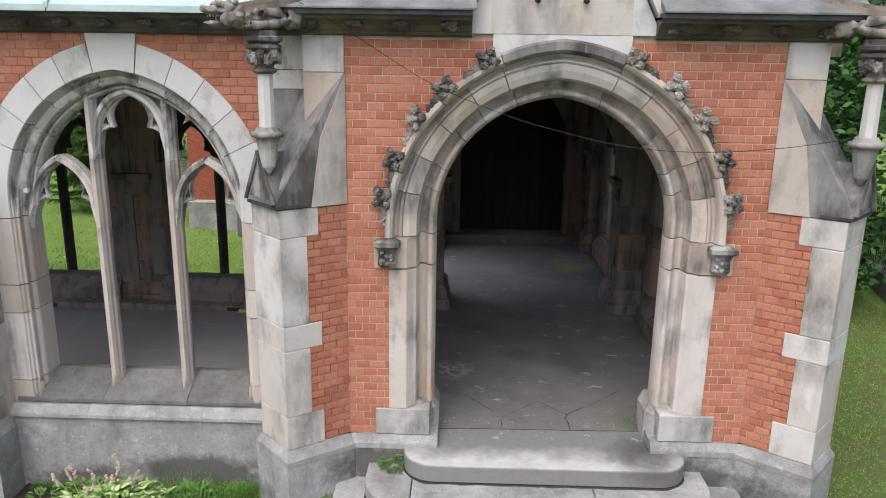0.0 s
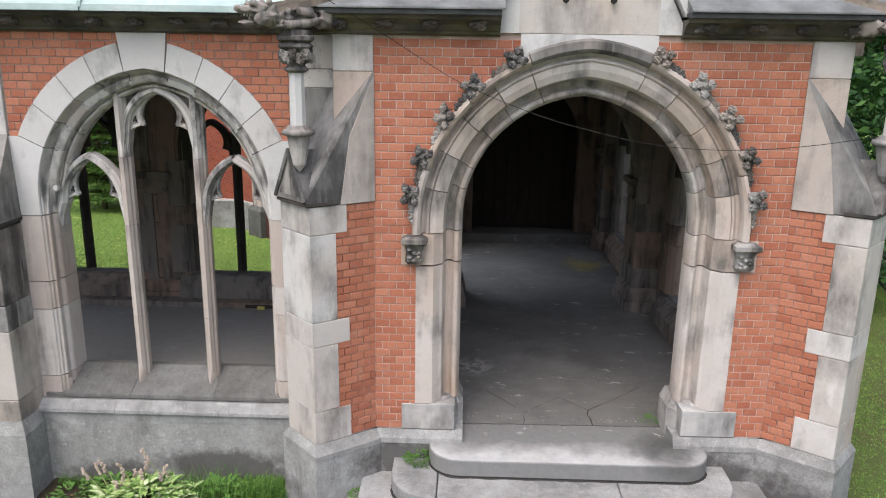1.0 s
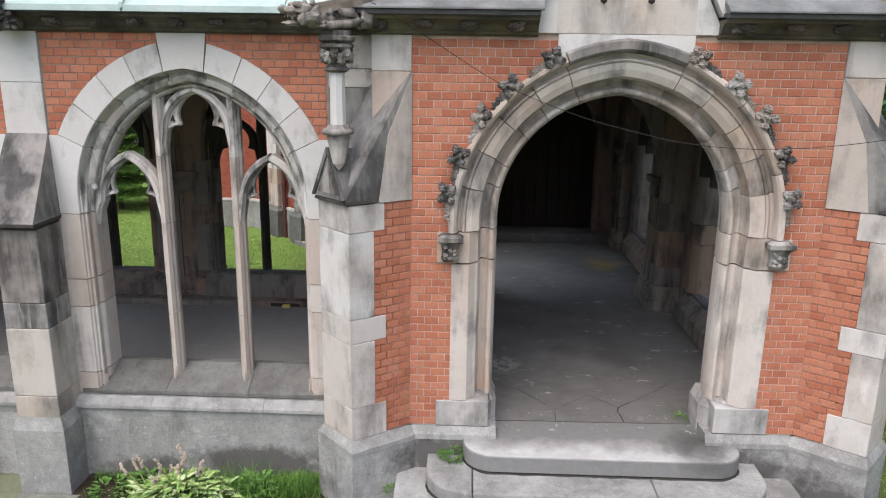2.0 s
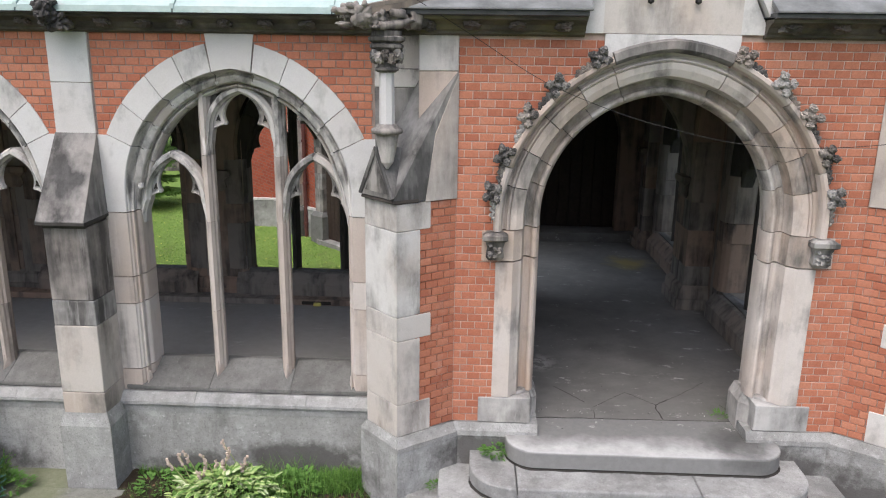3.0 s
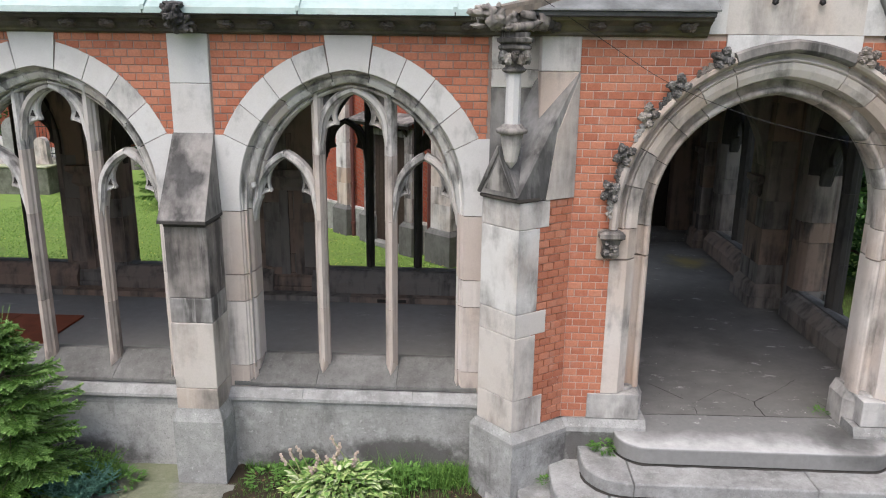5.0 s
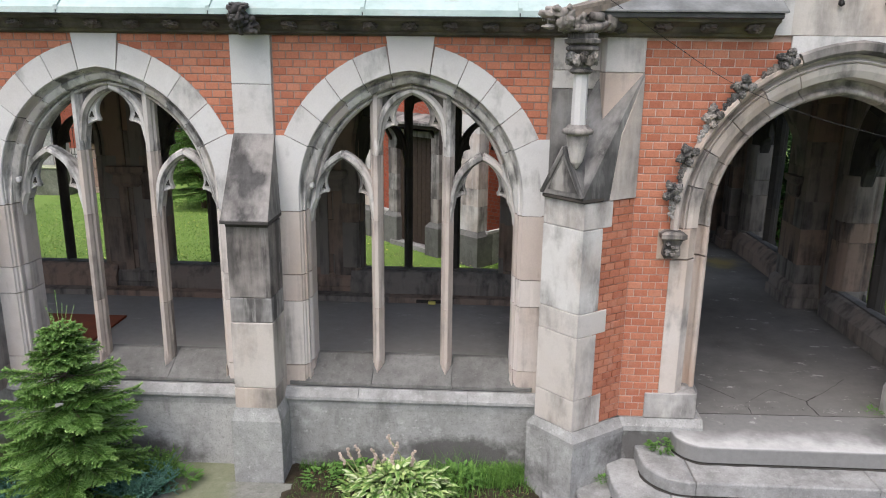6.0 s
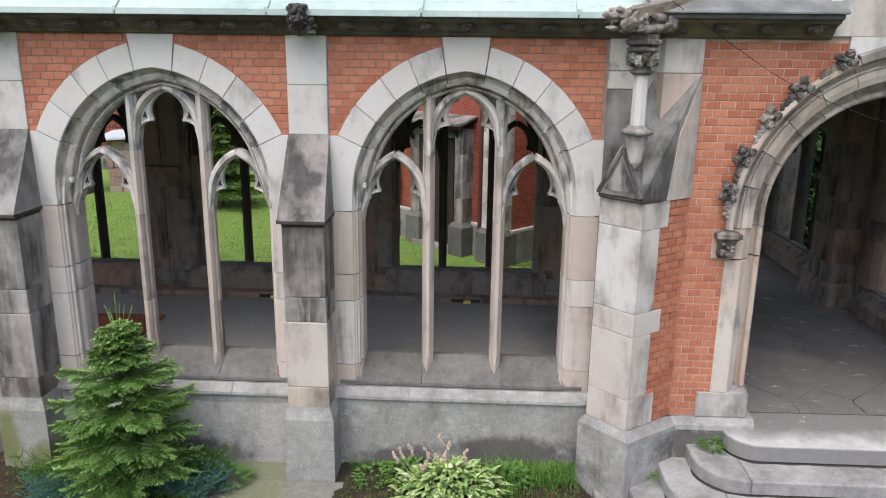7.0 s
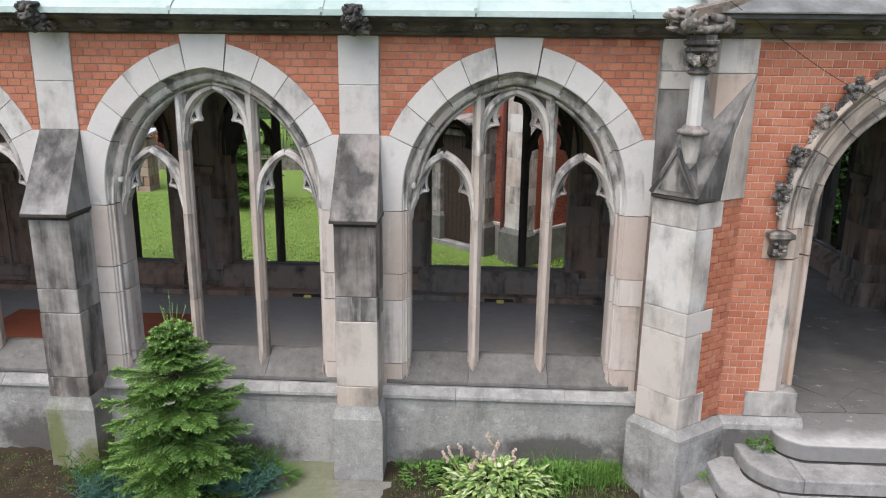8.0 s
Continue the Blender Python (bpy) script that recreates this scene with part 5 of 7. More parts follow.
# ---- steps ----
def step(z, front, left, radius, thick=0.155, right=None):
    """A broad stone step with rounded ends, in three pieces."""
    st = thing("step", "worn grey granite step with rounded ends", "step", "porch steps")
    right = right or 2 * XP - left
    arc = [(left + radius - radius * math.cos(t * math.pi / 16), front + radius - radius * math.sin(t * math.pi / 16)) for t in range(9)]
    out = [(left, PY + 0.1)] + arc
    seam1, seam2 = left + radius + 0.02, left + (right - left) * 0.66
    pieces = [out + [(seam1, front), (seam1, PY + 0.1)],
              [(seam1 + 0.008, front), (seam2, front), (seam2, PY + 0.1), (seam1 + 0.008, PY + 0.1)],
              [(left + right - p, q) for p, q in reversed(out)] + [(seam2 + 0.006, PY + 0.1), (seam2 + 0.006, front)]]
    if z > -0.05:
        pieces = [out + [(left + right - p, q) for p, q in reversed(out)]]
    for pts in pieces:
        cx = sum(p[0] for p in pts) / len(pts)
        cy = sum(p[1] for p in pts) / len(pts)
        def tight(k):
            return [(p[0] + (0 if abs(p[0] - cx) < k else math.copysign(k, cx - p[0])) * (1 if p[1] < PY else 0.2), p[1] + (k if p[1] < cy else 0)) for p in pts]
        bm = bmesh.new()
        loft(bm, [[(*q, zz) for q in ring] for ring, zz in ((tight(0.02), z - thick - 0.03), (tight(0.02), z - thick + 0.016), (pts, z - thick + 0.02), (pts, z - 0.016), (tight(0.006), z - 0.005), (tight(0.016), z))])
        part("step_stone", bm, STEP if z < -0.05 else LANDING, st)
    # ragged line of dirt where the riser meets the tread below
    rng = random.Random(int(-z * 1000) + 3)
    edge = arc + [(left + radius + (right - left - 2 * radius) * i / 60, front) for i in range(1, 60)] + [(left + right - p, q) for p, q in reversed(arc)]
    rows = []
    for i, (x, y) in enumerate(edge):
        w = 0.004 + 0.022 * max(0.0, noise.noise(Vector((x * 6, y * 6, z))) + 0.25) + rng.uniform(0, 0.004)
        dx, dy = x - XP, y - PY
        k = math.hypot(dx * 0.35, dy) or 1.0
        ox, oy = dx * 0.35 / k * w, dy / k * w
        zz = z - thick - 0.002
        rows.append([(x - ox, y + 0.02, zz), (x + ox, y + oy, zz), (x + ox * 0.5, y + oy * 0.5, zz + 0.009), (x - ox, y + 0.02, zz + 0.012)])
    bm = bmesh.new()
    loft(bm, rows)
    part("dirt_line", bm, GAP, st, "black dirt in the joint")
    return st


step(0.0, -0.715, 1.03, 0.30, 0.185)
step(-0.187, -1.05, 0.68, 0.42, 0.155, 3.90)
step(-0.342, -1.36, 0.38, 0.50, 0.155, 4.25)
step(-0.497, -1.67, 0.06, 0.55)
step(-0.652, -1.98, -0.26, 0.6)
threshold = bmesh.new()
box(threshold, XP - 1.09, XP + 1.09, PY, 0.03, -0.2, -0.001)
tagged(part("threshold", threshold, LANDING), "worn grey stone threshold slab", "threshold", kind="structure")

# ---- floor and inner space ----
bm = bmesh.new()
box(bm, -13.6, 4.75, 0.2, 4.1, -0.25, 0.0)
box(bm, 0.4, 4.75, 4.1, 7.75, -0.25, 0.0)
box(bm, XP - 1.09, XP + 1.09, 0.034, 0.2, -0.25, 0.0)
tagged(part("floor", bm, FLOOR), "grey worn stone floor of the covered walk", "floor", kind="structure")
bm = bmesh.new()
box(bm, -13.6, 5.0, 0.3, 4.2, 3.72, 3.85)
box(bm, 0.3, 5.0, 4.2, 8.7, 3.72, 3.85)
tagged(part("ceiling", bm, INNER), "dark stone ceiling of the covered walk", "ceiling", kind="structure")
bm = bmesh.new()
box(bm, -13.9, -13.55, 0.0, 4.5, GZ, 4.0)
tagged(part("wall_end", bm, INNER), "plain end wall of the covered walk", "wall", kind="structure")
bm = bmesh.new()
box(bm, 4.22, 4.72, 3.6, 4.5, GZ, 3.8)
box(bm, 4.22, 4.72, 0.4, 0.7, GZ, 3.8)
box(bm, 4.22, 4.72, 7.4, 8.6, GZ, 3.8)
box(bm, 0.0, 0.95, 3.92, 4.5, GZ, 3.8)
box(bm, -0.15, 0.2, 3.95, 4.5, GZ, 3.8)
box(bm, 0.45, 0.95, 7.4, 8.6, GZ, 3.8)
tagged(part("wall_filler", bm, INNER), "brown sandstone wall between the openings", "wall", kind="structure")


# open archway from the passage to the lawn
side_arch = Arch(5.85, 1.25, 0.2, 2.1, 0.0)
us = [1 + i / 14 for i in range(29)]
bm = bmesh.new()
pts = [side_arch.at(0, u) for u in us]
for (ya, za), (yb, zb) in zip(pts, pts[1:]):
    prism(bm, [(ya, za), (yb, zb), (yb, 3.8), (ya, 3.8)], 0.45, 0.93, "x")
for y0, y1 in ((4.5, 4.6), (7.1, 7.4)):
    prism(bm, [(y0, -0.2), (y1, -0.2), (y1, 3.8), (y0, 3.8)], 0.45, 0.93, "x")
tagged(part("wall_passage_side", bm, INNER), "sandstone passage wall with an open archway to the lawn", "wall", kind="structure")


def inner_pier(x, y, nx, ny, half, deep=0.24, label="brown sandstone pier with moulded base and corbel"):
    """A pier of coursed stones that stands proud of a wall; (nx, ny) points into the room."""
    pr = thing("inner_pier", label, "pier", "inner piers")
    tx, ty = -ny, nx
    def ring(h, d, z):
        return [(x + tx * h, y + ty * h, z), (x + tx * h + nx * d, y + ty * h + ny * d, z), (x - tx * h + nx * d, y - ty * h + ny * d, z), (x - tx * h, y - ty * h, z)]
    bm = bmesh.new()
    loft(bm, [ring(half + 0.08, deep + 0.10, 0.0), ring(half + 0.08, deep + 0.10, 0.16), ring(half + 0.055, deep + 0.07, 0.17), ring(half + 0.05, deep + 0.06, 0.30), ring(half + 0.01, deep + 0.01, 0.36)])
    part("pier_base", bm, INNER, pr)
    z = 0.365
    for k, h in enumerate((0.30, 0.55, 0.42, 0.48, 0.40, 0.55, 0.45)):
        if k % 2 == 0:
            for a, b in ((-half, 0.1 * half), (0.1 * half + 0.004, half)):
                bm = bmesh.new()
                loft(bm, [[(x + tx * a, y + ty * a, zz), (x + tx * a + nx * deep, y + ty * a + ny * deep, zz), (x + tx * b + nx * deep, y + ty * b + ny * deep, zz), (x + tx * b, y + ty * b, zz)] for zz in (z, z + h - 0.005)])
                part("pier_stone", bm, INNER, pr)
        else:
            bm = bmesh.new()
            loft(bm, [ring(half, deep, z), ring(half, deep, z + h - 0.005)])
            part("pier_stone", bm, INNER, pr)
        z += h
    bm = bmesh.new()
    loft(bm, [ring(half * 0.34, deep + 0.03, 1.66), ring(half * 0.5, deep + 0.06, 1.72), ring(half * 0.44, deep + 0.05, 1.84), ring(half * 0.62, deep + 0.11, 1.90), ring(half * 0.62, deep + 0.11, 1.98)])
    part("pier_corbel", bm, INNER, pr)
    return pr


for i in range(5):
    inner_pier(-0.16 - BAY * i, 3.92, 0, -1, 0.475)
inner_pier(4.25, 4.05, -1, 0, 0.36, 0.40)
inner_pier(0.88, 4.10, 1, 0, 0.36, 0.40)
inner_pier(4.25, 7.55, -1, 0, 0.22)
inner_pier(0.88, 7.55, 1, 0, 0.22)


bench = thing("wall_bench", "brown stone plinth bench along the rear wall", "bench", "", "structure")
for i in range(6):
    x0 = -13.5 + i * 2.24
    bm = bmesh.new()
    prism(bm, [(4.0, 0.0), (3.37, 0.0), (3.37, 0.085), (3.66, 0.10), (3.68, 0.20), (3.78, 0.30), (3.95, 0.34), (4.0, 0.34)], x0 + 0.003, min(x0 + 2.237, -0.1), "x")
    part("bench_stone", bm, INNER, bench)

# transverse arch between vestibule and passage, end wall with a dark door
for yy, nm in ((3.9, "transverse_arch"),):
    arc = Arch(2.56, 1.30, 0.35, 1.95, 0.0)
    bm = bmesh.new()
    pts = [arc.at(0, u) for u in us]
    for (xa, za), (xb, zb) in zip(pts, pts[1:]):
        prism(bm, [(xa, za), (xb, zb), (xb, 3.75), (xa, 3.75)], yy, yy + 0.3, "y")
    tagged(part(nm, bm, INNER), "brown sandstone arch across the passage", "arch", kind="structure")
end_wall = thing("wall_passage_end", "sandstone end wall with deep pointed doorway", "wall", "", "structure")
end_arch = Arch(2.58, 1.07, 0.25, 2.0, 0.17)
bm = bmesh.new()
pts = [end_arch.at(0, u) for u in us]
for (xa, za), (xb, zb) in zip(pts, pts[1:]):
    prism(bm, [(xa, za), (xb, zb), (xb, 3.8), (xa, 3.8)], 8.15, 8.55, "y")
for x0, x1 in ((0.4, 2.58 - 1.07), (2.58 + 1.07, 4.8)):
    prism(bm, [(x0, -0.2), (x1, -0.2), (x1, 3.8), (x0, 3.8)], 8.15, 8.55, "y")
part("wall_stone", bm, INNER, end_wall)
bm = bmesh.new()
box(bm, 0.9, 4.3, 7.85, 8.9, -0.1, 0.17, 0.012)
tagged(part("inner_step", bm, FLOOR), "grey stone step before the dark door", "step", kind="structure")
door = thing("door_1", "dark closed oak double door with plank leaves", "door", "", "structure")
bm = bmesh.new()
box(bm, 1.4, 3.9, 8.54, 8.66, 0.1, 3.8)
part("backing", bm, WOOD, door)
for i in range(9):
    bm = bmesh.new()
    box(bm, 1.50 + i * 0.24, 1.50 + (i + 1) * 0.24 - 0.008, 8.47, 8.53, 0.175, 3.5, 0.004)
    part("plank", bm, WOOD, door)

# ---- bricks of the nearest walls ----
def trimmed(arch, d, x0):
    """Cuts a brick back to the outside of an arch and its jambs; x0 is where the run of bricks begins."""
    def keep(a, b, z):
        dz = max(0.0, z - arch.zs)
        r = arch.a + arch.c + d
        half = math.sqrt(r * r - dz * dz) - arch.c if dz < r else 0.0
        lo, hi = x0 + a, x0 + b
        if half <= 0:
            return a, b
        if lo >= arch.xc:
            lo = max(lo, arch.xc + half)
        elif hi <= arch.xc:
            hi = min(hi, arch.xc - half)
        elif half > 0.05:
            return None
        return (lo - x0, hi - x0) if hi > lo else None
    return keep


def lay_all():
    for i in range(3):
        lo, hi = -1.345, 1.345
        lay_bricks(walls[i], (lo, 0.0), (1, 0), (0, -1), hi - lo, 2.848, 3.83, trimmed(bay_arch, 0.388, lo))
    for s in (1, -1):
        x0 = 0.496 if s > 0 else XP
        x1 = XP if s > 0 else 2 * XP - 0.486
        base = trimmed(door_arch, 0.40, x0)
        def keep(a, b, z):
            if z > 3.6 and abs(x0 + (a + b) / 2 - XP + 0.03) < 0.5:
                return None
            return base(a, b, z)
        lay_bricks(porch_wall, (x0, PY), (1, 0), (0, -1), x1 - x0, 0.108, 3.83, keep, flip=s < 0)
    for bt, plan, s in corner_things:
        a, b = (E0 + AX * 0.2, F0 + AX * 0.006) if s > 0 else (F0 + AX * 0.006, E0 + AX * 0.2)
        (ax, ay), (bx, by) = plan([a, b])
        d = Vector((bx - ax, by - ay))
        lay_bricks(bt, (ax, ay), d, Vector((d.y, -d.x)), d.length, 0.108, 2.375, lambda a, b, z: (a, b), flip=s > 0)

# ---- far chapel beyond the lawn ----
def far_brick_material():
    n = Nodes("distant_red_brick", 0.85)
    tex = n.add("ShaderNodeTexBrick", Scale=1.0)
    tex.inputs["Color1"].default_value = (0.34, 0.085, 0.045, 1)
    tex.inputs["Color2"].default_value = (0.25, 0.06, 0.035, 1)
    tex.inputs["Mortar"].default_value = (0.24, 0.13, 0.10, 1)
    tex.inputs["Mortar Size"].default_value = 0.006
    tex.inputs["Brick Width"].default_value = 0.13
    tex.inputs["Row Height"].default_value = 0.075
    m = n.add("ShaderNodeMapping")
    m.inputs["Rotation"].default_value = (radians(90), 0, radians(-20))
    n.link(n.geo, m.inputs[0])
    n.link(m.outputs[0], tex.inputs["Vector"])
    f = n.noise(3.0, 5.0)
    return n.done(n.mix(0.4, tex.outputs["Color"], n.ramp(f, [(0.3, (0.6, 0.55, 0.55)), (0.65, (1.0, 1.0, 1.0))]), "MULTIPLY"), tex.outputs["Fac"], -0.4, 0.01)


FARBRICK = far_brick_material()
chapel = thing("chapel", "red brick chapel with stone buttresses beyond the lawn", "building")
corners = [Vector((-5.5, 20.0)), Vector((-5.5, 11.9)), Vector((-4.54, 11.9)), Vector((-0.75, 8.37)), Vector((0.43, 9.6))]


def offset_line(pts, d):
    """The line moved outwards by d."""
    out = []
    for i, p in enumerate(pts):
        ns = []
        if i:
            e = (p - pts[i - 1]).normalized()
            ns.append(Vector((e.y, -e.x)))
        if i + 1 < len(pts):
            e = (pts[i + 1] - p).normalized()
            ns.append(Vector((e.y, -e.x)))
        n = sum(ns, Vector((0, 0)))
        n = n / n.length
        k = d / max(0.4, n.dot(ns[0]))
        out.append(p + n * k * OUTWARD)
    return out


OUTWARD = 1.0
probe = offset_line(corners, 0.1)
if probe[2].y > corners[2].y:
    OUTWARD = -1.0
back = [Vector((0.43, 20.0))]
for nm, mat, d, z0, z1 in (("wall", FARBRICK, 0.0, GZ - 0.1, 6.0), ("plinth", GREY, 0.06, GZ - 0.1, -0.06), ("plinth_coping", RING, 0.075, -0.058, 0.0)):
    bm = bmesh.new()
    ring = offset_line(corners, d) + back
    loft(bm, [[(*p, z) for p in ring] for z in (z0, z1)])
    part(nm, bm, mat, chapel)
far_dir = (corners[3] - corners[2]).normalized()
far_out = Vector((far_dir.y, -far_dir.x)) * OUTWARD
for s, half, deep, top in ((1.15, 0.20, 0.16, 5.0), (2.25, 0.15, 0.20, 2.25), (3.86, 0.125, 0.34, 2.1), (4.86, 0.30, 0.30, 5.0)):
    c = corners[2] + far_dir * s
    bt = thing("chapel_buttress", "pale stone buttress of the chapel", "buttress", "chapel buttresses")
    def rect(h, d0, d1):
        return [c - far_dir * h + far_out * d0, c + far_dir * h + far_out * d0, c + far_dir * h + far_out * d1, c - far_dir * h + far_out * d1]
    z = 0.0
    i = 0
    while z < top - 0.05:
        hgt = min((0.55, 0.38, 0.62)[i % 3], top - z)
        bm = bmesh.new()
        loft(bm, [[(*p, zz) for p in rect(half, -0.1, deep)] for zz in (z + 0.004, z + hgt)])
        part("buttress_stone", bm, STONE if s not in (2.25, 3.86) else BLACKENED, bt)
        z += hgt
        i += 1
    bm = bmesh.new()
    loft(bm, [[(*p, zz) for p in rect(half + e, -0.1, deep + e)] for e, zz in ((0.09, GZ - 0.1), (0.09, -0.1), (0.02, 0.0))])
    part("plinth", bm, GREYSILL, bt)
side_door = thing("side_door", "dark plank side door of the chapel under a slate canopy", "door")


def on_chapel(s, out):
    """A place along the chapel's slanting wall, s along it and so far out."""
    return corners[2] + far_dir * s + far_out * out


def chapel_box(s0, s1, d0, d1, z0, z1, front_drop=0.0):
    bm = bmesh.new()
    ring = [on_chapel(s0, d0), on_chapel(s1, d0), on_chapel(s1, d1), on_chapel(s0, d1)]
    drop = (0.0, 0.0, front_drop, front_drop)
    loft(bm, [[(*p, z - q) for p, q in zip(ring, drop)] for z in (z0, z1)])
    return bm


for i in range(7):
    s0 = 2.46 + 0.147 * i
    part("plank", chapel_box(s0, s0 + 0.138, 0.02, 0.12, -0.64, 1.86), DOORWOOD, side_door)
part("door_step", chapel_box(2.30, 3.75, 0.0, 0.34, GZ - 0.05, -0.66), GREY, side_door)
part("lintel", chapel_box(2.10, 3.72, 0.0, 0.24, 1.88, 2.02), INNER, side_door)
part("fascia", chapel_box(2.02, 4.06, 0.40, 0.50, 2.10, 2.22), WOOD, side_door, "dark fascia board")
part("canopy", chapel_box(1.98, 4.10, 0.0, 0.56, 2.34, 2.39, 0.16), SOOT, side_door, "weathered sloped canopy slab")
for s0 in (2.20, 3.80):
    bm = bmesh.new()
    tube(bm, [(*on_chapel(s0, 0.20), 1.75), (*on_chapel(s0, 0.34), 1.98), (*on_chapel(s0, 0.46), 2.12)], 0.04, 6)
    part("bracket", bm, WOOD, side_door)
for s0, top in ((1.52, 4.5), (4.30, 4.5)):
    bm = bmesh.new()
    c = on_chapel(s0, 0.09)
    tube(bm, [(*c, GZ), (*c, top)], 0.05, 10)
    for z in (-0.45, 0.55, 1.6):
        tube(bm, [(*c, z), (*c, z + 0.06)], 0.066, 10)
    tagged(part("downpipe", bm, PIPE), "maroon cast iron downpipe on the chapel wall", "pipe", "chapel downpipes")

# ---- loose things in the covered walk ----
for x0, x1, y0, y1 in ((-8.6, -5.93, 1.40, 2.42),):
    mat_thing = thing("floor_board", "rust red board lying on the stone floor", "board")
    for i in range(3):
        w = (x1 - x0) / 3
        bm = bmesh.new()
        box(bm, x0 + i * w, x0 + (i + 1) * w - 0.008, y0, y1, 0.002, 0.03, 0.004)
        part("panel", bm, RUST, mat_thing)
for x in (-1.64, -4.61):
    bm = bmesh.new()
    box(bm, x - 0.055, x + 0.055, 3.31, 3.365, 0.003, 0.05, 0.008)
    tagged(part("foam_block", bm, YELLOW), "small yellow foam block under the bench", "block", "yellow blocks")
    # solid black box on the bench face, painting the darkness inside the slot
    bm = bmesh.new()
    box(bm, x - 0.24, x + 0.2, 3.362, 3.4, 0.012, 0.062)
    tagged(part("floor_vent", bm, GAP), "black slot at the foot of the wall", "vent", "floor slots")

# cracks and joints in the floor near the threshold
def crack(pts, width=0.007, z=0.002, name="crack"):
    bm = bmesh.new()
    rng = random.Random(len(pts) + int(abs(pts[0][0]) * 100))
    line = []
    for (xa, ya), (xb, yb) in zip(pts, pts[1:]):
        for i in range(5):
            f = i / 5
            line.append((xa + (xb - xa) * f + rng.uniform(-0.006, 0.006), ya + (yb - ya) * f + rng.uniform(-0.006, 0.006)))
    line.append(pts[-1])
    rows = []
    for i, (x, y) in enumerate(line):
        a, b = line[max(0, i - 1)], line[min(len(line) - 1, i + 1)]
        tx, ty = b[0] - a[0], b[1] - a[1]
        k = math.hypot(tx, ty) or 1
        w = width * rng.uniform(0.35, 1.0) / 2
        rows.append([(x - ty / k * w, y + tx / k * w, z), (x + ty / k * w, y - tx / k * w, z), (x + ty / k * w, y - tx / k * w, z - 0.02), (x - ty / k * w, y + tx / k * w, z - 0.02)])
    loft(bm, rows)
    return tagged(part(name, bm, GAP), "thin dirt-filled crack in the stone floor", "crack", "floor cracks", "structure")


crack([(XP - 1.03, 0.0), (1.97, 0.02), (2.35, 0.028)], 0.010)
crack([(2.35, 0.028), (2.70, 0.035), (3.42, 0.05)], 0.007)
crack([(1.99, 0.04), (2.0, 0.19)], 0.012)
crack([(2.70, 0.05), (2.68, 0.30), (2.70, 0.38), (2.86, 0.52)], 0.015)
crack([(2.86, 0.52), (2.97, 0.60), (3.39, 1.0)], 0.004)
crack([(2.70, 0.38), (2.42, 0.67)], 0.004)
crack([(1.93, 0.40), (1.63, 0.78)], 0.007)
crack([(2.0, 0.28), (2.42, 0.67)], 0.003)
crack([(3.48, 0.14), (3.40, 0.43)], 0.004)

# ---- cable slung across the porch ----
bm = bmesh.new()
cable = [(0.10, -0.62, 4.13), (0.665, -0.46, 3.797), (1.256, -0.44, 3.446), (1.907, -0.45, 3.19), (2.4, -0.45, 3.055), (2.881, -0.46, 2.955), (3.366, -0.48, 2.915), (3.846, -0.52, 2.93), (4.32, -0.57, 2.985), (4.82, -0.60, 3.075)]
fine = []
for i in range(len(cable) - 1):
    p0, p1, p2, p3 = (Vector(cable[max(0, min(len(cable) - 1, i + k))]) for k in (-1, 0, 1, 2))
    for j in range(5):
        t = j / 5
        fine.append(0.5 * ((2 * p1) + (p2 - p0) * t + (2 * p0 - 5 * p1 + 4 * p2 - p3) * t * t + (3 * p1 - p0 - 3 * p2 + p3) * t ** 3))
fine.append(Vector(cable[-1]))
tube(bm, fine, 0.0032, 6)
tagged(part("cable", bm, IRON), "thin grey cable slung across the porch", "cable")

# ---- unseen grey ground in front, added to cut the lawn's green bounce light ----
bm = bmesh.new()
nx, ny = 42, 14
g = [[bm.verts.new((-30 + i, -16.2 + j, GZ + (0.03 + 0.008 * noise.noise(Vector((i * 0.6, j * 0.6, 4))) if 0 < i < nx and 0 < j < ny else -0.03))) for i in range(nx + 1)] for j in range(ny + 1)]
for j in range(ny):
    for i in range(nx):
        bm.faces.new((g[j][i], g[j][i + 1], g[j + 1][i + 1], g[j + 1][i]))
tagged(part("drive", bm, BOUNCE_GREY), "unseen grey ground added to cut the lawn's green bounce", "drive", kind="structure")

# ---- paving and soil in front of the wall ----
def slab(x0, x1, y0, y1, z, label):
    bm = bmesh.new()
    box(bm, x0, x1, y0, y1, z - 0.1, z, 0.008)
    tagged(part("paving_slab", bm, MOSSY), label, "slab", "paving slabs")


slab(-4.32, -3.43, -0.46, -0.095, GZ + 0.03, "mossy grey concrete slab by the wall")
slab(-4.32, -2.85, -0.95, -0.47, GZ + 0.045, "grey concrete slab before the buttress")
slab(-0.35, 0.45, -1.35, -0.80, GZ + 0.05, "grey paving slab beside the steps")


def soil_bed(x0, x1, y0, y1, label):
    bm = bmesh.new()
    nx, ny = int((x1 - x0) / 0.06), int((y1 - y0) / 0.06)
    g = [[bm.verts.new((x0 + (x1 - x0) * i / nx, y0 + (y1 - y0) * j / ny, GZ + (0.03 if i in (0, nx) or j == 0 else 0.05 + 0.05 * noise.noise(Vector((i * 0.35, j * 0.35, x0))) + 0.02 * noise.noise(Vector((i * 1.3, j * 1.3, x0)))))) for i in range(nx + 1)] for j in range(ny + 1)]
    for j in range(ny):
        for i in range(nx):
            bm.faces.new((g[j][i], g[j][i + 1], g[j + 1][i + 1], g[j + 1][i]))
    tagged(part("soil_bed", bm, SOIL, smooth=True), label, "soil", kind="stuff")


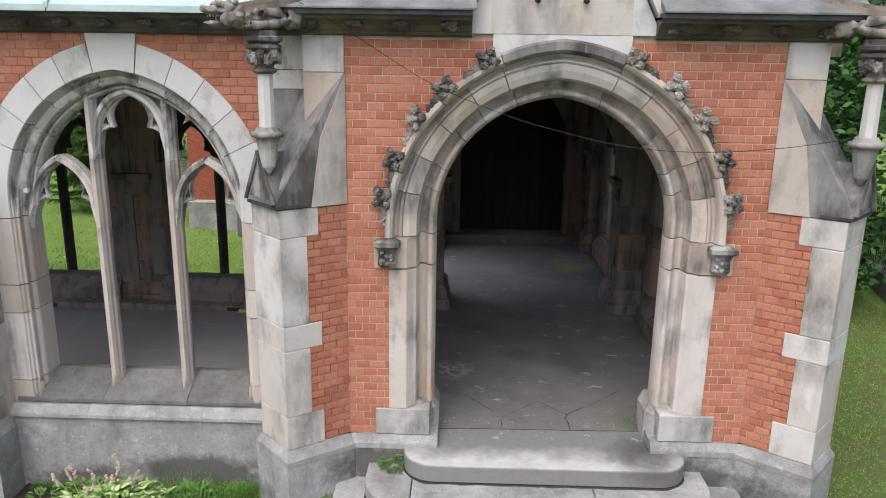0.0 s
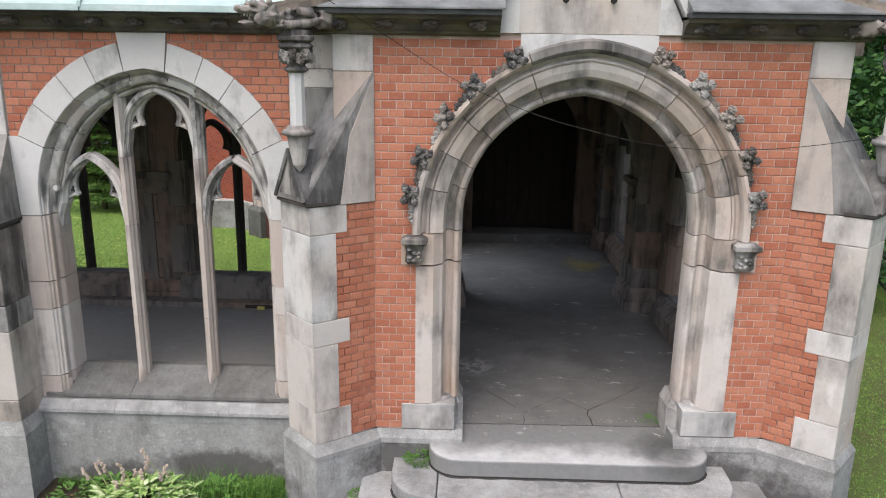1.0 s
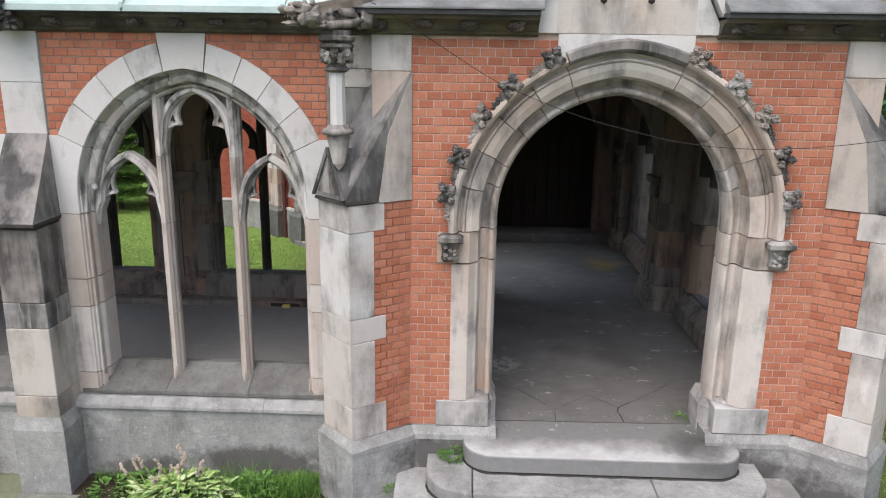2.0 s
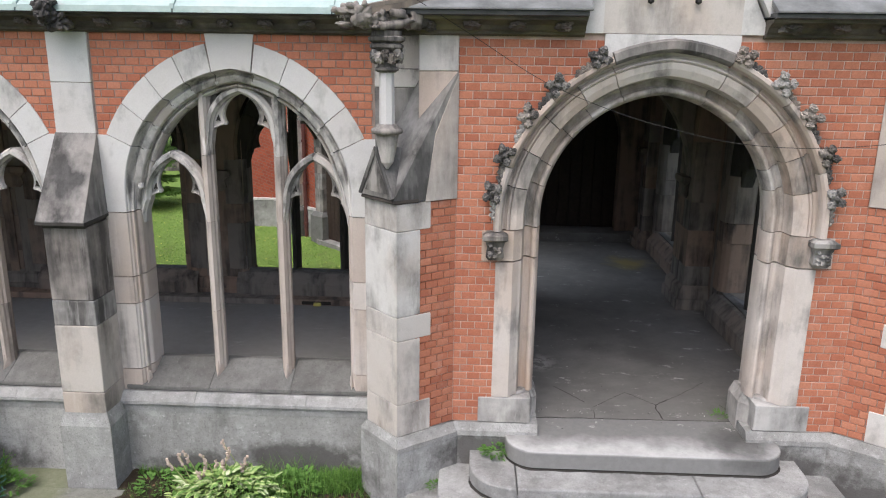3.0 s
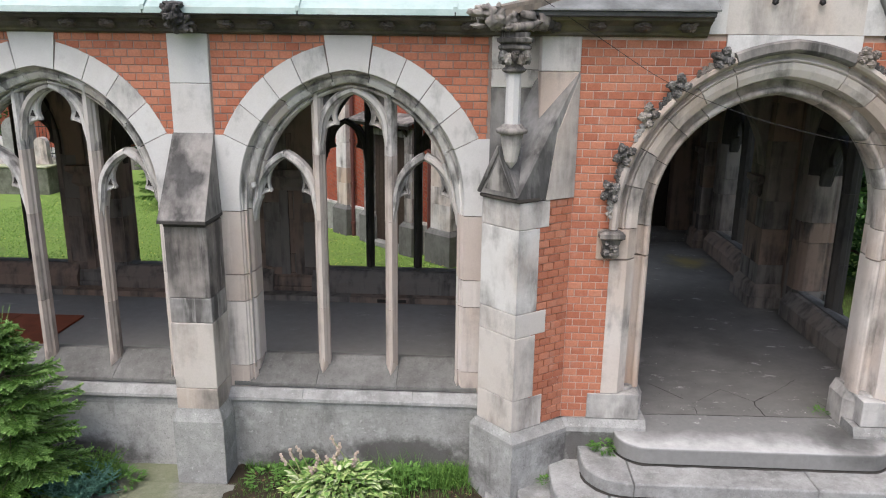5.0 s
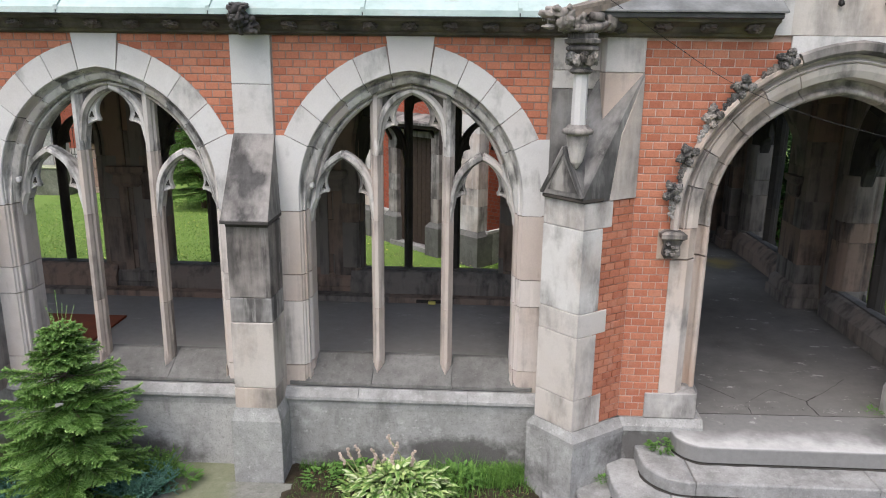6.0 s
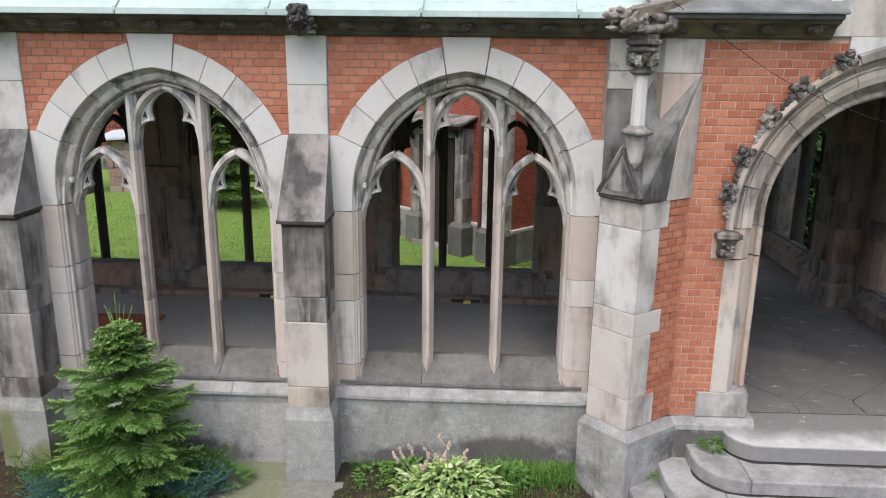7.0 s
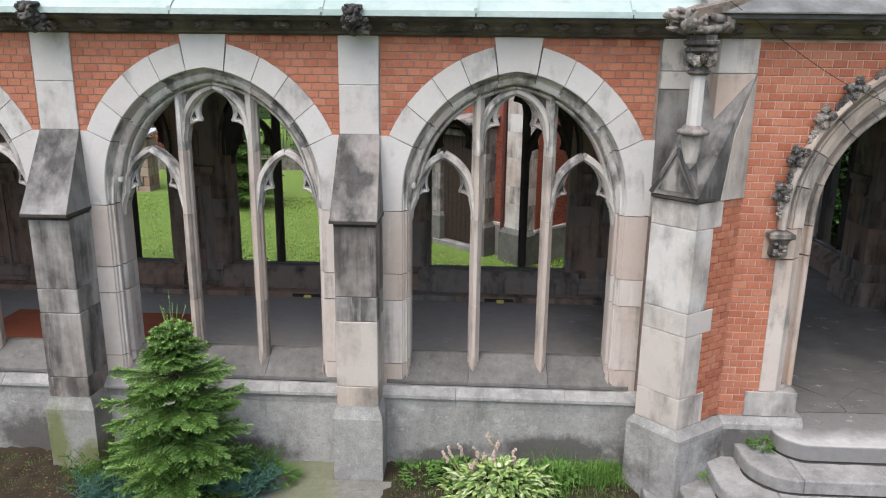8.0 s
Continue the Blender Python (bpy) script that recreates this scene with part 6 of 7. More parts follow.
soil_bed(-2.97, -0.28, -1.5, -0.08, "dark soil of the planting bed")
soil_bed(-9.0, -4.33, -1.7, -0.08, "brown bare soil below the wall")


PEBBLE = leaf_material("mixed_gravel", (0.05, 0.048, 0.045), (0.30, 0.29, 0.28), (0.6, 0.59, 0.57), 0.9)

# ---- loose gravel and crumbs at the foot of the steps ----
rngg = random.Random(17)
gv, gf = [], []
for _ in range(260):
    x, y, s = -0.05 + rngg.gauss(0.25, 0.16), -1.05 + rngg.gauss(0, 0.14), rngg.uniform(0.006, 0.018)
    base = len(gv)
    gv += [(x + s * rngg.uniform(0.7, 1.2) * math.cos(k * 1.571), y + s * rngg.uniform(0.7, 1.2) * math.sin(k * 1.571), GZ + 0.05) for k in range(4)]
    gv.append((x, y, GZ + 0.05 + s * rngg.uniform(0.6, 1.1)))
    gf += [(base + k, base + (k + 1) % 4, base + 4) for k in range(4)]
tagged(from_lists("gravel", gv, gf, PEBBLE), "pale and dark loose gravel beside the steps", "gravel", kind="stuff")
cv, cf = [], []
for _ in range(150):
    x, y, s = rngg.uniform(1.3, 3.5), rngg.choice((rngg.gauss(0.19, 0.03), rngg.uniform(-0.5, 2.5))), rngg.uniform(0.003, 0.008)
    base = len(cv)
    cv += [(x + s * math.cos(k * 1.571), y + s * math.sin(k * 1.571), 0.001) for k in range(4)] + [(x, y, 0.001 + s)]
    cf += [(base + k, base + (k + 1) % 4, base + 4) for k in range(4)]
tagged(from_lists("crumbs", cv, cf, PEBBLE), "pale mortar crumbs on the floor", "debris", kind="stuff")


# ---- fallen leaves and twigs on the bare soil ----
LITTER = leaf_material("dry_leaf_litter", (0.05, 0.028, 0.018), (0.13, 0.075, 0.045), (0.26, 0.17, 0.10), 0.9)
lv, lf = [], []
for _ in range(1500):
    bed = rngg.random() < 0.72
    x, y = (rngg.uniform(-8.8, -4.4), rngg.uniform(-1.6, -0.16)) if bed else (rngg.uniform(-2.8, -0.4), rngg.uniform(-1.45, -0.16))
    a, l, w = rngg.uniform(0, 6.283), rngg.uniform(0.012, 0.045), rngg.uniform(0.004, 0.014)
    z = GZ + 0.055 + rngg.uniform(0.0, 0.035)
    dx, dy = math.cos(a), math.sin(a)
    base = len(lv)
    lv += [(x - dx * l / 2, y - dy * l / 2, z), (x - dy * w, y + dx * w, z + rngg.uniform(0.0, 0.008)), (x + dx * l / 2, y + dy * l / 2, z + rngg.uniform(-0.006, 0.008)), (x + dy * w, y - dx * w, z)]
    lf.append((base, base + 1, base + 2, base + 3))
tagged(from_lists("leaf_litter", lv, lf, LITTER), "brown fallen leaves and twigs on the bare soil", "litter", kind="stuff")


# ---- plants ----
def blades(name, label, n, where, height, width, material, lean=0.5, seed=1, parent=None, flop=1.0):
    """Many bent grass blades; where(rng) gives a foot."""
    rng = random.Random(seed)
    v, f = [], []
    for _ in range(n):
        x, y, z = where(rng)
        h = height * rng.uniform(0.5, 1.15)
        a = rng.uniform(0, 2 * math.pi)
        l = lean * rng.uniform(0.1, 1.0) * h
        dx, dy = math.cos(a), math.sin(a)
        sx, sy = -dy * width / 2, dx * width / 2
        k = len(v)
        v += [(x - sx, y - sy, z), (x + sx, y + sy, z), (x + dx * l * 0.35 + sx * 0.8, y + dy * l * 0.35 + sy * 0.8, z + h * 0.6), (x + dx * l * 0.35 - sx * 0.8, y + dy * l * 0.35 - sy * 0.8, z + h * 0.6), (x + dx * l, y + dy * l, z + h * (1 - 0.25 * flop * l / h))]
        f += [(k, k + 1, k + 2, k + 3), (k + 3, k + 2, k + 4)]
    ob = from_lists(name, v, f, material, parent)
    return tagged(ob, label, "grass", kind="stuff") if parent is None else ob


def within(x0, x1, y0, y1, z):
    return lambda r: (r.uniform(x0, x1), r.uniform(y0, y1), z)


blades("grass", "short green lawn grass", 70000, within(-14, 1.5, 4.6, 15.5, GZ - 0.01), 0.050, 0.018, GRASS, 1.7, 2)
blades("grass", "patchy green lawn grass beside the porch", 42000, within(4.9, 9.5, -2.0, 8.0, GZ + 0.02), 0.055, 0.010, GRASS, 1.7, 3)
# mossy soil sheet whose dark tone also paints in the trees' shade
bm = bmesh.new()
nx, ny = 24, 52
g = [[bm.verts.new((4.75 + 0.2 * i, -2.2 + 0.2 * j, GZ + (0.035 + 0.012 * noise.noise(Vector((i * 0.5, j * 0.5, 9))) if 0 < i < nx and 0 < j < ny else -0.03))) for i in range(nx + 1)] for j in range(ny + 1)]
for j in range(ny):
    for i in range(nx):
        bm.faces.new((g[j][i], g[j][i + 1], g[j + 1][i + 1], g[j + 1][i]))
tagged(part("lawn_soil", bm, MOSSY_SOIL, smooth=True), "mossy soil sheet, darkened like tree shade, under the patchy lawn", "soil", kind="stuff")
blades("grass", "lush grass tuft against the wall", 2200, lambda r: (-0.62 + r.gauss(0, 0.18), -0.25 + r.gauss(0, 0.09), GZ + 0.02), 0.21, 0.006, TUFT, 0.9, 4)
blades("grass", "ragged grass of the planting bed", 2600, within(-2.85, -0.36, -1.5, -0.14, GZ + 0.03), 0.09, 0.005, TUFT, 1.2, 5)
blades("grass", "sparse grass on the bare soil", 5200, within(-8.5, -4.33, -1.6, -0.2, GZ + 0.02), 0.055, 0.005, TUFT, 1.2, 6)
blades("grass", "thin grass growing through the planting", 420, lambda r: (-1.25 + r.gauss(0, 0.24), -0.50 + r.gauss(0, 0.16), GZ + 0.05), 0.38, 0.005, TUFT, 0.9, 8)
blades("grass", "grass along the foot of the wall", 900, within(-2.85, -0.4, -0.2, -0.1, GZ + 0.03), 0.13, 0.005, TUFT, 1.0, 7)


rng0 = random.Random(31)
dv, df = [], []
for _ in range(900):
    x, y, r = rng0.uniform(-13, -0.5), rng0.uniform(5.5, 15), rng0.uniform(0.008, 0.02)
    k0 = len(dv)
    dv += [(x + r * math.cos(t * 1.0472), y + r * math.sin(t * 1.0472), GZ + 0.055) for t in range(6)]
    df.append(tuple(range(k0, k0 + 6)))
tagged(from_lists("dandelion", dv, df, DANDELION), "scattered yellow dandelions in the lawn", "flowers", kind="stuff")


def leaf(v, f, base, direction, up, length, width, cup=0.25, n=5):
    """A pointed oval leaf of two rows of faces, folded along its midrib and bowed."""
    d = Vector(direction).normalized()
    side = d.cross(Vector(up)).normalized()
    nrm = side.cross(d)
    k = len(v)
    for i in range(n + 1):
        t = i / n
        w = width / 2 * math.sin(math.pi * t ** 0.75) if t < 1 else 0.0
        c = Vector(base) + d * length * t - nrm * length * 0.35 * t * t
        v += [tuple(c - side * w + nrm * w * cup), tuple(c), tuple(c + side * w + nrm * w * cup)]
    for i in range(n):
        a = k + 3 * i
        f += [(a, a + 1, a + 4, a + 3), (a + 1, a + 2, a + 5, a + 4)]


def margined_leaf(base, direction, length, width, heart, edge, parent, wave):
    """A broad ribbed leaf whose cream heart and green margin are set apart; it arches over and its margin waves."""
    d = Vector(direction).normalized()
    side = d.cross(Vector((0, 0, 1))).normalized()
    nrm = side.cross(d)
    v, f, which = [], [], []
    n = 7
    for i in range(n + 1):
        t = i / n
        w = width / 2 * math.sin(math.pi * (0.04 + 0.96 * t) ** 0.62) ** 0.8 if i < n else 0.0
        c = Vector(base) + d * length * t - nrm * length * 0.45 * t * t
        for k in (-1.0, -0.58, 0.0, 0.58, 1.0):
            ripple = 0.10 * w * math.sin(i * 1.9 + wave + 2.0 * k) * abs(k)
            v.append(tuple(c + side * w * k + nrm * (w * 0.32 * abs(k) + ripple)))
    for i in range(n):
        for j in range(4):
            a = 5 * i + j
            f.append((a, a + 1, a + 6, a + 5))
            which.append(1 if j in (0, 3) else 0)
    ob = from_lists("leaf", v, f, heart, parent)
    ob.data.materials.append(edge)
    ob.data.polygons.foreach_set("material_index", which)
    ob.data.polygons.foreach_set("use_smooth", [True] * len(f))


def hosta(x, y, radius, count, seed):
    rng = random.Random(seed)
    plant = thing("hosta", "cream-variegated hosta clump with faded flower stalks", "plant", at=(x, y, GZ))
    for _ in range(count):
        a = rng.uniform(0, 2 * math.pi)
        r = radius * math.sqrt(rng.random()) * 0.85
        h = 0.11 + 0.20 * (1 - r / radius) + rng.uniform(-0.08, 0.11)
        out = Vector((math.cos(a) + rng.uniform(-0.4, 0.4), math.sin(a) + rng.uniform(-0.4, 0.4), rng.uniform(0.0, 1.1)))
        heart, edge = ((0, 1), (2, 1), (1, 0), (1, 2), (2, 1))[rng.randrange(5)]
        margined_leaf((r * math.cos(a), 0.62 * r * math.sin(a), h), out, rng.uniform(0.07, 0.14), rng.uniform(0.06, 0.095), HOSTA_LEAF[heart], HOSTA_LEAF[edge], plant, rng.uniform(0, 6.28))
    v, f = [], []
    for _ in range(650):
        a = rng.uniform(0, 2 * math.pi)
        r = radius * math.sqrt(rng.random()) * 1.02
        h = 0.05 + 0.27 * (1 - (r / radius) ** 2) + rng.uniform(-0.06, 0.06)
        out = Vector((math.cos(a) + rng.uniform(-0.5, 0.5), math.sin(a) + rng.uniform(-0.5, 0.5), rng.uniform(0.0, 1.0)))
        leaf(v, f, (r * math.cos(a), 0.62 * r * math.sin(a), h), out, (0, 0, 1), rng.uniform(0.045, 0.085), rng.uniform(0.03, 0.055), 0.25, 4)
    tagged(from_lists("small_leaves", v, f, HOSTA, plant), kind="stuff")
    for k in range(13):
        bx, by = rng.uniform(-0.85, 0.35) * radius, rng.uniform(-0.05, 0.45) * radius
        top = rng.uniform(0.36, 0.60)
        lx, ly = rng.uniform(-0.22, 0.16), rng.uniform(-0.08, 0.08)
        bm = bmesh.new()
        tube(bm, [(bx, by, 0.2), (bx + lx * 0.5, by + ly * 0.5, top * 0.7), (bx + lx, by + ly, top)], [0.006, 0.005, 0.003], 5)
        st = part("stalk", bm, WEED_STALK, plant)
        bm = bmesh.new()
        for j in range(7):
            q = 0.80 + 0.035 * j
            carved(bm, bx + lx * q + rng.uniform(-0.014, 0.014), by + ly * q + rng.uniform(-0.014, 0.014), top * q, 0.014, 0.014, 0.018, k + j, 2.0, 0.5, 1)
        part("flower_head", bm, HUSK, st)


def hosta_leaf_material(name, edge, heart):
    n = Nodes(name, 0.45)
    f = n.noise(16.0, 3.0, 0.5)
    return n.done(n.mix(n.ramp(f, band(0.42, 0.58)), heart, edge), n.noise(60.0, 2.0), 0.15, 0.004)


HOSTA_LEAF = [hosta_leaf_material("hosta_cream", (0.37, 0.44, 0.19), (0.25, 0.35, 0.11)), hosta_leaf_material("hosta_green", (0.19, 0.30, 0.08), (0.10, 0.20, 0.045)), hosta_leaf_material("hosta_white", (0.50, 0.53, 0.34), (0.32, 0.40, 0.17))]
WEED_STALK = plain_material("pale_green_stalk", (0.22, 0.27, 0.10), (0.30, 0.28, 0.15), 20.0)
hosta(-1.72, -0.64, 0.60, 270, 3)


def needles(v, f, a, b, count, length, rng, droop=0.0):
    """Needles round a twig from a to b."""
    a, b = Vector(a), Vector(b)
    d = (b - a).normalized()
    s = d.cross(Vector((0, 0, 1)))
    s = s.normalized() if s.length > 0.01 else Vector((1, 0, 0))
    u = s.cross(d)
    for i in range(count):
        p = a.lerp(b, rng.random())
        t = rng.uniform(0, 2 * math.pi)
        o = (s * math.cos(t) + u * math.sin(t) * 0.8 + d * 0.9).normalized()
        w = o.cross(d).normalized() * 0.004
        k = len(v)
        q = p + o * length * rng.uniform(0.7, 1.1)
        v += [tuple(p - w), tuple(p + w), tuple(q)]
        f.append((k, k + 1, k + 2))


def spruce(name, label, x, y, height, widths, tiers, seed, wall=None, scale=1.0, group=""):
    """A spruce of flat fans in tiers; widths are (height, reach) pairs, tiers the heights of its whorls."""
    rng = random.Random(seed)
    tree = thing(name, label, "tree", group, at=(x, y, GZ))
    bm = bmesh.new()
    tube(bm, [(0, 0, -0.05), (0.01, 0, height * 0.5), (0, 0.01, height)], [0.035 * scale, 0.02 * scale, 0.006], 7)
    part("trunk", bm, BARK, tree)
    v, f, tv, tf = [], [], [], []
    limbs = bmesh.new()

    def reach(z):
        for (za, ra), (zb, rb) in zip(widths, widths[1:]):
            if z <= zb:
                return ra + (rb - ra) * max(0.0, (z - za) / (zb - za))
        return widths[-1][1]

    def fan(z, r, a, bright):
        dx, dy = math.cos(a), math.sin(a)
        if wall is not None and y + dy * r > wall:
            r = max(0.08, (wall - y) / max(dy, 0.05))
        rel = z / height
        rise = r * (-0.20 + 0.45 * max(0.0, rel - 0.35)) + rng.uniform(-0.03, 0.03) * scale
        pts = [Vector((dx * r * t, dy * r * t, z + rise * t + 0.16 * r * t * t)) for t in (0.0, 0.3, 0.6, 0.85, 1.0)]
        tube(limbs, [tuple(p) for p in pts], [0.008 * scale, 0.006 * scale, 0.0035 * scale, 0.002, 0.0015], 5)
        ahead, side = Vector((dx, dy, 0)), Vector((-dy, dx, 0))
        nl = 0.026 * scale
        for k, (p, q) in enumerate(zip(pts, pts[1:])):
            into = (tv, tf) if bright and k > 2 else (v, f)
            needles(*into, p, q, int((70 * r + 20) / 1.0), nl, rng)
        m = max(4, int(r / (0.040 * scale)))
        for j in range(m):
            t = 0.16 + 0.84 * (j + rng.random() * 0.5) / m
            i = min(3, int(t * 4))
            base = pts[0].lerp(pts[4], t)
            base.z = z + rise * t + 0.16 * r * t * t
            tw = min(0.34 * r * (1.12 - t) + 0.07 * scale, 0.30 * scale + 0.05) * rng.uniform(0.75, 1.1)
            for sgn in (1, -1):
                end = base + (side * sgn * 0.8 + ahead * 0.75).normalized() * tw + Vector((0, 0, rng.uniform(-0.035, 0.005) * scale))
                if wall is not None and y + end.y > wall + 0.02:
                    continue
                mid = base.lerp(end, 0.5)
                needles(v, f, base, mid, int(26 + 190 * tw / scale), nl, rng)
                needles(*((tv, tf) if bright else (v, f)), mid, end, int(36 + 240 * tw / scale), nl * 0.95, rng)

    for zt in tiers:
        n = 11
        turn = rng.uniform(0, 6.28)
        for i in range(n):
            fan(zt + rng.uniform(-0.03, 0.03) * scale, reach(zt) * rng.uniform(0.76, 1.06), turn + 6.283 * i / n + rng.uniform(-0.2, 0.2), True)
        for i in range(11):
            z = zt + rng.uniform(0.05, 0.26) * scale
            if z < height * 0.93:
                fan(z, reach(z) * rng.uniform(0.42, 0.80), rng.uniform(0, 6.28), i % 3 == 0)
    part("branch_wood", limbs, BARK, tree)
    from_lists("needles", v, f, NEEDLES, tree)
    from_lists("young_needles", tv, tf, NEEDLE_TIPS if scale < 1.5 else NEEDLES, tree, "light green shoot tips" if scale < 1.5 else "")
    # upright shoots at the top
    for k in range(9):
        a = 6.283 * k / 9 + rng.uniform(-0.3, 0.3)
        lean = 0.0 if k == 0 else rng.uniform(0.05, 0.22) * scale
        vv, ff = [], []
        foot = (0.2 * lean * math.cos(a), 0.2 * lean * math.sin(a), height * (0.90 if k else 0.93))
        end = (lean * math.cos(a), lean * math.sin(a), height + (0.32 if k == 0 else rng.uniform(0.06, 0.27)) * scale)
        needles(vv, ff, foot, end, 120, 0.014 * scale, rng)
        from_lists("leader_shoot", vv, ff, NEEDLE_TIPS if scale < 1.5 else NEEDLES, tree)


spruce("spruce", "young green spruce growing before the wall", -4.91, -0.90, 1.94,
       ((0.0, 0.74), (0.6, 0.74), (1.18, 0.69), (1.42, 0.50), (1.62, 0.31), (1.84, 0.19), (2.0, 0.08)),
       (0.17, 0.48, 0.80, 1.12, 1.40, 1.60, 1.75, 1.86), 8, -0.13)


spruce("lawn_spruce", "dark drooping spruce on the lawn", -9.1, 13.9, 3.6,
       ((0.0, 1.25), (0.9, 1.3), (2.0, 0.95), (3.0, 0.5), (3.7, 0.15)), (0.55, 0.95, 1.35, 1.75, 2.15, 2.55, 2.9, 3.2, 3.4), 12, None, 2.4)


def juniper(x, y, radius, seed, material, label):
    rng = random.Random(seed)
    v, f = [], []
    for i in range(120):
        a = rng.uniform(0, 2 * math.pi)
        r = radius * rng.uniform(0.35, 1.0)
        h = rng.uniform(0.10, 0.42)
        p0 = Vector((r * 0.25 * math.cos(a), r * 0.25 * math.sin(a), 0.03))
        p1 = Vector((r * math.cos(a), r * 0.6 * math.sin(a), h))
        if y + p1.y > -0.12:
            continue
        needles(v, f, p0.lerp(p1, 0.25), p1, 130, 0.016, rng)
        for j in range(5):
            b = p0.lerp(p1, rng.uniform(0.35, 0.95))
            e = b + Vector((rng.uniform(-1, 1), rng.uniform(-1, 1), rng.uniform(-0.1, 0.7))).normalized() * 0.09
            needles(v, f, b, e, 60, 0.014, rng)
    ob = from_lists("juniper", v, f, material)
    ob.location = (x, y, GZ)
    tagged(ob, label, "shrub", "low junipers")


juniper(-4.38, -0.78, 0.50, 1, JUNIPER, "low blue-green juniper beside the spruce")
juniper(-5.52, -1.12, 0.50, 2, JUNIPER, "low blue-green juniper before the spruce")
juniper(-5.72, -0.72, 0.58, 3, NEEDLES, "low dark green juniper beside the spruce")
juniper(-4.30, -0.55, 0.30, 4, NEEDLES, "low dark green juniper by the slab")


def leafy_weed(x, y, z, radius, count, size, seed, label, material=None):
    rng = random.Random(seed)
    weed = thing("weed", label, "plant", "weeds", at=(x, y, z))
    for _ in range(count):
        a = rng.uniform(0, 2 * math.pi)
        r = radius * math.sqrt(rng.random())
        h = radius * rng.uniform(0.2, 0.9) * (1.1 - r / radius * 0.6)
        v, f = [], []
        leaf(v, f, (r * math.cos(a), r * math.sin(a), h), (math.cos(a), math.sin(a), rng.uniform(0.2, 1.2)), (0, 0, 1), size * rng.uniform(0.6, 1.2), size * 0.45, 0.2, 3)
        from_lists("leaf", v, f, material or WEED, weed)


leafy_weed(0.93, -0.44, -0.19, 0.13, 150, 0.055, 1, "bright green weed growing on the step")
leafy_weed(3.28, 0.14, 0.0, 0.09, 45, 0.04, 2, "small green weed in the threshold joint")
leafy_weed(0.36, -0.66, -0.46, 0.09, 60, 0.045, 3, "small green weed at the step's end")
leafy_weed(-4.05, -0.52, GZ + 0.02, 0.20, 110, 0.075, 4, "green leafy weed on the slab's edge")
leafy_weed(-1.12, -0.36, GZ + 0.05, 0.22, 130, 0.09, 5, "green leafy weed behind the hosta")
leafy_weed(-2.55, -0.42, GZ + 0.03, 0.20, 80, 0.07, 6, "low weed beside the buttress plinth")
leafy_weed(-2.20, -0.30, GZ + 0.03, 0.22, 110, 0.08, 7, "low weed by the plastered wall")


def tree(x, y, height, spread, count, seed, label, low=0.25):
    """A broadleaf tree: tapered trunk, limbs and a ragged crown of small leaves in clumps."""
    rng = random.Random(seed)
    t = thing("tree", label, "tree", "background trees", at=(x, y, GZ))
    bm = bmesh.new()
    tube(bm, [(0, 0, -0.1), (0.1, 0, height * 0.35), (0.0, 0.1, height * 0.8)], [height * 0.028, height * 0.02, 0.03], 8)
    tips = []
    for i in range(16):
        a = rng.uniform(0, 6.28)
        z0 = height * rng.uniform(low, 0.7)
        r = spread * rng.uniform(0.55, 1.0)
        tip = (r * math.cos(a), r * math.sin(a), z0 + height * rng.uniform(0.02, 0.25))
        tube(bm, [(0, 0, z0 * 0.9), (tip[0] * 0.5, tip[1] * 0.5, z0 + 0.1), tip], [0.07, 0.045, 0.015], 6)
        tips.append(tip)
    part("trunk", bm, BARK, t)
    v, f = [], []
    clumps = [(tp[0] * k, tp[1] * k, tp[2] + rng.uniform(-0.3, 0.5)) for tp in tips for k in (0.5, 0.8, 1.05)]
    clumps += [(rng.gauss(0, spread * 0.4), rng.gauss(0, spread * 0.4), height * rng.uniform(low, 1.0)) for _ in range(40)]
    for _ in range(count):
        c = clumps[rng.randrange(len(clumps))]
        p = Vector((c[0] + rng.gauss(0, spread * 0.16), c[1] + rng.gauss(0, spread * 0.16), c[2] + rng.gauss(0, spread * 0.13)))
        s = rng.uniform(0.05, 0.11)
        a = Vector((rng.gauss(0, 1), rng.gauss(0, 1), rng.gauss(0, 0.6))).normalized()
        b = a.cross(Vector((rng.gauss(0, 1), rng.gauss(0, 1), rng.gauss(0, 1)))).normalized()
        k = len(v)
        v += [tuple(p - a * s), tuple(p + b * s * 0.5), tuple(p + a * s), tuple(p - b * s * 0.5)]
        f.append((k, k + 1, k + 2, k + 3))
    from_lists("crown", v, f, LEAVES, t)


tree(8.4, 10.5, 8.5, 2.6, 16000, 1, "leafy green tree beside the porch", 0.18)
tree(11.6, 7.5, 8.0, 2.6, 14000, 2, "leafy green tree behind the fence", 0.15)
tree(10.8, 14.5, 9.0, 3.0, 14000, 3, "leafy green tree behind the fence", 0.15)
tree(7.6, 6.6, 4.4, 1.6, 10000, 9, "leafy green shrub-like tree by the passage", 0.10)
# made-up bush that keeps the bright lawn out of the passage window
tree(6.3, 9.9, 4.4, 1.5, 11000, 21, "leafy green bush added behind the porch to block bright lawn", 0.05)
tree(-9.0, 24.0, 8.0, 3.0, 12000, 4, "leafy green tree beyond the lawn", 0.12)
tree(-14.0, 25.0, 8.5, 3.2, 12000, 5, "leafy green tree beyond the lawn", 0.12)
tree(-19.0, 24.0, 8.0, 3.0, 10000, 6, "leafy green tree beyond the lawn", 0.12)
tree(-24.0, 22.0, 8.0, 3.2, 10000, 7, "leafy green tree beyond the lawn", 0.12)


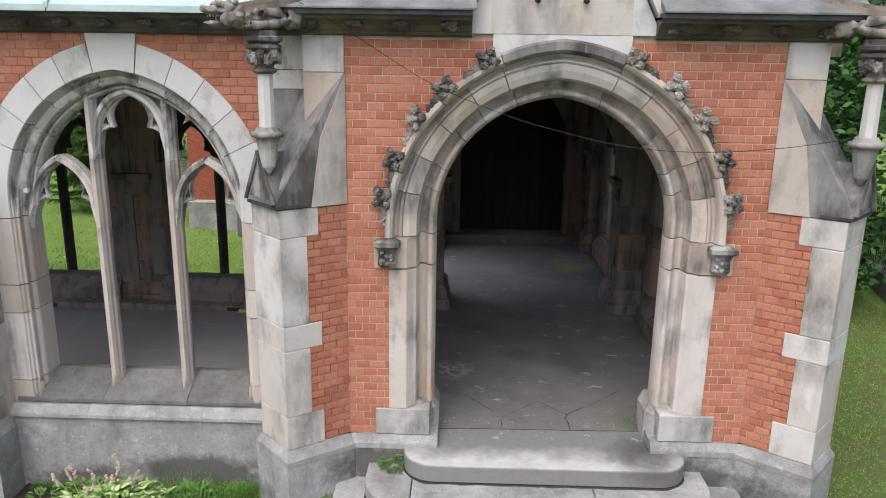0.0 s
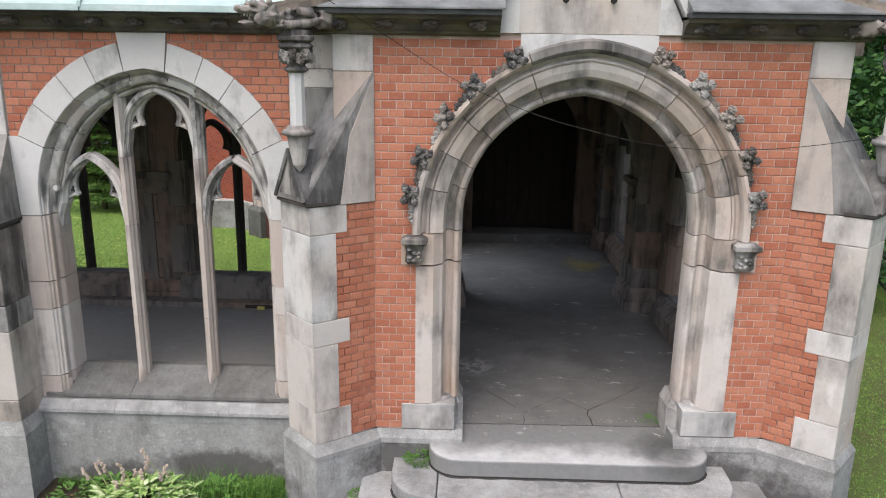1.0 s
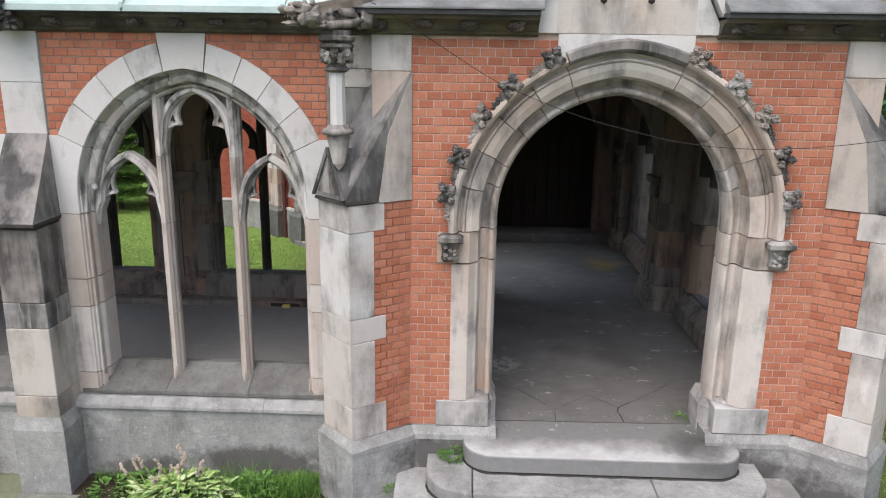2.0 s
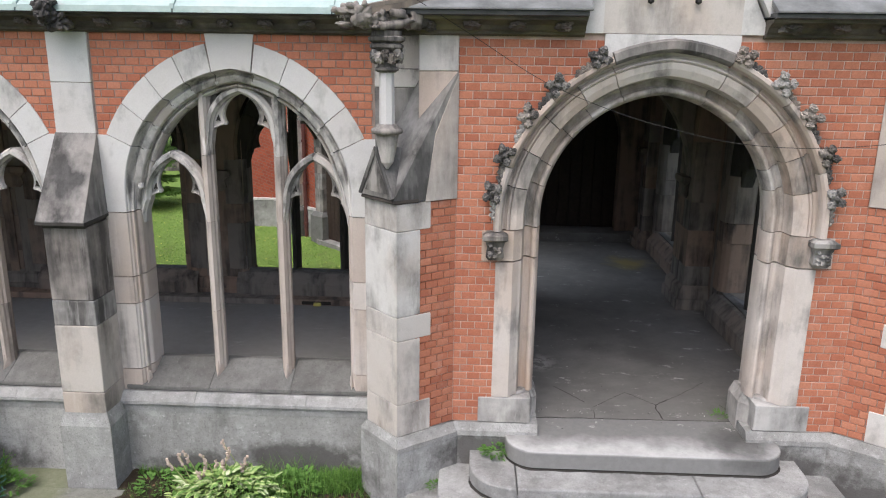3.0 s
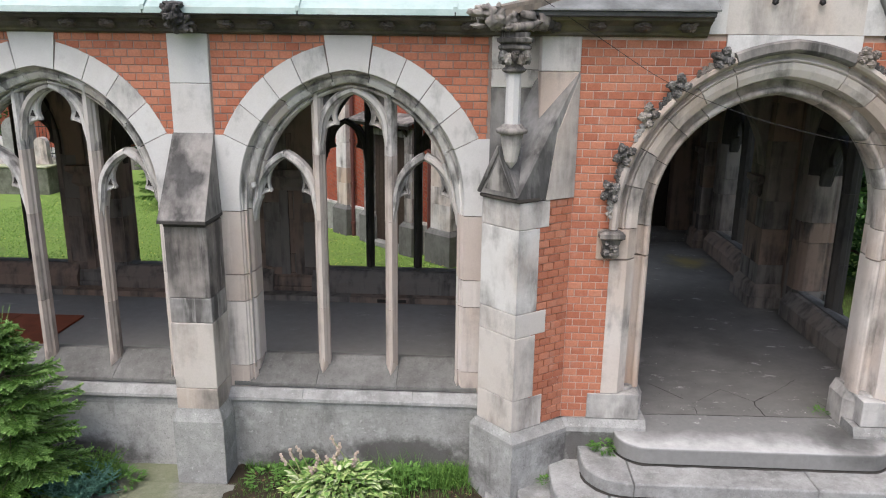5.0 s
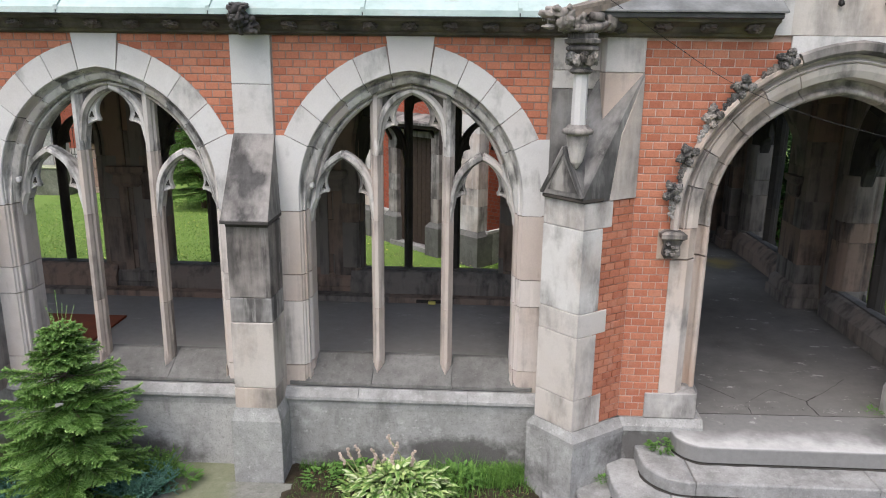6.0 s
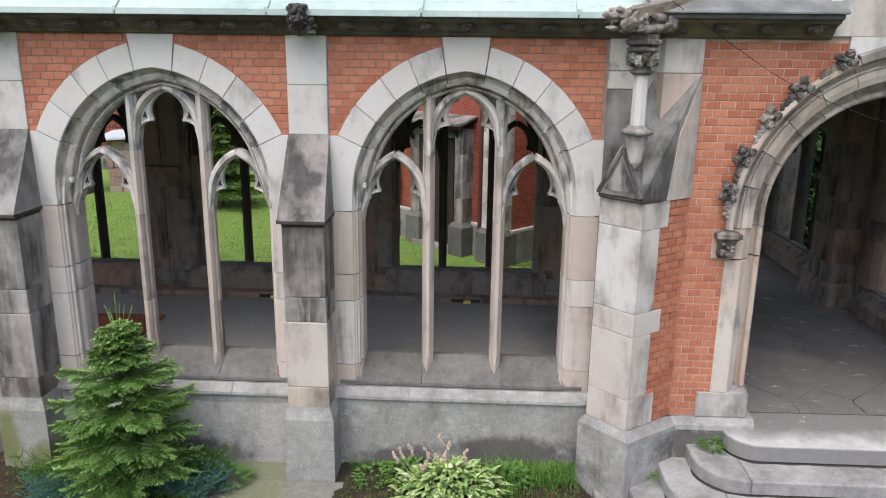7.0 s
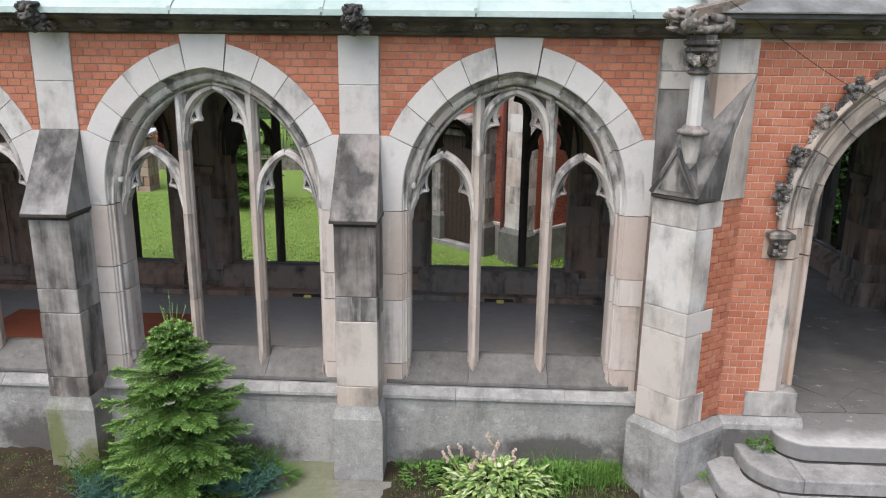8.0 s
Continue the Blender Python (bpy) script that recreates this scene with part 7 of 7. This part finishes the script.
def iron_fence(x0, y0, x1, y1, height, label):
    fence = thing("fence", label, "fence", "iron fences")
    a, b = Vector((x0, y0)), Vector((x1, y1))
    n = min(140, int((b - a).length / 0.13))
    d = (b - a).normalized()
    side = Vector((-d.y, d.x))
    bm = bmesh.new()
    ring = [a + side * 0.15, a - side * 0.15, b - side * 0.15, b + side * 0.15]
    loft(bm, [[(*p, z) for p in ring] for z in (GZ - 0.1, GZ + 0.45)])
    part("base_wall", bm, SOOT, fence)
    for z in (GZ + 0.6, GZ + height - 0.12):
        bm = bmesh.new()
        tube(bm, [(*a, z), (*b, z)], 0.018, 6)
        part("rail", bm, IRON, fence)
    bm = bmesh.new()
    tube(bm, [(0, 0, GZ + 0.42), (0, 0, GZ + height - 0.05), (0, 0, GZ + height + 0.05)], [0.011, 0.011, 0.002], 5)
    first = part("bar", bm, IRON, fence)
    first.location = (a.x, a.y, 0)
    for i in range(1, n):
        p = a.lerp(b, i / n)
        o = new("bar", first.data)
        o.parent = fence
        o.location = (p.x, p.y, 0)


iron_fence(8.6, 1.5, 11.2, 12.5, 1.75, "black iron fence on a low dark wall beside the lawn")
iron_fence(-19.0, 20.5, -6.0, 21.5, 1.75, "black iron fence on a low dark wall beyond the lawn")

# small stone hut with a white roof beyond the lawn
hut = thing("stone_hut", "small brown stone hut with a white metal roof", "hut")
for j in range(6):
    for i in range(3 if j % 2 else 2):
        cut = (-13.50, -13.30, -12.90, -12.70) if j % 2 else (-13.50, -13.08, -12.70)
        bm = bmesh.new()
        box(bm, cut[i] + 0.006, cut[i + 1] - 0.006, 15.9 + 0.015 * ((i * 2 + j) % 3), 16.7, GZ - 0.1 + 0.30 * j, GZ - 0.1 + 0.30 * j + 0.292, 0.012)
        part("wall_stone", bm, HUTSTONE, hut)
bm = bmesh.new()
loft(bm, [[(-13.72, y0, 0.92 + o), (-12.62, y0, 1.00 + o), (-12.62, y1, 1.16 + o), (-13.72, y1, 1.08 + o)] for o in (0.0, 0.07) for y0, y1 in ((15.6, 16.9),)])
part("roof", bm, WHITE, hut, "white metal roof")

# weathered stone monument on a mossy plinth at the edge of the lawn
monument = thing("stone_monument", "grey weathered stone monument on a broad mossy plinth", "monument")
LICHENED = plain_material("lichened_coping", (0.30, 0.32, 0.20), (0.40, 0.40, 0.28), 12.0)
MOSSSTONE = granite_material("mossy_plinth_stone", (0.20, 0.20, 0.165), (0.105, 0.11, 0.08), (0.045, 0.05, 0.035), 40.0)
for x0, x1, y0, z0, z1, mat, nm in ((-16.1, -13.98, 15.30, GZ - 0.1, 0.08, MOSSSTONE, "plinth"), (-16.14, -13.94, 15.26, 0.084, 0.15, LICHENED, "plinth_coping")):
    bm = bmesh.new()
    box(bm, x0, x1, y0, 2 * 15.85 - y0, z0, z1, 0.02)
    part(nm, bm, mat, monument)
bm = bmesh.new()
slab_line = [(-15.50, 0.155), (-14.55, 0.155), (-14.55, 1.25)] + [(-15.025 + 0.475 * math.cos(t * math.pi / 10), 1.27 + 0.40 * math.sin(t * math.pi / 10)) for t in range(1, 10)] + [(-15.50, 1.25)]
prism(bm, slab_line, 15.62, 15.92, "y")
part("headstone", bm, GREY, monument)
for s0 in (1, -1):
    bm = bmesh.new()
    line = [(0.478, 0.155), (0.93, 0.155), (0.90, 0.42)] + [(0.70 + 0.20 * math.cos(t * math.pi / 8), 0.80 + 0.22 * math.sin(t * math.pi / 8)) for t in range(0, 8)] + [(0.478, 0.86)]
    prism(bm, [(-15.025 + s0 * p, q) for p, q in line], 15.66, 15.88, "y")
    part("scroll", bm, STONE, monument)

# red brick house beyond the hut
house = thing("brick_house", "red brick house beyond the stone hut", "house")
bm = bmesh.new()
box(bm, -27.0, -14.9, 22.5, 29.0, GZ - 0.1, 4.2)
part("wall", bm, FARBRICK, house)
bm = bmesh.new()
box(bm, -27.05, -14.85, 22.45, 29.05, GZ - 0.1, GZ + 0.6)
part("plinth", bm, CONCRETE, house)
bm = bmesh.new()
prism(bm, [(22.2, 4.2), (29.3, 4.2), (25.75, 7.4)], -27.2, -14.7, "x")
part("roof", bm, ROOFGREY, house)

# plain hedge-green distance behind the trees
bm = bmesh.new()
for i in range(46):
    x = -60 + i * 2.7
    box(bm, x, x + 2.7, 44, 46, GZ, 6.5 + 2.2 * noise.noise(Vector((i * 0.6, 0, 0))) + 1.0 * noise.noise(Vector((i * 1.9, 3, 0))))
tagged(part("backdrop", bm, DISTANCE), "dark green distant woods", "woods", kind="structure")

lay_all()
